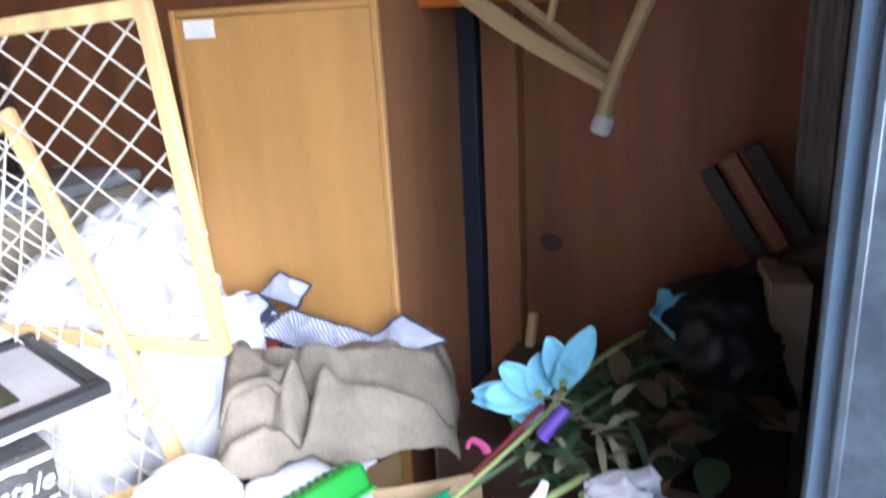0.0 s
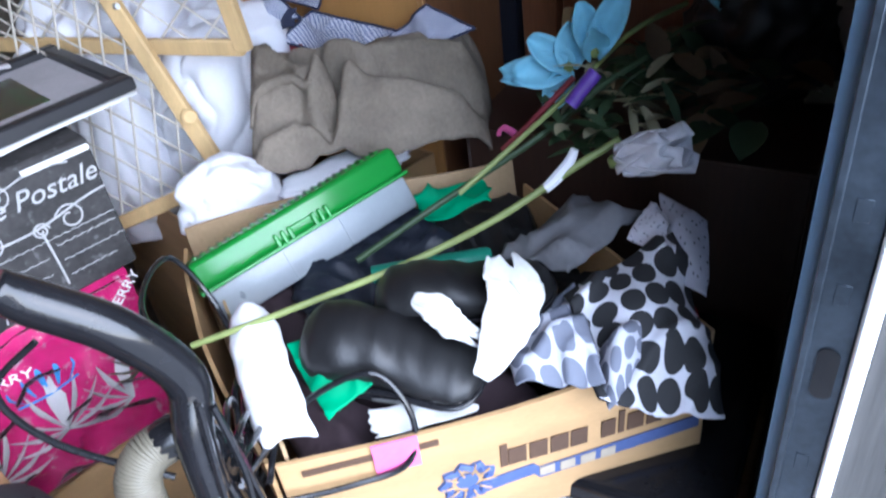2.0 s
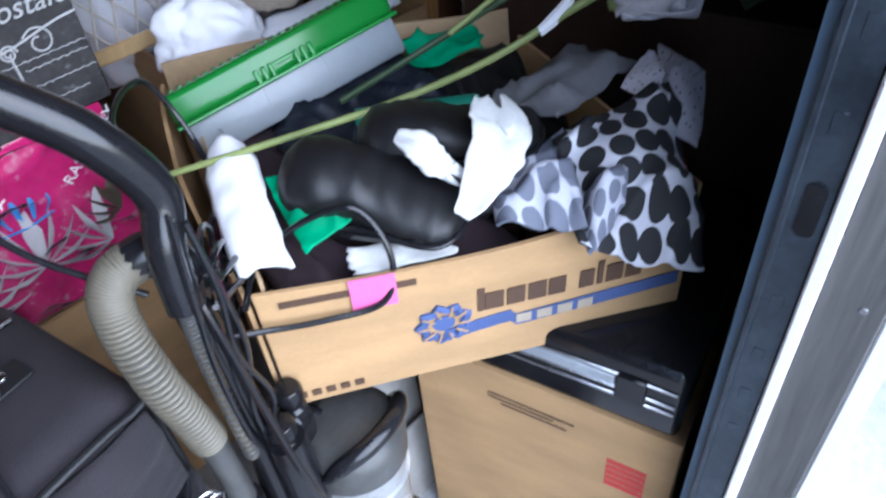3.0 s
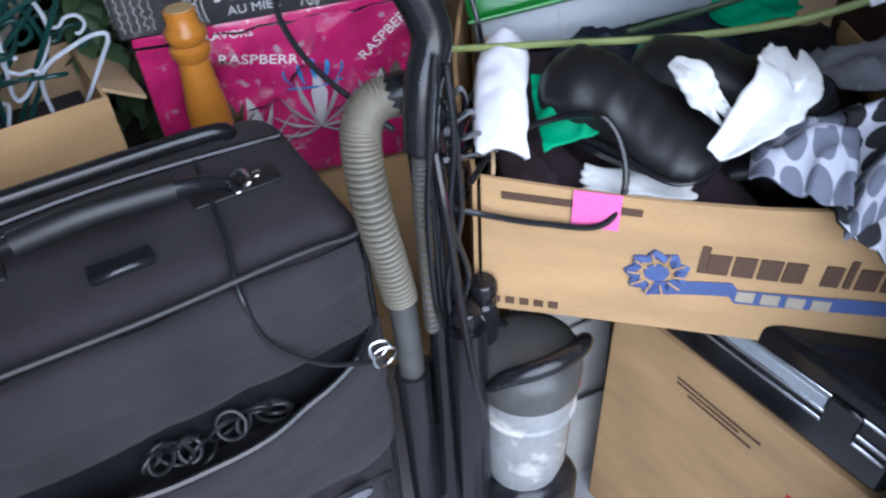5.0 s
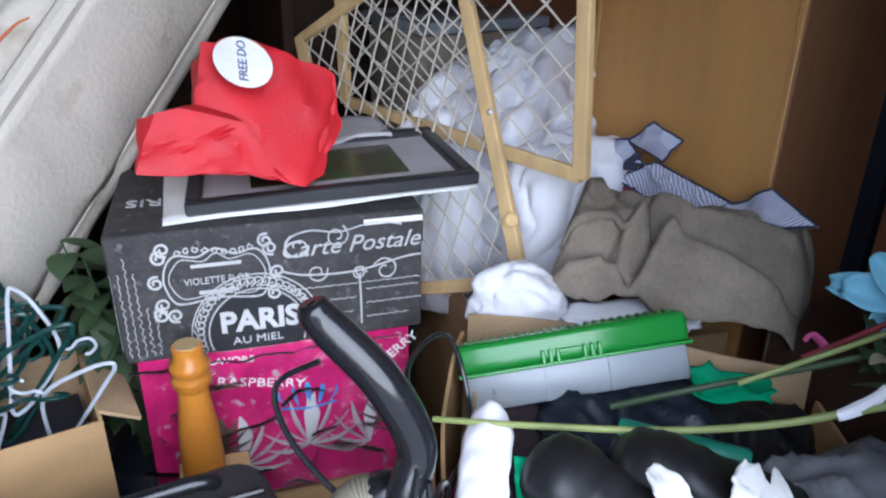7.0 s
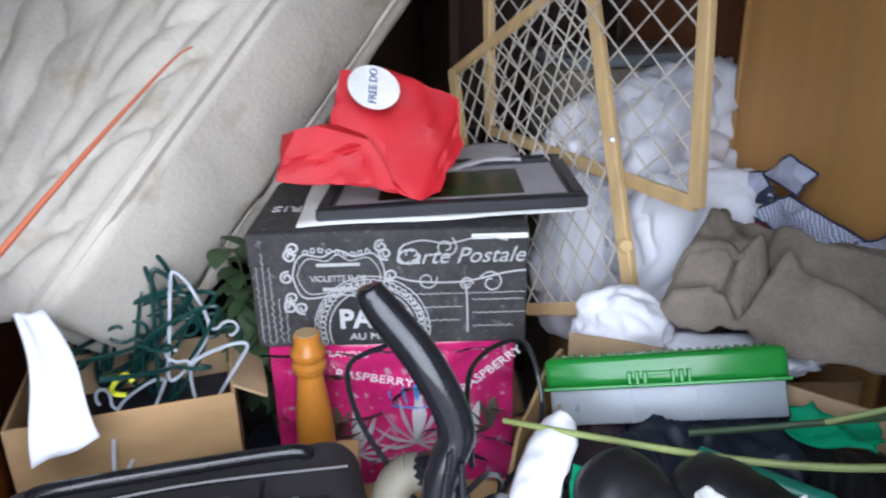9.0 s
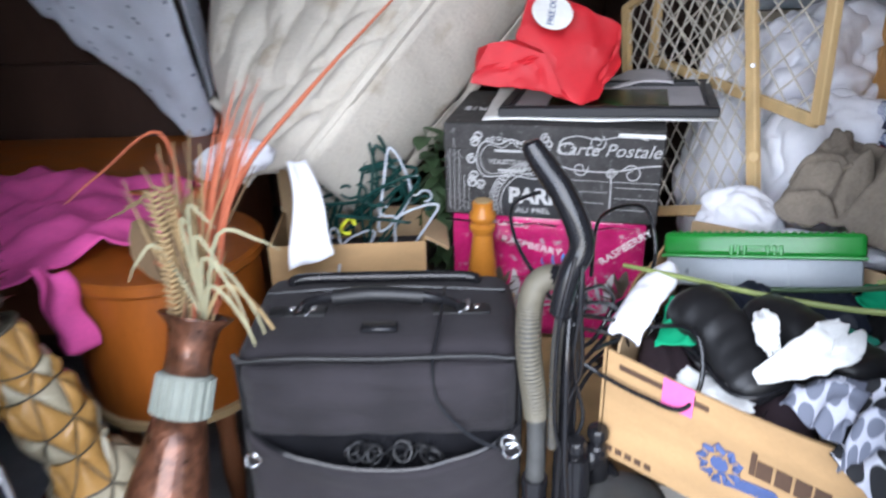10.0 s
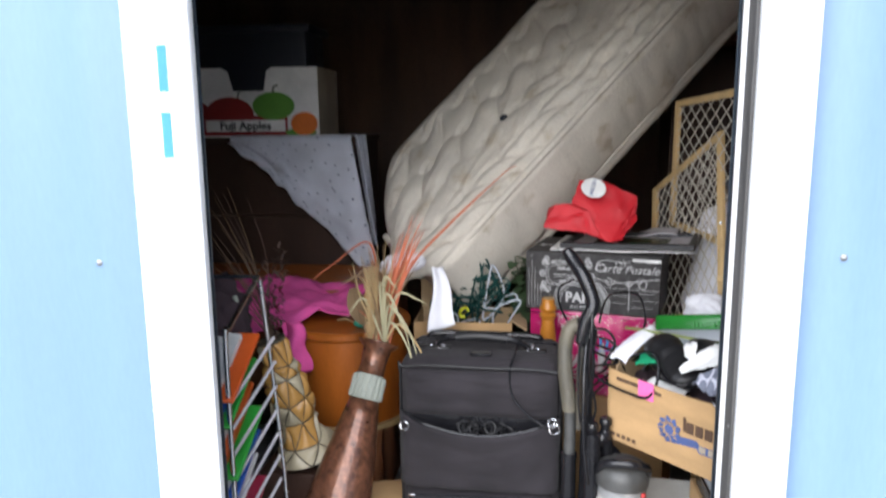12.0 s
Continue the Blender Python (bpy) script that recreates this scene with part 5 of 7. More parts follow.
def boot(label, m):
    """A low rubber boot: rounded toe, raised instep, flat welted sole."""
    b = thing("boot", label, "boot", m, "boots in the carton")
    st = [(-0.130, 0.012, 0.045), (-0.122, 0.034, 0.072), (-0.100, 0.044, 0.088), (-0.060, 0.045, 0.092), (-0.020, 0.042, 0.082), (0.020, 0.044, 0.066), (0.060, 0.049, 0.055), (0.095, 0.050, 0.049), (0.118, 0.043, 0.042), (0.132, 0.028, 0.032), (0.138, 0.008, 0.020)]
    seg = 26

    def ring(x, w_, h_, grow=1.0):
        pts = []
        for j in range(seg):
            a = 2 * math.pi * j / seg
            cy, cz = math.cos(a), math.sin(a)
            z = h_ * 0.42 + (h_ * 0.58 * abs(cz) ** 0.85 if cz > 0 else -h_ * 0.42 * min(1, abs(cz) * 1.8))
            pts.append(Vector((x, w_ * grow * math.copysign(abs(cy) ** 0.8, cy) * (1 - 0.10 * max(0, cz)), z)))
        return pts
    xs = [p[0] for p in st]
    bm = bmesh.new()
    rings = []
    for k in range(46):
        x = xs[0] + (xs[-1] - xs[0]) * k / 45
        i = max(0, min(len(st) - 2, next((q for q in range(len(st) - 1) if st[q + 1][0] >= x), len(st) - 2)))
        t = (x - st[i][0]) / (st[i + 1][0] - st[i][0])
        t = t * t * (3 - 2 * t) if 0 < i < len(st) - 2 else t
        w_, h_ = (st[i][q] + (st[i + 1][q] - st[i][q]) * t for q in (1, 2))
        rings.append([bm.verts.new(p) for p in ring(x, w_, h_)])
    for a, c in zip(rings, rings[1:]):
        for j in range(seg):
            bm.faces.new((a[j], a[(j + 1) % seg], c[(j + 1) % seg], c[j]))
    bm.faces.new(rings[0][::-1])
    bm.faces.new(rings[-1])
    for q in bm.verts:
        top = max(0.0, q.co.z - 0.02)
        q.co.z -= 0.07 * top * (1 - abs(noise.noise((q.co.x * 18 + q.co.y * 9, q.co.y * 6, 2)))) ** 7 * (q.co.x < 0.05)
        q.co.y *= 1 + 0.05 * noise.noise((q.co.x * 20, 3, q.co.z * 14))
    part("upper", bm, M["rubber"], b, "scuffed black rubber upper", 180)

    def outline(g, z):
        top_ = [(x, w_ * g, z) for x, w_, h_ in st]
        return top_ + [(x, -y, z_) for x, y, z_ in reversed(top_)] + top_[:1]
    part("welt", tube(outline(1.05, 0.010), 0.0042, 6, 3), M["black_plastic"], b, "", 180)
    part("sole", sheet(lambda a, c: (-0.128 + 0.262 * a, (c - 0.5) * 2 * 0.047 * math.sin(math.pi * (0.08 + 0.86 * a)) ** 0.35, -0.004), 20, 6, 0.012), M["black_plastic"], b, "", 60)
    return b


def boot_pose(heel, toe, roll=0.0):
    heel, toe = Vector(heel), Vector(toe)
    ax = (toe - heel).normalized()
    sd = Vector((0, 0, 1)).cross(ax).normalized()
    m = Matrix((ax, sd, ax.cross(sd))).transposed().to_4x4()
    m.translation = (heel + toe) / 2
    return m @ Matrix.Rotation(radians(roll), 4, "X") @ Matrix.Diagonal((0.76, 1.05, 0.66, 1))


boot("dull black rubber boot lying among the clothes", boot_pose((0.462, 0.515, 0.825), (0.516, 0.362, 0.808), 14))
boot("dull black rubber boot lying behind the torn card", boot_pose((0.535, 0.485, 0.822), (0.632, 0.312, 0.840), -10))


def crumple(label, cat, m, sx, sy, mt, amp, seed, name, n=26, uv=False, arch=0.0, taper=0.0):
    def f(a, b):
        x, y = (a - 0.5) * sx * (1 - taper * b), (b - 0.5) * sy
        e = min(a, 1 - a, b, 1 - b) * 4
        z = amp * noise.fractal(Vector((x * 9 + seed, y * 9, seed)), 0.9, 2, 3) + amp * 1.4 * (1 - abs(noise.noise((x * 13 + y * 6, y * 13 + seed, 4)))) ** 4
        return (x + 0.1 * sx * noise.noise((b * 4, seed, 1)), y + 0.12 * sy * noise.noise((a * 4, seed, 2)), z + arch * (1 - min(1, e)) * -1 + arch)
    return single(name, sheet(f, n, n, 0.003, uv=uv), M[mt], label, cat, m, smooth=180)


def torn(name, spine, widths, seed, parent):
    """A ragged strip of thin card along a curved spine, curled across its width."""
    sp_ = smooth_path(spine, 8)
    up_ = Vector((-0.42, -0.55, 0.72))

    def f(a, b):
        k = a * (len(sp_) - 1)
        i = min(int(k), len(sp_) - 2)
        c = sp_[i].lerp(sp_[i + 1], k - i)
        d = (sp_[min(i + 1, len(sp_) - 1)] - sp_[max(i - 1, 0)]).normalized()
        sd = d.cross(up_).normalized()
        w = a * (len(widths) - 1)
        j = min(int(w), len(widths) - 2)
        hw_ = widths[j] + (widths[j + 1] - widths[j]) * (w - j)
        hw_ *= 1 + 0.18 * noise.noise((a * 10, seed, b > 0.5))
        c = c + d * (0.016 * noise.noise((b * 6, seed, 3)) - 0.020 * max(0, 1 - abs(b - 0.62) * 6)) * (a > 0.75)
        return c + sd * (b - 0.5) * 2 * hw_ + up_ * (0.010 * math.sin(b * 5 + a * 4 + seed) * (b - 0.3) + 0.003 * noise.noise((a * 7, b * 5, seed)))
    return part(name, sheet(f, 44, 16, 0.0022), M["paper"], parent, "", 180)


tc_ = thing("torn_card", "torn white card stuffed between the boots", "paper")
torn("card_panel", [(0.476, 0.319, 0.845), (0.506, 0.316, 0.862), (0.542, 0.317, 0.878), (0.577, 0.33, 0.888), (0.61, 0.358, 0.892)], (0.008, 0.019, 0.029, 0.033, 0.020), 1.4, tc_)
torn("card_strip", [(0.518, 0.42, 0.882), (0.514, 0.391, 0.884), (0.509, 0.369, 0.875), (0.509, 0.351, 0.868), (0.509, 0.334, 0.862)], (0.007, 0.016, 0.015, 0.010, 0.008), 3.0, tc_)
single("green_cloth", sheet(patch(*[(0.438, 0.540, 0.842), (0.482, 0.495, 0.846), (0.462, 0.425, 0.822), (0.394, 0.458, 0.804)], -0.009, 20.0, 9.0, -0.016, 0.1), 40, 40, 0.003), M["green_cloth"], "bright green cloth crumpled in the carton", "cloth", smooth=180)
crumple("bright green cloth showing at the back of the carton", "cloth", ibpose(0.36, 0.36, 0.18, 0, 20, 0), 0.10, 0.05, "green_cloth", 0.015, 12.0, "green_cloth", 14)
crumple("white paper lining along the carton's front", "paper", ibpose(0.165, 0.03, 0.128, 0, 10, 0), 0.11, 0.035, "paper", 0.006, 14.0, "paper_lining", 12)
tg = thing("white_strap", "broad white fabric strap laid over the carton's edge", "strap", Matrix.Translation(O))


def strap_band(a, b):
    w = 0.048 * math.sqrt(max(0.04, 1 - (max(0.0, a - 0.72) / 0.28) ** 2))
    return (0.022 + 0.014 * a + w * (b - 0.5) - 0.004 * math.sin(3 * a), 0.002 + 0.175 * a, 0.165 + 0.045 * a ** 0.7 + 0.010 * math.sin(b * 3.1) + 0.003 * noise.noise((a * 9, b * 4, 2)))


part("band", sk(sheet(strap_band, 30, 12, 0.008)), M["white_cloth"], tg, "", 180)
part("print_mark", sk(box(0.034, 0.042, 0.150, 0.156, 0.2155, 0.2175)), M["ink_brown"], tg)

# dotted cloth bunched over the carton's corner
dc = thing("dotted_cloth", "white cloth with large black dots bunched over the carton", "cloth")
part("hanging_panel", sheet(patch(*[(0.613, 0.288, 0.845), (0.737, 0.207, 0.872), (0.621, 0.112, 0.722), (0.531, 0.221, 0.795)], -0.026, 11.0, 2.0, -0.060, 0.06), 64, 64, 0.003, uv=True), M["dotted"], dc, "", 180)
part("twisted_end", sheet(patch(*[(0.638, 0.283, 0.85), (0.533, 0.212, 0.828), (0.505, 0.291, 0.805), (0.566, 0.332, 0.82)], -0.018, 20.0, 5.0, -0.024, 0.1), 40, 40, 0.003, uv=True), M["dotted_back"], dc, "greyish reverse side, twisted", 180)
part("turned_fold", sheet(patch(*[(0.619, 0.194, 0.85), (0.561, 0.191, 0.825), (0.537, 0.208, 0.784), (0.572, 0.235, 0.83)], -0.008, 20.0, 8.0, -0.046, 0.1), 30, 30, 0.003, uv=True), M["dotted_back"], dc, "greyish reverse side folded over", 180)
sc_ = thing("spotted_cloth", "pale cloth with small dark spots on the heap", "cloth")
part("hanging_panel", sheet(patch(*[(0.814, 0.242, 0.87), (0.776, 0.176, 0.872), (0.682, 0.151, 0.835), (0.69, 0.185, 0.845)], -0.006, 16.0, 3.0, -0.018, 0.15), 30, 30, 0.003, uv=True), M["cap_print"], sc_, "", 180)
part("knot", sheet(patch(*[(0.722, 0.254, 0.866), (0.777, 0.241, 0.88), (0.753, 0.214, 0.876), (0.716, 0.211, 0.862)], -0.012, 30.0, 6.0, -0.012, 0.15), 24, 24, 0.003, uv=True), M["cap_print"], sc_, "", 180)
crumple("grey knitted insole or shoe lining", "shoe", ibpose(0.43, 0.18, 0.20, 30, -8, 0), 0.15, 0.11, "grey_shoe", 0.010, 21.0, "grey_shoe", 18, arch=0.02)
single("teal_can", lathe([(0.014, 0), (0.014, 0.15), (0.010, 0.155)], 16), M["teal_can"], "dark teal tube lying beside the case", "tube", ibpose(0.20, 0.25, 0.165, -10, 0, 88))
single("red_strap", tube([inbox(0.485, 0.10, 0.19), inbox(0.488, 0.05, 0.17), inbox(0.486, 0.01, 0.12)], 0.006, 6), M["red_bag"], "narrow red strap under the dotted cloth", "strap")

# utility case
M["lid_clear"] = mat("translucent_green_lid", (0.022, 0.25, 0.036), 0.2, scale=6, vary=0.12, bump=0.02, trans=0.25)
tk = thing("utility_case", "translucent storage case with a bright green lid", "storage case", Matrix.Translation((0.474, 0.690, 0.788)) @ Matrix.Rotation(math.atan2(-0.156, 0.258), 4, "Z") @ Matrix.Rotation(radians(-25), 4, "X") @ Matrix.Rotation(radians(-10), 4, "Y"))
L = 0.312
part("tray", box(0.005, L - 0.005, 0.004, 0.050, 0.0, 0.051, 0.006, 2), M["clear_tray"], tk, "frosted clear tray")
part("lid", box(0.0, L, 0.0, 0.054, 0.051, 0.092, 0.009, 3), M["lid_clear"], tk, "bright green moulded lid")
part("rim", box(-0.002, L + 0.002, -0.0025, 0.056, 0.048, 0.0535, 0.0015), M["green_lid"], tk)
part("divider_box", box(0.012, 0.120, 0.012, 0.044, 0.006, 0.046, 0.003), M["paper"], tk, "pale contents showing through the tray")
part("divider_box", box(0.126, 0.205, 0.012, 0.044, 0.006, 0.044, 0.003), M["clear_tray"], tk)
part("divider_box", box(0.211, 0.296, 0.012, 0.044, 0.006, 0.046, 0.003), M["paper"], tk)
for x in (0.112, 0.198):
    part("rib", box(x, x + 0.003, 0.0015, 0.005, 0.002, 0.047), M["clear_tray"], tk)
for x0 in (0.110, 0.166):
    for k in range(3):
        part("clasp_rib", box(x0 + 0.010 * k, x0 + 0.006 + 0.010 * k, -0.006, 0.002, 0.052, 0.070, 0.0015), M["green_lid"], tk)
part("clasp_bar", box(0.134, 0.166, -0.004, 0.002, 0.064, 0.069, 0.001), M["green_lid"], tk)
for k in range(24):
    part("lid_ridge", box(0.012 + k * 0.012, 0.018 + k * 0.012, 0.012, 0.042, 0.0915, 0.0945, 0.001), M["lid_clear"], tk)

M["grey_board"] = mat("grey_board", (0.34, 0.33, 0.31), 0.9, scale=9, vary=0.2, bump=0.2, fine=200)

# ---- things under the open carton ----
lb = carton("shipping_box", "brown shipping box on the floor with a faded red mark", at(0.545, 0.465, 0, (0.02, -1)), 0.39, 0.35, 0.495)
part("lid_flap", box(0, 0.39, 0, 0.173, 0.495, 0.50), M["carton"], lb)
part("lid_flap", box(0, 0.39, 0.177, 0.35, 0.495, 0.50), M["carton"], lb)
for x0, x1, z in ((0.12, 0.25, 0.447), (0.12, 0.22, 0.438), (0.14, 0.24, 0.429)):
    part("print_bar", box(x0, x1, -0.001, 0.0, z, z + 0.0035), M["ink_brown"], lb)
for k in range(5):
    part("red_mark", box(0.30, 0.355, -0.001, 0.0, 0.34 + 0.014 * k, 0.350 + 0.014 * k), M["red_label"], lb, "faded red printed square")
bg = thing("black_case", "glossy black appliance case with chrome strips", "case", at(0.548, 0.43, 0.5005, (0.02, -1)))
part("body", box(0, 0.345, 0, 0.36, 0, 0.125, 0.012, 3), M["black_plastic"], bg)
for z in (0.050, 0.064, 0.090):
    part("chrome_strip", box(0.0, 0.335, -0.003, 0.001, z, z + 0.005, 0.001), M["chrome"], bg, "thin chrome strip")
part("plate", box(0.08, 0.26, -0.004, 0.001, 0.070, 0.088, 0.001), M["glass_dusty"], bg, "grey handle plate")
part("latch", box(0.262, 0.30, -0.006, 0.001, 0.052, 0.096, 0.002), M["black_plastic"], bg)

# ---- flattened grey boxes standing behind the shipping box ----
for k, (x0, y0, wd_, ht_, ln_, dx) in enumerate(((0.435, 0.560, 0.17, 0.44, 4, -0.10), (0.455, 0.545, 0.16, 0.36, 6, -0.14), (0.44, 0.530, 0.15, 0.27, 8, -0.05), (0.50, 0.515, 0.10, 0.20, 10, -0.2))):
    fb = thing("flattened_box", "grey flattened cardboard box standing on the floor", "cardboard", at(x0, y0, 0.0, (1, dx), -ln_ * 0.5), "flattened boxes")
    part("panel", box(0, wd_, 0, 0.005, 0, ht_, 0.001), M["grey_board"], fb)
    part("folded_panel", box(0.006, wd_ + 0.012, 0.0055, 0.0095, 0, ht_ - 0.012 * (k + 1), 0.001), M["grey_board"], fb)

# ---- upright vacuum cleaner ----
vc = thing("vacuum_cleaner", "black upright vacuum cleaner with a ribbed grey hose", "vacuum cleaner")
BD = Vector(VBEND)
part("handle", tube([(0.2135, 0.5495, 1.095), (0.216, 0.548, 1.090), (0.230, 0.540, 1.068), (BD.x - 0.022, BD.y + 0.020, BD.z + 0.062), (BD.x, BD.y, BD.z), (BD.x - 0.018, BD.y - 0.01, BD.z - 0.045), (BD.x - 0.03, BD.y - 0.02, BD.z - 0.10)], [0.005, 0.015, 0.0185, 0.019, 0.0185, 0.0175, 0.016], 16, 8), M["black_plastic"], vc, "glossy black curved grip")
SX, SY = 0.272, 0.484
part("stem", tube([(BD.x - 0.03, BD.y - 0.02, BD.z - 0.09), (SX, SY + 0.002, 0.80), (SX, SY, 0.42)], 0.0155, 14), M["black_plastic"], vc)
part("stem_groove", tube([(BD.x - 0.012, BD.y - 0.034, BD.z - 0.11), (SX + 0.012, SY - 0.012, 0.80), (SX + 0.012, SY - 0.012, 0.45)], 0.003, 6), M["black_plastic"], vc)
part("collar", tube([(SX - 0.002, SY, 0.875), (SX, SY, 0.80)], [0.021, 0.019], 14), M["black_plastic"], vc)
hp = smooth_path([(0.260, 0.512, 0.897), (0.241, 0.520, 0.893), (0.225, 0.522, 0.876), (0.216, 0.514, 0.842), (0.215, 0.502, 0.78), (0.223, 0.498, 0.715), (0.230, 0.497, 0.66)], 9)
hose = part("hose", tube(hp, 0.0172, 12, 1), M["wand_grey"], vc, "ribbed grey-beige suction hose")
for k in range(0, len(hp) - 1):
    dv_ = (hp[k + 1] - hp[k]).normalized()
    ring = lathe([(0.0170, -0.0024), (0.0202, -0.0012), (0.0202, 0.0012), (0.0170, 0.0024)], 14)
    ring.transform(Matrix.Translation(hp[k]) @ Vector((0, 0, 1)).rotation_difference(dv_).to_matrix().to_4x4())
    part("hose_rib", ring, M["hose"], hose, "", 180)
part("hose_elbow", tube([(0.252, 0.516, 0.897), (0.268, 0.505, 0.898), (0.276, 0.490, 0.880), (0.274, 0.484, 0.85)], [0.0195, 0.021, 0.021, 0.019], 14), M["black_plastic"], vc, "black elbow joining hose and handle")
rc_ = random.Random(29)
for k in range(3):
    ox, oy = rc_.uniform(-0.022, 0.030), rc_.uniform(-0.034, -0.020)
    zt = 0.93 + 0.012 * k
    part("cord", tube([(SX + 0.006 + ox * 0.5, SY + 0.004 + oy, zt), (SX + ox * 1.2, SY + oy * 1.1 - 0.004, 0.87), (SX + ox + rc_.uniform(-0.012, 0.012), SY + oy, 0.78), (SX + ox * 0.8 + rc_.uniform(-0.02, 0.02), SY + oy * 0.9, 0.70 - 0.015 * k), (SX + ox * 0.4, SY - 0.018, 0.62)], 0.0034, 7, 7), M["black_plastic"], vc)
for k in range(4):
    part("cord", tube([(SX + 0.012, SY - 0.02, 0.90 - 0.02 * k), (SX + 0.05 + 0.012 * k, SY + 0.02, 0.885 - 0.03 * k), (SX + 0.075 + 0.008 * k, SY + 0.05, 0.84 - 0.03 * k), (SX + 0.045, SY + 0.03, 0.79 - 0.02 * k), (SX + 0.012, SY - 0.012, 0.80 - 0.03 * k)], 0.0034, 7, 7), M["black_plastic"], vc, "looped black power cord")
part("wand", tube([(0.230, 0.497, 0.672), (0.231, 0.494, 0.60), (0.229, 0.488, 0.50)], [0.0165, 0.0155, 0.016], 14), M["wand_grey"], vc, "dark grey wand")
part("wand_socket", tube([(0.2292, 0.489, 0.535), (0.2288, 0.487, 0.52), (0.228, 0.482, 0.25)], [0.0225, 0.0205, 0.020], 16), M["black_plastic"], vc)
h2 = smooth_path([(SX - 0.016, SY - 0.012, 0.865), (SX - 0.021, SY - 0.014, 0.78), (SX - 0.020, SY - 0.014, 0.62)], 16)
sh2 = part("second_hose", tube(h2, 0.0072, 8, 1), M["lead"], vc, "narrow ribbed hose beside the stem")
for k in range(0, len(h2) - 1):
    ring = lathe([(0.0070, -0.0018), (0.0088, -0.0008), (0.0088, 0.0008), (0.0070, 0.0018)], 10)
    ring.transform(Matrix.Translation(h2[k]))
    part("hose_rib", ring, M["wand_grey"], sh2, "", 180)
part("stem_socket", tube([(0.286, 0.455, 0.60), (0.286, 0.452, 0.585), (0.287, 0.45, 0.22)], [0.020, 0.024, 0.024], 16), M["black_plastic"], vc)
part("motor_housing", tube([(0.288, 0.498, 0.54), (0.282, 0.500, 0.34), (0.285, 0.49, 0.10)], [0.024, 0.030, 0.050], 18), M["black_plastic"], vc)
KN = [(0.016, 0), (0.016, 0.016), (0.0125, 0.02), (0.0125, 0.03), (0.017, 0.034), (0.017, 0.046), (0.014, 0.051), (0.005, 0.053)]
part("knob", lathe(KN, 18), M["black_plastic"], vc).location = (0.323, 0.472, 0.604)
part("knob", lathe(KN, 18), M["black_plastic"], vc).location = (0.286, 0.453, 0.597)
part("bracket", tube([(0.278, 0.462, 0.588), (0.30, 0.468, 0.590), (0.322, 0.474, 0.596), (0.330, 0.485, 0.52)], [0.016, 0.019, 0.021, 0.018], 12), M["black_plastic"], vc)
part("bracket_arm", tube([(0.327, 0.508, 0.56), (0.35, 0.50, 0.55), (0.362, 0.47, 0.54)], 0.012, 10), M["black_plastic"], vc)
cb = part("bin", lathe([(0.054, 0.33), (0.060, 0.36), (0.0625, 0.468), (0.0625, 0.472), (0.067, 0.475), (0.067, 0.478), (0.0635, 0.481), (0.0625, 0.522)], 32), M["bin_grey"], vc, "dusty clear dust bin")
cb.location = (CANX, CANY, -0.03)
part("red_label", box(0.040, 0.056, -0.046, -0.030, 0.500, 0.514, 0.004), M["red_label"], cb, "small red warning label")
lidb = lathe([(0.064, 0.520), (0.069, 0.523), (0.070, 0.548), (0.064, 0.570), (0.045, 0.582), (0.015, 0.586)], 32)
part("bin_lid", lidb, M["wand_grey"], vc, "dark grey domed bin lid", 50).location = (CANX, CANY, -0.03)
part("bin_handle", tube([(CANX - 0.062, CANY - 0.010, 0.52), (CANX - 0.056, CANY - 0.032, 0.553), (CANX - 0.025, CANY - 0.052, 0.568), (CANX + 0.022, CANY - 0.056, 0.568), (CANX + 0.056, CANY - 0.040, 0.553), (CANX + 0.064, CANY - 0.014, 0.52)], [0.008, 0.011, 0.012, 0.012, 0.011, 0.008], 12), M["black_plastic"], vc, "thick black carrying handle")
part("base", box(0.20, 0.45, 0.24, 0.50, 0.02, 0.10, 0.03, 3), M["black_plastic"], vc)
for x in (0.205, 0.435):
    wl = lathe([(0.03, 0), (0.032, 0.004), (0.032, 0.02), (0.03, 0.024)], 20)
    wl.transform(Matrix.Translation((x, 0.47, 0.032)) @ Matrix.Rotation(radians(90), 4, "Y"))
    part("wheel", wl, M["grey_tube"], vc)
part("bin_shelf", box(0.30, 0.432, 0.375, 0.505, 0.10, 0.30, 0.03, 3), M["black_plastic"], vc)
part("cord", tube([(0.31, 0.47, 0.80), (0.36, 0.50, 0.80), (0.40, 0.47, 0.835), (0.435, 0.42, 0.85), (0.437, 0.385, 0.80), (0.415, 0.385, 0.750), (0.370, 0.428, 0.744), (0.325, 0.475, 0.748), (0.295, 0.495, 0.760)], 0.0036, 8, 8), M["black_plastic"], vc, "looped black power cord")
part("cord", tube([(0.30, 0.49, 0.91), (0.335, 0.60, 0.955), (0.42, 0.66, 0.945), (0.44, 0.64, 0.87), (0.40, 0.57, 0.83)], 0.0032, 8, 8), M["black_plastic"], vc)
part("cord", tube([(0.245, 0.50, 0.87), (0.205, 0.58, 0.92), (0.20, 0.62, 0.97), (0.24, 0.60, 1.0)], 0.0032, 8, 8), M["black_plastic"], vc)
part("cord", tube([(0.27, 0.475, 0.88), (0.262, 0.44, 0.78), (0.262, 0.41, 0.62), (0.275, 0.40, 0.5)], 0.0045, 8, 8), M["black_plastic"], vc)
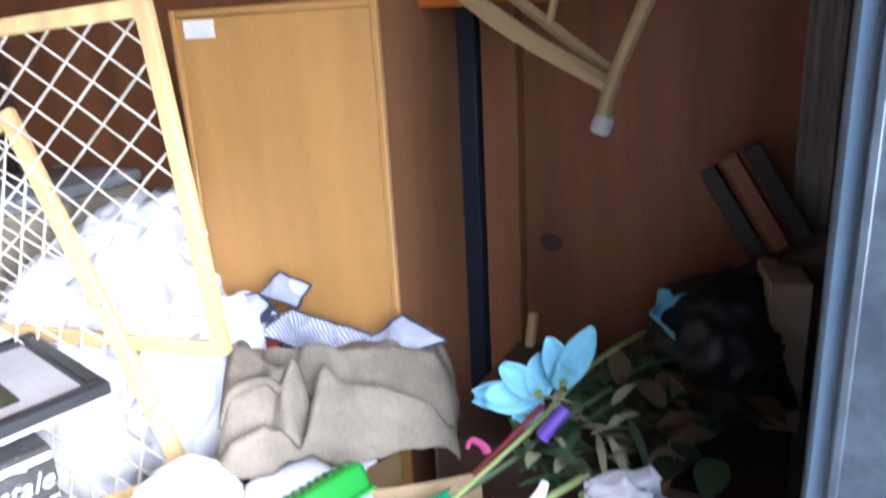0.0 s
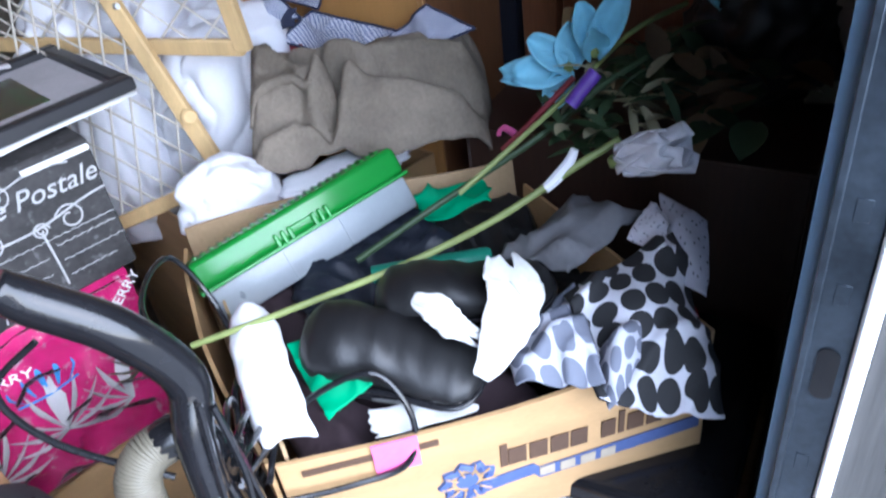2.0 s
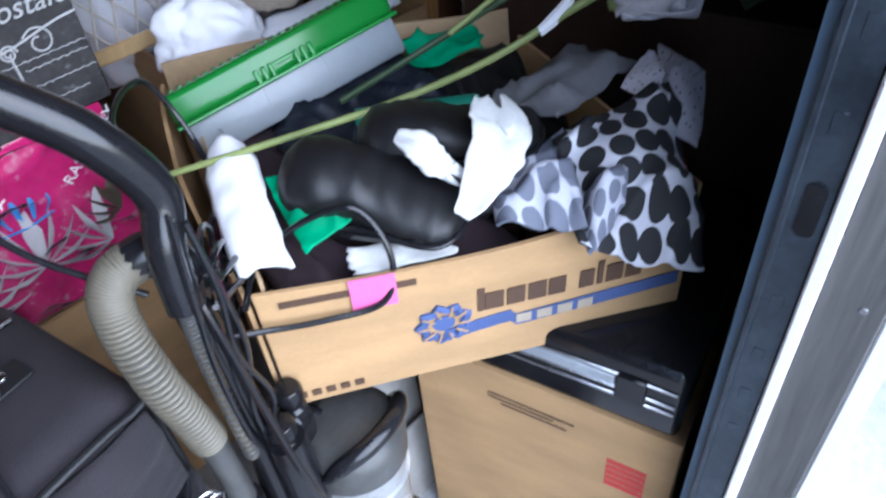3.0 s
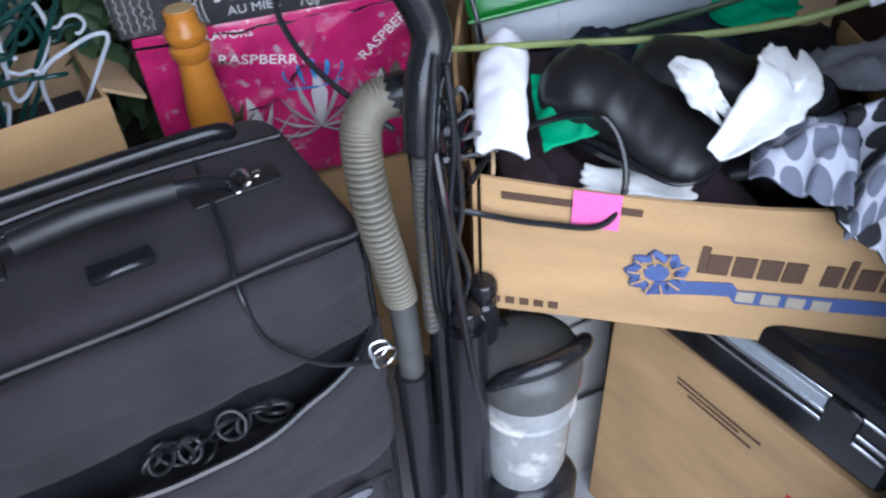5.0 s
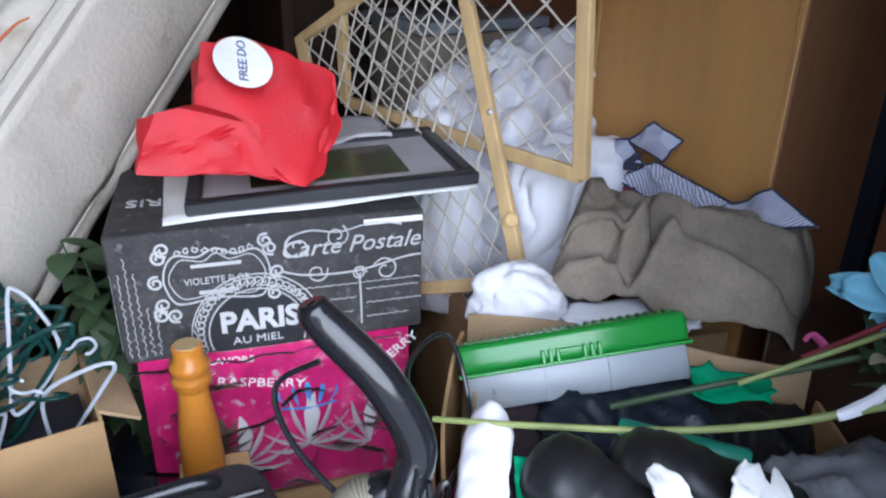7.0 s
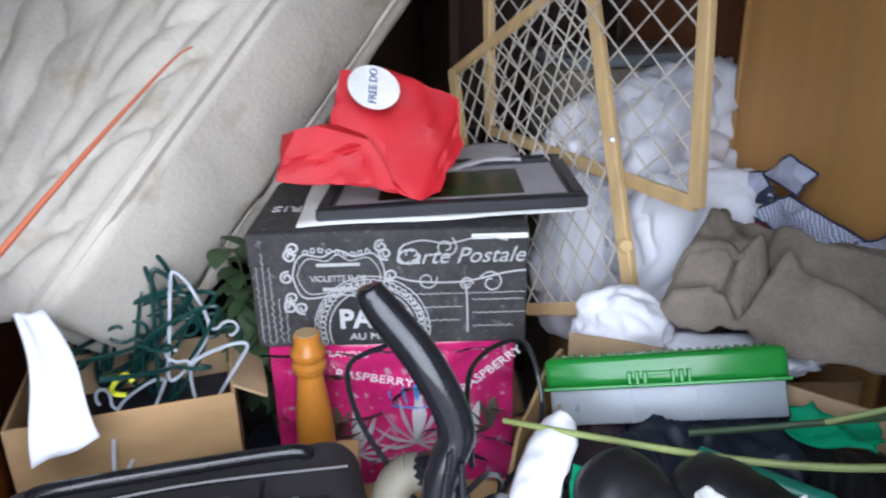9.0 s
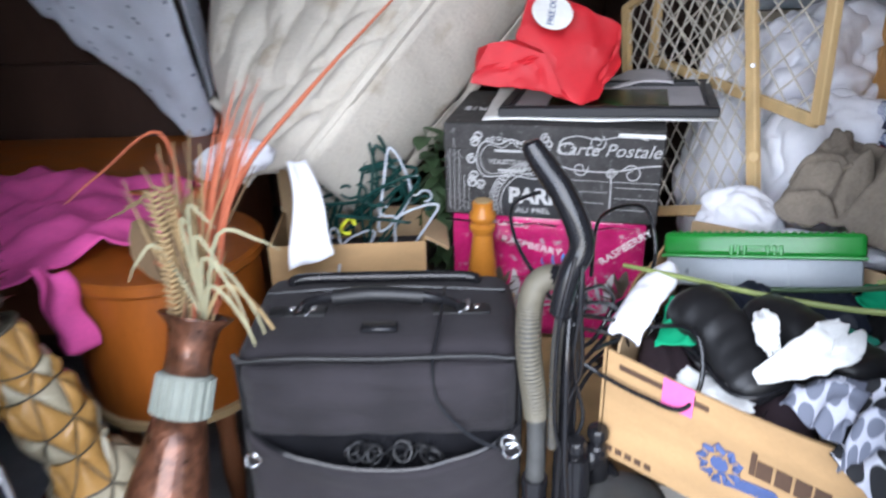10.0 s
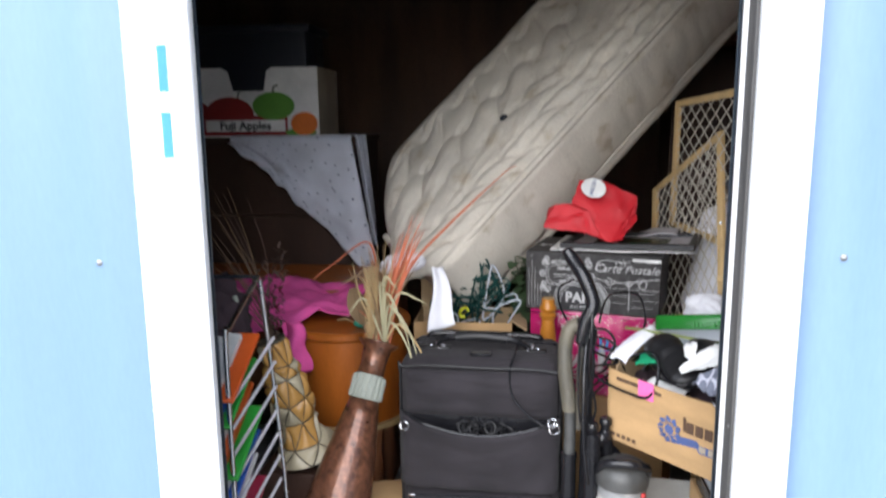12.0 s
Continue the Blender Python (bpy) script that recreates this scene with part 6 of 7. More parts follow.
for k in range(5):
    part("cord", tube([(0.325 + 0.008 * k, 0.52, 0.80), (0.37 + 0.02 * k, 0.56 + 0.01 * k, 0.83 - 0.015 * k), (0.42 + 0.01 * k, 0.60, 0.80 - 0.02 * k), (0.38, 0.58, 0.73 - 0.01 * k), (0.325, 0.53, 0.74)], 0.0034, 7, 7), M["black_plastic"], vc)

# ---- rolling suitcase ----
sc = thing("suitcase", "black nylon rolling suitcase with an open front pocket", "suitcase", at(-0.247, 0.512, 0.0, (1, -0.03)))
SW = 0.46
part("body", box(0, SW, 0.012, 0.29, 0.04, 0.782, 0.045, 5), M["black_fabric"], sc, "scuffed black nylon shell", 60)


def panel(x0, x1, z0, z1, y0, bulge, n=18, seed=0.0):
    def f(a, b):
        e = min(a, 1 - a) * 6
        e2 = min(b, 1 - b) * 6
        return (x0 + (x1 - x0) * a, y0 - bulge * min(1, e) ** 0.5 * min(1, e2) ** 0.5 * (0.75 + 0.25 * math.sin(math.pi * a)) + 0.006 * noise.noise((a * 5, b * 4, seed)) + 0.005 * (1 - abs(noise.noise((a * 3 + b * 2, b * 5, seed + 4)))) ** 5, z0 + (z1 - z0) * b)
    return sheet(lambda a, b: f(a, 1 - b), n, n, 0.008)


part("top_panel", panel(0.02, SW - 0.02, 0.632, 0.752, 0.012, 0.022, 20, 1.0), M["black_fabric"], sc, "", 180)
part("pocket_lining", box(0.03, SW - 0.03, 0.004, 0.014, 0.56, 0.64), M["black_plastic"], sc)


def lip(a, b):
    sag = math.sin(math.pi * a)
    top = 0.632 - 0.042 * sag ** 0.8
    z = 0.42 + (top - 0.42) * b
    e = min(1, min(a, 1 - a) * 7) ** 0.5
    return (0.012 + (SW - 0.024) * a, 0.012 - e * (0.024 + 0.034 * b * sag) + 0.006 * noise.noise((a * 5, b * 3, 7)) + 0.006 * (1 - abs(noise.noise((a * 4 - b * 2, b * 4, 3)))) ** 5, z)


part("open_pocket", sheet(lambda a, b: lip(a, 1 - b), 26, 16, 0.008), M["black_fabric"], sc, "gaping pocket with its zip undone", 180)
part("pocket_zip", tube([Vector(lip(k / 12, 1.0)) + Vector((0, -0.002, 0.002)) for k in range(13)], 0.004, 6, 3), M["black_plastic"], sc, "black zip along the pocket")
part("lower_pocket", panel(0.03, SW - 0.03, 0.10, 0.405, 0.012, 0.034, 20, 3.0), M["black_fabric"], sc, "", 180)
part("lower_zip", tube([(0.045, -0.022, 0.10), (0.04, -0.024, 0.36), (0.075, -0.026, 0.398), (SW - 0.075, -0.026, 0.398), (SW - 0.04, -0.024, 0.36), (SW - 0.045, -0.022, 0.10)], 0.004, 6), M["black_plastic"], sc)
part("piping", tube([(0.012, 0.03, 0.06), (0.008, 0.022, 0.70), (0.03, 0.012, 0.762), (0.23, 0.006, 0.768), (SW - 0.03, 0.012, 0.762), (SW - 0.008, 0.022, 0.70), (SW - 0.012, 0.03, 0.06)], 0.0042, 8), M["rubber"], sc, "black piping")
part("piping", tube([(0.02, 0.20, 0.781), (0.23, 0.21, 0.786), (SW - 0.02, 0.20, 0.781)], 0.004, 8), M["black_plastic"], sc)
for x, z, r in ((0.028, 0.606, 0.012), (0.432, 0.634, 0.012), (0.437, 0.618, 0.014), (0.055, 0.375, 0.006)):
    part("ring", tube([(x + r * math.cos(a), -0.03 - 0.002 * math.sin(a * 2), z + r * math.sin(a)) for a in [k * 0.785 for k in range(9)]], 0.0022, 8), M["chrome"], sc, "chrome pull ring")
hd = part("handle", tube([(0.10, 0.125, 0.79), (0.115, 0.115, 0.812), (0.19, 0.105, 0.828), (0.30, 0.105, 0.822), (0.345, 0.115, 0.806), (0.36, 0.125, 0.788)], [0.007, 0.009, 0.012, 0.012, 0.009, 0.007], 12, 6, None, 0.8), M["black_plastic"], sc, "padded black carry handle")
part("handle_cover", tube([(0.155, 0.107, 0.822), (0.22, 0.103, 0.829), (0.30, 0.104, 0.823)], 0.0135, 12, 6), M["rubber"], hd)
for x in (0.085, 0.36):
    part("handle_plate", box(x - 0.045, x + 0.050, 0.114, 0.146, 0.781, 0.7865, 0.0025, 2), M["rubber"], sc, "black tab riveted to the top")
    part("ring_clip", box(x - 0.004 + 0.02 * (x < 0.2), x + 0.004 + 0.02 * (x < 0.2), 0.108, 0.128, 0.7865, 0.791, 0.0015), M["chrome"], sc, "flat chrome clip")
    for k in (-0.018, 0.018):
        part("rivet", lathe([(0.0062, 0), (0.0055, 0.0025), (0.002, 0.0038)], 14), M["chrome"], sc, "small chrome rivet").location = (x + k + 0.01, 0.135, 0.786)
    part("d_ring", tube([(x, 0.115, 0.787), (x + 0.012, 0.105, 0.80), (x + 0.012, 0.13, 0.80), (x, 0.14, 0.787)], 0.003, 8), M["chrome"], sc)
part("trolley_handle", tube([(0.06, 0.235, 0.780), (0.065, 0.235, 0.790), (0.12, 0.235, 0.794), (0.33, 0.235, 0.794), (0.385, 0.235, 0.790), (0.39, 0.235, 0.780)], 0.010, 12), M["black_plastic"], sc, "folded-down trolley handle")
part("tag_loop", box(0.20, 0.26, 0.055, 0.08, 0.783, 0.793, 0.003), M["black_plastic"], sc)
part("loose_cord", tube([(0.335, 0.16, 0.81), (0.325, 0.05, 0.795), (0.315, 0.0, 0.76), (0.325, -0.02, 0.70), (0.37, -0.03, 0.65), (0.42, -0.03, 0.62)], 0.003, 8, 8), M["black_plastic"], sc)
for x in (0.06, 0.40):
    wl = lathe([(0.028, 0), (0.03, 0.004), (0.03, 0.022), (0.028, 0.026)], 18)
    wl.transform(Matrix.Translation((x - 0.013, 0.26, 0.03)) @ Matrix.Rotation(radians(90), 4, "Y"))
    part("wheel", wl, M["grey_tube"], sc)
bdg = disc(0.017, 0.004, 28, 1.0)
bdg.transform(Matrix.Translation((0.372, -0.026, 0.385)) @ Matrix.Rotation(radians(90), 4, "X") @ Matrix.Diagonal((1.25, 0.62, 1, 1)))
part("badge", bdg, M["chrome"], sc, "small oval silver badge")
part("zip_pull", box(0.035, 0.055, -0.036, -0.030, 0.398, 0.406, 0.002), M["chrome"], sc, "metal zip pull")
part("foot", box(0.04, 0.42, 0.02, 0.06, 0, 0.04, 0.008), M["black_plastic"], sc)
rj = random.Random(3)
for k in range(12):
    cx, cz = 0.24 + rj.uniform(-0.06, 0.10), 0.592 + rj.uniform(-0.01, 0.02)
    rr_ = rj.uniform(0.008, 0.018)
    jw = tube([(cx + rr_ * math.cos(a), -0.012 + 0.008 * math.sin(a + k), cz + rr_ * math.sin(a)) for a in [i * 0.9 for i in range(8)]], 0.0025, 6, 4)
    part("cable_loop", jw, M["rubber"], sc, "tangled cable in the pocket")

# ---- copper vase with dried grasses, standing on the fruit box ----
ob_ = carton("produce_box", "pale cardboard produce box printed with orange fruit", at(OBX, OBY, 0.0, OBD), 0.34, 0.34, 0.325, M["carton"])
part("lid", box(-0.004, 0.344, -0.004, 0.344, 0.325, 0.331, 0.002), M["carton"], ob_, "pale lid with oval vent holes")
part("print", box(0.344, 0.3455, 0.0, 0.34, 0.12, 0.31), M["orange_print"], ob_, "orange printed side")
part("print", box(-0.0055, -0.004, 0.0, 0.34, 0.12, 0.31), M["orange_print"], ob_)
for x0, x1 in ((0.318, 0.344), (-0.004, 0.016)):
    part("print", box(x0, x1, 0.0, 0.34, 0.3311, 0.3316), M["orange_print"], ob_)
for x, y in ((0.27, 0.20), (0.29, 0.08), (0.06, 0.28)):
    e = disc(0.008, 0.0008, 16, 1.6)
    part("vent_hole", e, M["ink_brown"], ob_).location = (x, y, 0.3312)
vA, vB = Vector((-0.412, 0.385, 0.331)), Vector((-0.313, 0.605, 0.803))
vm = Matrix.Translation(vA) @ Vector((0, 0, 1)).rotation_difference(vB - vA).to_matrix().to_4x4()
H = (vB - vA).length
va = thing("tall_vase", "tall hammered copper-brown vase tilted against the suitcase", "vase", vm)
part("body", lathe([(0.070, 0.004), (0.094, 0.012), (0.092, 0.06), (0.082, 0.14), (0.066, 0.23), (0.050, 0.32), (0.042, H - 0.165)], 36, None, 0.05), M["copper"], va, "pitted copper-brown body", 180)
bd = part("band", lathe([(0.042, H - 0.165), (0.045, H - 0.16), (0.043, H - 0.098), (0.040, H - 0.095)], 30), M["verdigris"], va, "fluted verdigris band", 180)
for k in range(18):
    a = 2 * math.pi * k / 18
    part("flute", tube([(0.0455 * math.cos(a), 0.0455 * math.sin(a), H - 0.162), (0.0445 * math.cos(a), 0.0445 * math.sin(a), H - 0.100)], 0.0042, 6), M["verdigris"], bd)
part("neck", lathe([(0.038, H - 0.096), (0.036, H - 0.06), (0.042, H - 0.02), (0.058, H - 0.004), (0.060, H), (0.052, H - 0.002), (0.034, H - 0.03)], 32), M["copper"], va, "flared brown lip", 180)


def blade(bm, base, pts, wd):
    """A strap leaf along a path, folded along its middle."""
    p = smooth_path([Vector(base)] + [Vector(q) for q in pts], 5)
    rows = []
    for i, c in enumerate(p):
        d = (p[min(i + 1, len(p) - 1)] - p[max(i - 1, 0)]).normalized()
        s = d.cross(Vector((0.2, -1, 0.2))).normalized()
        n_ = s.cross(d)
        t = i / (len(p) - 1)
        hw_ = wd * (0.35 + 0.65 * math.sin(math.pi * min(1, t * 1.1 + 0.05))) * (1 - t) ** 0.4 + 0.0004
        rows.append((bm.verts.new(c - s * hw_ + n_ * hw_ * 0.4), bm.verts.new(c), bm.verts.new(c + s * hw_ + n_ * hw_ * 0.4)))
    for a, b in zip(rows, rows[1:]):
        bm.faces.new((a[0], a[1], b[1], b[0]))
        bm.faces.new((a[1], a[2], b[2], b[1]))
    return bm


gr = thing("dried_grasses", "bunch of dried straw and red-dyed reeds in the copper vase", "dried grass")
rg_ = random.Random(11)
root = vB - (vB - vA).normalized() * 0.10
for k in range(64):
    tip = vB + Vector((rg_.gauss(-0.005, 0.035), rg_.uniform(-0.02, 0.08), rg_.uniform(0.08, 0.29)))
    mid = vB + (tip - vB) * 0.45 + Vector((rg_.uniform(-0.015, 0.015), 0, 0.01))
    lipp = vB + Vector((rg_.uniform(-0.03, 0.03), rg_.uniform(-0.02, 0.03), 0))
    part("straw", tube([root, lipp, mid, tip], [0.0018, 0.0026, 0.0024, 0.0008], 5, 4), M["red_reed"] if k % 7 == 3 else (M["leaf_dry"] if k % 3 == 0 else M["straw"]), gr)
for k in range(20):
    lipp = vB + Vector((rg_.uniform(-0.005, 0.035), rg_.uniform(-0.01, 0.03), 0))
    tip = vB + Vector((rg_.uniform(0.03, 0.13), rg_.uniform(0.04, 0.16), rg_.uniform(0.20, 0.36)))
    bm = blade(bmesh.new(), lipp, [lipp + (tip - lipp) * 0.5 + Vector((-0.012, 0, 0.01)), tip], rg_.uniform(0.003, 0.006))
    part("red_blade", bm, M["red_reed"], gr, "", 180)
part("long_reed", tube([vB, vB + Vector((0.08, 0.05, 0.20)), (-0.13, 0.75, 1.12), (0.03, 0.90, 1.265), (0.07, 0.93, 1.29)], [0.003, 0.0042, 0.004, 0.0018, 0.001], 6), M["red_reed"], gr, "long red-dyed reed")
part("long_reed", tube([vB, vB + Vector((-0.01, 0.06, 0.12)), (-0.36, 0.72, 1.075), (-0.47, 0.72, 1.01), (-0.53, 0.70, 0.965)], [0.002, 0.003, 0.003, 0.002, 0.001], 6), M["red_reed"], gr)
for k, (dx, dy, dz, droop, mt) in enumerate(((0.10, -0.03, 0.10, 0.24, "leaf_pale"), (0.13, -0.02, 0.06, 0.30, "straw"), (0.08, -0.06, 0.12, 0.14, "leaf_pale"), (0.06, -0.05, 0.15, 0.10, "leaf_pale"), (-0.06, -0.03, 0.13, 0.05, "leaf_pale"), (0.11, 0.0, 0.14, 0.03, "leaf_pale"), (0.09, -0.05, 0.07, 0.20, "leaf_pale"), (-0.09, 0.02, 0.18, 0.02, "leaf_dry"), (-0.05, -0.02, 0.2, 0.0, "leaf_dry"), (0.05, -0.04, 0.19, 0.02, "leaf_pale"), (0.03, -0.05, 0.17, -0.03, "leaf_pale"))):
    bm = blade(bmesh.new(), vB + Vector((0.02, -0.02, 0)), [vB + Vector((dx * 0.5, dy * 0.7, dz)), vB + Vector((dx * 1.05, dy, dz - droop * 0.35)), vB + Vector((dx * 1.35, dy * 1.2, dz - droop))], 0.0034)
    part("strap_leaf", bm, M[mt], gr, "", 180)
for cx in (-0.325, -0.335):
    bm = bmesh.new()
    for k in range(22):
        t = k / 21
        c = Vector((cx + 0.004 * math.sin(t * 3), 0.60 - 0.02 * (cx < -0.33), 0.82 + 0.20 * t))
        for s in (-1, 1):
            tube([c, c + Vector((s * 0.013, -0.006, 0.009))], [0.0035, 0.001], 5, 1, bm)
    part("seed_head", bm, M["straw"], gr, "banded straw seed head")
gl = thing("broad_leaf", "olive-brown broad dried leaf beside the vase", "leaf", at(-0.40, 0.66, 0.93))
bm = bmesh.new()
leaf_mesh(bm, (0, 0, 0.02), (0.3, -0.2, -0.9), (0, -1, 0.2), 0.12, 0.06, 0.1)
part("blade", bm, M["leaf_dry"], gl, "", 180)
part("stalk", tube([(0, 0, 0.02), (0.03, -0.02, -0.08), (0.08, -0.05, -0.14)], 0.0015, 5), M["leaf_dry"], gl)

single("white_pillowcase", lump(0.075, 0.05, 0.038, 0.12, 2.2, 4, 17.0, crease=0.12), M["white_cloth"], "folded white cloth caught among the reeds", "cloth", at(-0.285, 0.86, 0.985, (1, 0.1), 0, -8), smooth=180)
single("white_towel", sheet(lambda a, b: (-0.200 + 0.034 * a * (1 - b) + 0.090 * a * b + 0.008 * math.sin(b * 5), 0.90 - 0.05 * b + 0.006 * math.sin(a * 7), 0.965 - 0.205 * b + 0.03 * a * b), 14, 20, 0.006), M["white_cloth"], "white cloth strip hanging over the hanger box", "cloth", smooth=180)

# ---- shell-mosaic vase with dark stems ----
sA, sB = Vector((-0.535, 0.60, 0.455)), Vector((-0.618, 0.56, 0.815))
sm_ = Matrix.Translation(sA) @ Vector((0, 0, 1)).rotation_difference(sB - sA).to_matrix().to_4x4()
H2 = (sB - sA).length
sv = thing("mosaic_vase", "tilted gold and pale shell-mosaic vase with dark seams", "vase", sm_)


def sv_r(t):
    return 0.098 - 0.055 * min(1, t / 0.25) + 0.016 * math.sin(math.pi * max(0, (t - 0.2) / 0.6)) if t < 0.8 else 0.043 - 0.006 * (t - 0.8) / 0.2


rows_, segs_ = 6, 6
rt_ = random.Random(8)
grid_ = [[((i + (rt_.uniform(-0.28, 0.28) if 0 < i < rows_ else 0)) / rows_, 2 * math.pi * (j + 0.5 * (i % 2) + rt_.uniform(-0.22, 0.22)) / segs_) for j in range(segs_)] for i in range(rows_ + 1)]
for i in range(rows_):
    for j in range(segs_):
        def cn(di, dj):
            t, a = grid_[i + di][(j + dj) % segs_]
            return (t, a + 2 * math.pi * ((j + dj) // segs_))
        up = i % 2
        tris = ((cn(0, 0), cn(0, 1), cn(1, up)), (cn(1, up), cn(0, 1), cn(1, up + 1))) if not up else ((cn(0, 0), cn(0, 1), cn(1, 1)), (cn(0, 0), cn(1, 1), cn(1, 0)))
        for tr in tris:
            ct_ = sum(q[0] for q in tr) / 3, sum(q[1] for q in tr) / 3

            def tile(p, q):
                e0 = (tr[0][0] + (tr[1][0] - tr[0][0]) * p, tr[0][1] + (tr[1][1] - tr[0][1]) * p)
                t, a = e0[0] + (tr[2][0] - e0[0]) * q, e0[1] + (tr[2][1] - e0[1]) * q
                t, a = ct_[0] + (t - ct_[0]) * 0.90, ct_[1] + (a - ct_[1]) * 0.90
                r = sv_r(t) + 0.010 * (1 - q) * q * math.sin(math.pi * p) * 4
                return (r * math.cos(a), r * math.sin(a), t * H2)
            part("shell_tile", sheet(tile, 4, 4, 0.004), M["pale_shell"] if i < 1 or rt_.random() < 0.25 else M["gold_shell"], sv, "", 60)
part("seam_core", lathe([(sv_r(k / 12) - 0.003, k / 12 * H2) for k in range(13)], 24), M["lead"], sv, "dark seam lattice", 180)
part("lip", tube([(0.038 * math.cos(a), 0.038 * math.sin(a), H2) for a in [k * 0.6283 for k in range(11)]], 0.004, 8), M["lead"], sv)
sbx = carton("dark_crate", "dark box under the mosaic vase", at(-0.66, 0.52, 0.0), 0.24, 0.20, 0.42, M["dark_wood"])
part("lid", box(0, 0.24, 0, 0.20, 0.42, 0.425), M["dark_wood"], sbx)
ds = thing("dried_flowers", "dark dried flower stems in the mosaic vase", "dried flowers")
rs_ = random.Random(23)
for k in range(22):
    tip = Vector((-0.66 - rs_.uniform(0.0, 0.28), 0.58 + rs_.uniform(-0.04, 0.06), rs_.uniform(1.02, 1.30)))
    md = sB + (tip - sB) * 0.5 + Vector((rs_.uniform(0.0, 0.03), 0, 0.02))
    part("stem", tube([sB - Vector((0, 0, 0.05)), sB + Vector((rs_.uniform(-0.015, 0.015), 0, 0.02)), md, tip], [0.0016, 0.0016, 0.0013, 0.0006], 5, 5), M["dark_reed"] if k % 3 else M["leaf_dry"], ds)
for k in range(11):
    c0 = sB + Vector((rs_.uniform(-0.03, 0.05), rs_.uniform(-0.04, 0.02), rs_.uniform(0.02, 0.2)))
    bm = bmesh.new()
    for i in range(16):
        leaf_mesh(bm, c0 + Vector((rs_.uniform(-0.012, 0.012), rs_.uniform(-0.012, 0.012), i * 0.006)), (rs_.uniform(-1, 1), rs_.uniform(-1, 1), rs_.uniform(-0.2, 1)), (0, 0, 1), 0.022, 0.008)
    part("flower_head", bm, M["dark_reed"] if k % 4 else M["maroon"], ds, "", 180)

# ---- round end table, desk and pink cloth ----
et = thing("end_table", "round honey-stained wooden end table with a rim", "table", at(-0.50, 0.99, 0.0))
part("drum", lathe([(0.195, 0.45), (0.20, 0.46), (0.20, 0.735), (0.19, 0.74)], 40), M["orange_wood"], et)
part("top", lathe([(0.205, 0.74), (0.212, 0.746), (0.212, 0.762), (0.205, 0.768)], 40), M["orange_wood"], et, "rounded table top")
part("shelf", lathe([(0.19, 0.425), (0.205, 0.43), (0.205, 0.447), (0.19, 0.45)], 36), M["straw"], et)
for k in range(4):
    a = 0.785 + 1.571 * k
    part("leg", lathe([(0.018, 0), (0.022, 0.05), (0.016, 0.15), (0.024, 0.25), (0.02, 0.35), (0.026, 0.425)], 14), M["red_wood"], et).location = (0.15 * math.cos(a), 0.15 * math.sin(a), 0)
dkk = thing("desk", "brown wooden desk behind the end table", "desk", at(-1.60, 1.22, 0))
part("top", box(0, 1.20, 0, 0.50, 0.775, 0.80, 0.004), M["orange_wood"], dkk)
part("side_panel", box(0.02, 0.05, 0.02, 0.48, 0, 0.775), M["red_wood"], dkk)
part("side_panel", box(1.15, 1.18, 0.02, 0.48, 0, 0.775), M["red_wood"], dkk)
part("front_panel", box(0.05, 1.15, 0.03, 0.05, 0.40, 0.775), M["red_wood"], dkk)


def pinkf(a, b):
    x = -1.18 + 0.70 * a
    y = 1.30 - (0.58 - 0.16 * a * a) * b * (1.0 - 0.1 * math.sin(a * 9))
    z = 0.812 + 0.03 * noise.fractal(Vector((x * 5, y * 6, 2)), 0.8, 2, 3) + 0.022 * (1 - abs(noise.noise((x * 9, y * 7, 6)))) ** 4 - 0.02 * a
    if y < 0.98:
        z -= 0.15 * (0.98 - y)
    return (x + 0.02 * noise.noise((b * 6, 0, 1)), y, max(z, 0.772) + 0.004)


pk = thing("pink_cloth", "bright magenta towel thrown over desk and table", "cloth")
part("spread", sheet(pinkf, 46, 36, 0.005), M["magenta"], pk, "", 180)
part("hanging_fold", sheet(lambda a, b: (-0.685 + 0.075 * a + 0.035 * b + 0.008 * math.sin(b * 9), 0.80 - 0.03 * b + 0.018 * math.sin(a * 6 + b * 2), 0.80 - 0.155 * b), 14, 18, 0.008), M["magenta"], pk, "", 180)
gb = thing("green_bauble", "small glossy green ornament on a wire by the vase", "ornament", at(-0.425, 0.84, 0.79))
part("body", lump(0.022, 0.012, 0.014, 0.25, 2.5, 3, 3.0), M["teal_can"], gb)
part("wire", tube([(-0.02, 0, 0.003), (-0.05, 0.005, 0.012), (-0.075, 0.0, 0.008)], 0.0025, 6), M["straw"], gb)

# ---- chrome rack with folders at the doorway ----
rk = thing("wire_rack", "chrome wire tier rack holding coloured plastic folders", "rack", at(0, 0, 0))
RX = -0.572
part("rod", tube([(RX - 0.02, 0.18, 0.02), (RX - 0.016, 0.18, 0.50), (RX - 0.015, 0.182, 0.92), (RX - 0.013, 0.20, 0.955), (RX - 0.004, 0.30, 1.01), (RX, 0.368, 1.045)], 0.0065, 10), M["chrome"], rk)
part("rod", tube([(RX + 0.045, 0.39, 0.02), (RX + 0.04, 0.378, 0.50), (RX + 0.004, 0.37, 1.035)], 0.0055, 10), M["chrome"], rk)
part("rod", tube([(RX - 0.26, 0.18, 0.02), (RX - 0.26, 0.18, 0.92), (RX - 0.26, 0.30, 1.0), (RX - 0.26, 0.368, 1.04)], 0.0065, 10), M["chrome"], rk)
part("crossbar", tube([(RX - 0.26, 0.368, 1.04), (RX, 0.368, 1.045)], 0.005, 8), M["chrome"], rk)
cols = ("folder_green", "folder_orange", "folder_violet", "folder_blue", "leaf", "folder_red", "paper", "folder_blue", "folder_green", "folder_orange")
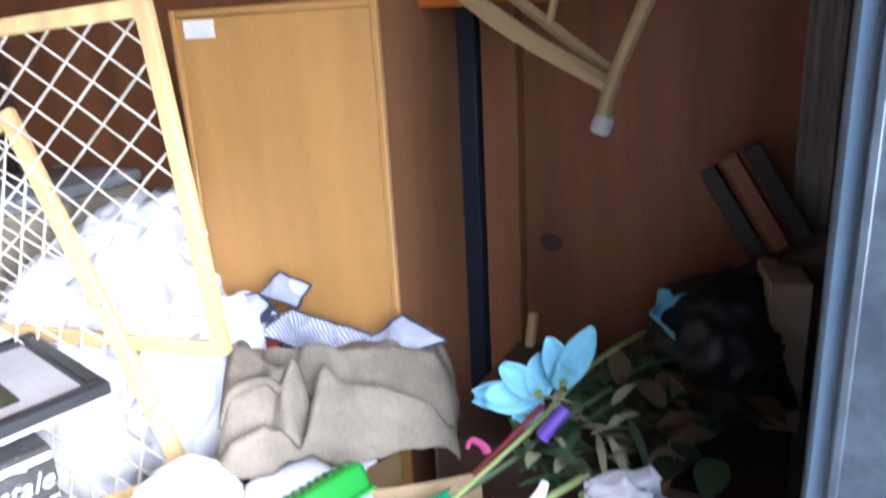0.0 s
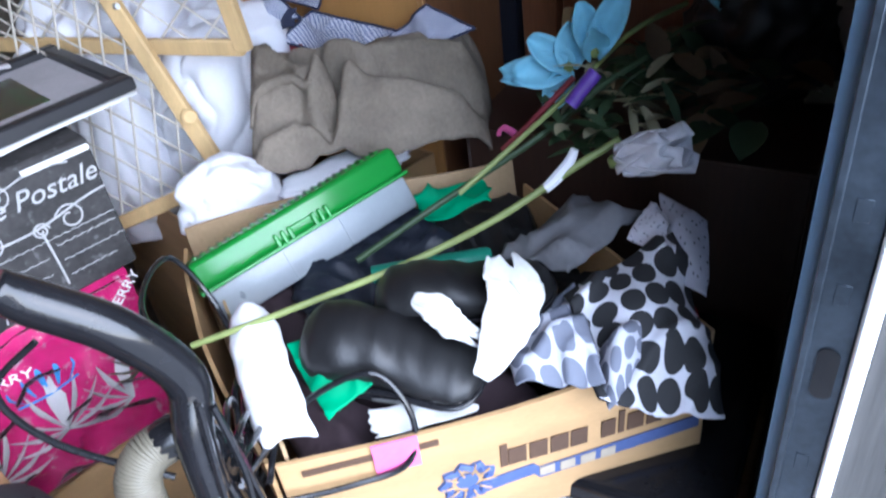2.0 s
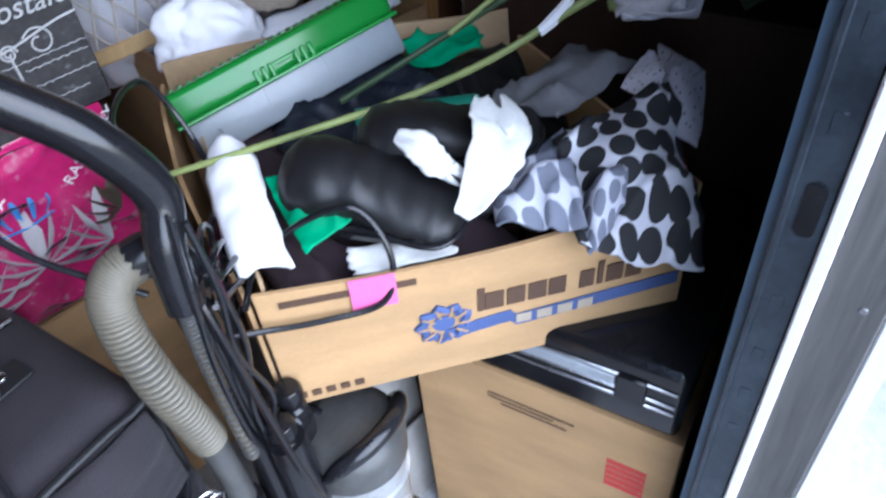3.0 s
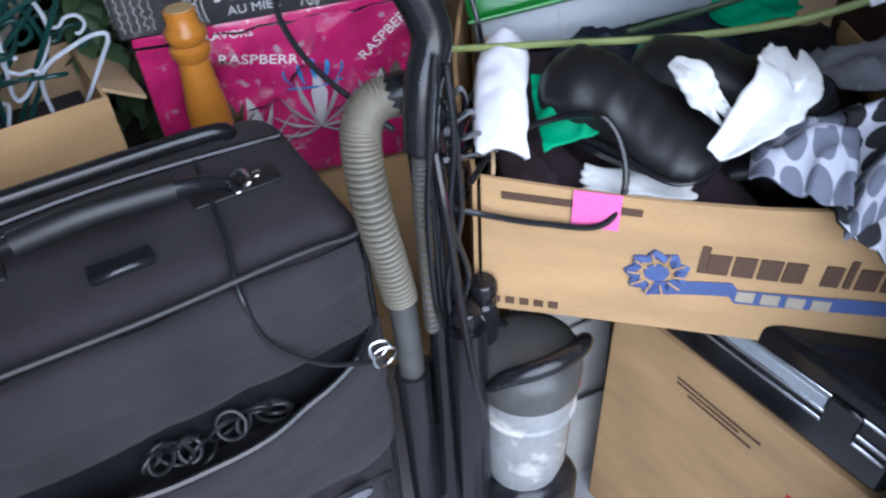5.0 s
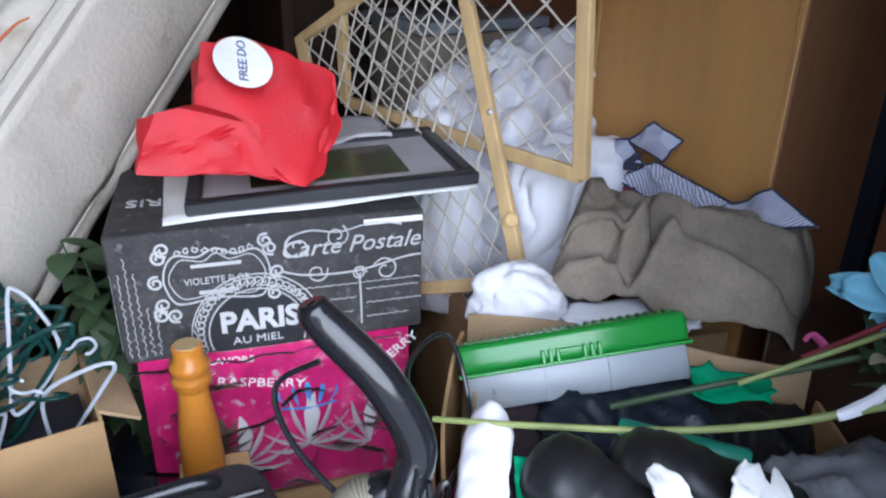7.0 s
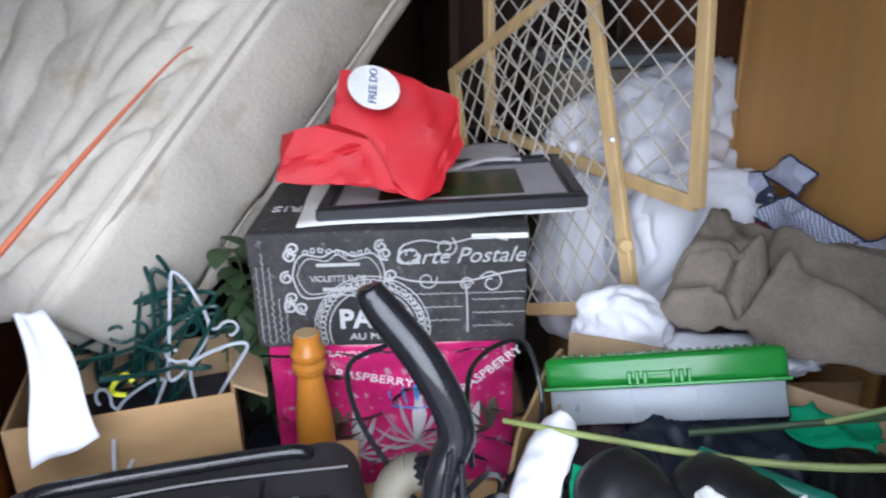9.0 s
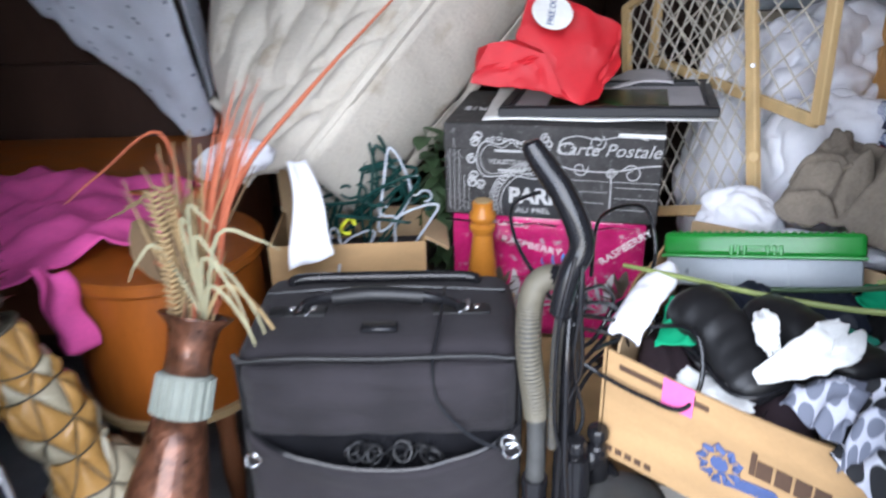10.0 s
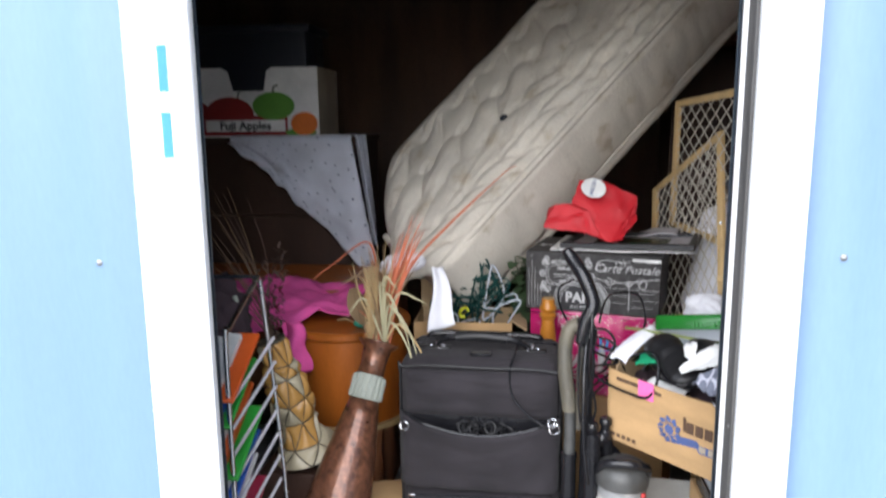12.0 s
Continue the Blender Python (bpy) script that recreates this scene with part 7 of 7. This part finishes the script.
for k in range(12):
    z = 0.04 + 0.066 * k
    part("rung", tube([(RX - 0.018, 0.182, z), (RX + 0.03, 0.378, z + 0.115)], 0.0042, 8), M["mat_board"], rk)
    part("back_rung", tube([(RX - 0.26, 0.182, z), (RX - 0.24, 0.378, z + 0.115)], 0.0035, 6), M["chrome"], rk)
    fd = thing("folder", "coloured plastic folder lying on the wire rack", "folder", at(RX - 0.25, 0.175, z + 0.012, (1, 0), 30), "folders in the rack")
    mt = cols[k % len(cols)]
    part("cover", box(0.0, 0.225 + 0.012 * (k % 3), 0.0, 0.22, 0, 0.012, 0.002), M[mt], fd)
    part("paper_sheaf", box(0.01, 0.21, -0.008, 0.20, 0.012, 0.028), M["paper"] if k % 2 else M[cols[(k + 3) % 10]], fd, "loose sheets")
bluef = thing("plastic_bin", "small blue plastic bin at the rack", "bin", at(-0.80, 0.20, 0.62))
part("body", box(0, 0.12, 0, 0.12, 0, 0.13, 0.012, 2), M["folder_blue"], bluef)
part("rim", box(-0.006, 0.126, -0.006, 0.126, 0.125, 0.137, 0.004), M["glass_dusty"], bluef)
single("dark_jacket", lump(0.12, 0.13, 0.13, 0.25, 2.6, 5, 31.0, crease=0.15), M["plum"], "dark plum jacket heaped on the rack", "jacket", at(-0.74, 0.42, 0.90), smooth=180)
single("dark_jacket", lump(0.14, 0.14, 0.10, 0.25, 2.6, 4, 37.0, crease=0.15), M["navy"], "dark grey garment hanging behind the rack", "jacket", at(-0.86, 0.50, 0.80), smooth=180)
single("brush", tube([(-0.66, 0.42, 0.98), (-0.645, 0.41, 0.92), (-0.63, 0.40, 0.86)], [0.006, 0.012, 0.007], 8), M["verdigris"], "short grey brush tucked into the rack", "brush")
single("yellow_tape", box(0, 0.03, 0, 0.012, 0, 0.008, 0.002), M["yellow"], "strip of fluorescent tape on the jacket", "tape", at(-0.72, 0.33, 0.985, (1, 0.2)))

# ---- artificial flowers on the open carton ----
fl = thing("artificial_flowers", "long-stemmed artificial flowers with blue and white blooms", "artificial flowers")
part("stem", tube([(0.385, 0.628, 0.858), (0.47, 0.55, 0.868), (0.588, 0.466, 0.872), (0.69, 0.40, 0.885), (0.765, 0.332, 0.925), (0.80, 0.29, 0.95)], [0.0036, 0.004, 0.0042, 0.0045, 0.005, 0.005], 8), M["stem"], fl, "pale green plastic stem")
part("stem", tube([(0.60, 0.56, 0.84), (0.704, 0.507, 0.865), (0.809, 0.396, 0.935), (0.87, 0.34, 0.98), (0.93, 0.30, 1.0)], 0.0045, 8), M["leaf"], fl, "dark green stem")
part("stem", tube([(0.775, 0.435, 0.925), (0.81, 0.41, 0.95), (0.86, 0.37, 0.995)], 0.004, 8), M["maroon"], fl)
part("stem", tube([(0.70, 0.46, 0.90), (0.83, 0.38, 0.97), (0.95, 0.33, 1.02), (1.08, 0.29, 1.02)], 0.0035, 8), M["stem"], fl)
rf = random.Random(41)


def petal(bm, base, d, up, ln, wd):
    d, up = Vector(d).normalized(), Vector(up)
    s = d.cross(up).normalized()
    n_ = s.cross(d)
    bmx = sheet(lambda a, b: Vector(base) + d * ln * b + s * (a - 0.5) * wd * math.sin(math.pi * (0.12 + 0.8 * b)) ** 0.75 + n_ * (0.06 * ln * b * b + 0.35 * wd * (2 * a - 1) ** 2), 6, 8, 0.0015)
    return bmx


def bloom(c, axis, n, ln, wd, mt, label, spread=0.8):
    hub = part("bloom", lump(0.010, 0.010, 0.010, 0.2, 3, 2), M["stem"], fl, label)
    hub.location = c
    ax = Vector(axis).normalized()
    s = ax.cross(Vector((0, 0, 1))).normalized()
    t = s.cross(ax)
    for k in range(n):
        a = 2 * math.pi * k / n + 0.3 * rf.random()
        d = ax + spread * rf.uniform(0.7, 1.25) * (s * math.cos(a) + t * math.sin(a))
        bm = petal(None, Vector((0, 0, 0)), d, ax, ln * rf.uniform(0.85, 1.1), wd)
        part("petal", bm, M[mt], hub, "", 180)


def spray(c, tips, wd, mt, label):
    """A bloom whose petals reach from its heart towards given places."""
    hub = part("bloom", lump(0.008, 0.008, 0.008, 0.2, 3, 2), M["stem"], fl, label)
    hub.location = c
    for k, t in enumerate(tips):
        d = Vector(t) - Vector(c)
        part("petal", petal(None, Vector((0, 0, 0)), d, Vector((-0.75, -0.35, 0.5)), d.length, wd * rf.uniform(0.85, 1.15)), M[mt], hub, "", 180)


spray((0.880, 0.385, 0.998), ((0.865, 0.470, 0.984), (0.862, 0.432, 1.040), (0.865, 0.406, 0.948), (0.850, 0.448, 0.992), (0.90, 0.385, 1.05)), 0.040, "petal_blue", "pale blue bloom")
spray((0.895, 0.356, 1.015), ((0.890, 0.313, 1.106), (0.885, 0.374, 1.082), (0.865, 0.350, 1.062)), 0.036, "petal_blue", "pale blue bloom")
bloom((1.13, 0.275, 1.02), (-0.3, -0.4, 0.4), 5, 0.055, 0.035, "petal_blue", "pale blue bloom", 1.4)
bloom((0.775, 0.285, 0.935), (-0.05, -0.75, 0.35), 7, 0.085, 0.05, "petal_white", "white magnolia bloom", 0.45)
for k in range(90):
    c = Vector((0.86 + 0.10 * rf.gauss(0, 0.55) + 0.05 * rf.random(), 0.33 + 0.07 * rf.gauss(0, 0.55), 0.955 + 0.045 * rf.gauss(0, 0.6)))
    bm = bmesh.new()
    leaf_mesh(bm, c, (rf.uniform(-1, 1), rf.uniform(-1, 1), rf.uniform(-0.5, 0.8)), (0, 0, 1), rf.uniform(0.04, 0.075), rf.uniform(0.008, 0.022))
    part("leaf", bm, M["leaf"] if k % 3 else M["leaf_pale"], fl, "", 180)
for k in range(130):
    c = Vector((1.07 + 0.13 * rf.gauss(0, 0.6), 0.25 + 0.09 * rf.gauss(0, 0.6), 0.915 + 0.04 * rf.random()))
    bm = bmesh.new()
    leaf_mesh(bm, c, (rf.uniform(-1, 1), rf.uniform(-1, 1), rf.uniform(-0.3, 0.6)), (0, 0, 1), rf.uniform(0.04, 0.07), rf.uniform(0.025, 0.045))
    part("leaf", bm, M["leaf_dry"] if k % 2 else M["leaf"], fl, "", 180)
single("pen_cap", tube([(0.785, 0.345, 0.995), (0.795, 0.335, 1.01), (0.808, 0.322, 1.028)], 0.009, 10), M["folder_violet"], "violet and white plastic cap among the leaves", "cap")
single("pink_clip", tube([(0.90, 0.505, 0.875), (0.905, 0.50, 0.885), (0.922, 0.49, 0.868), (0.925, 0.485, 0.855)], 0.007, 8, 5, None, 0.5), M["pink_note"], "neon pink clip on the carton's back wall", "clip")
single("stem_wrapping", tube([(0.735, 0.36, 0.905), (0.75, 0.35, 0.915), (0.765, 0.34, 0.93), (0.77, 0.335, 0.945)], [0.006, 0.008, 0.007, 0.005], 8), M["white_cloth"], "white wrapping round the flower stem", "wrapping")
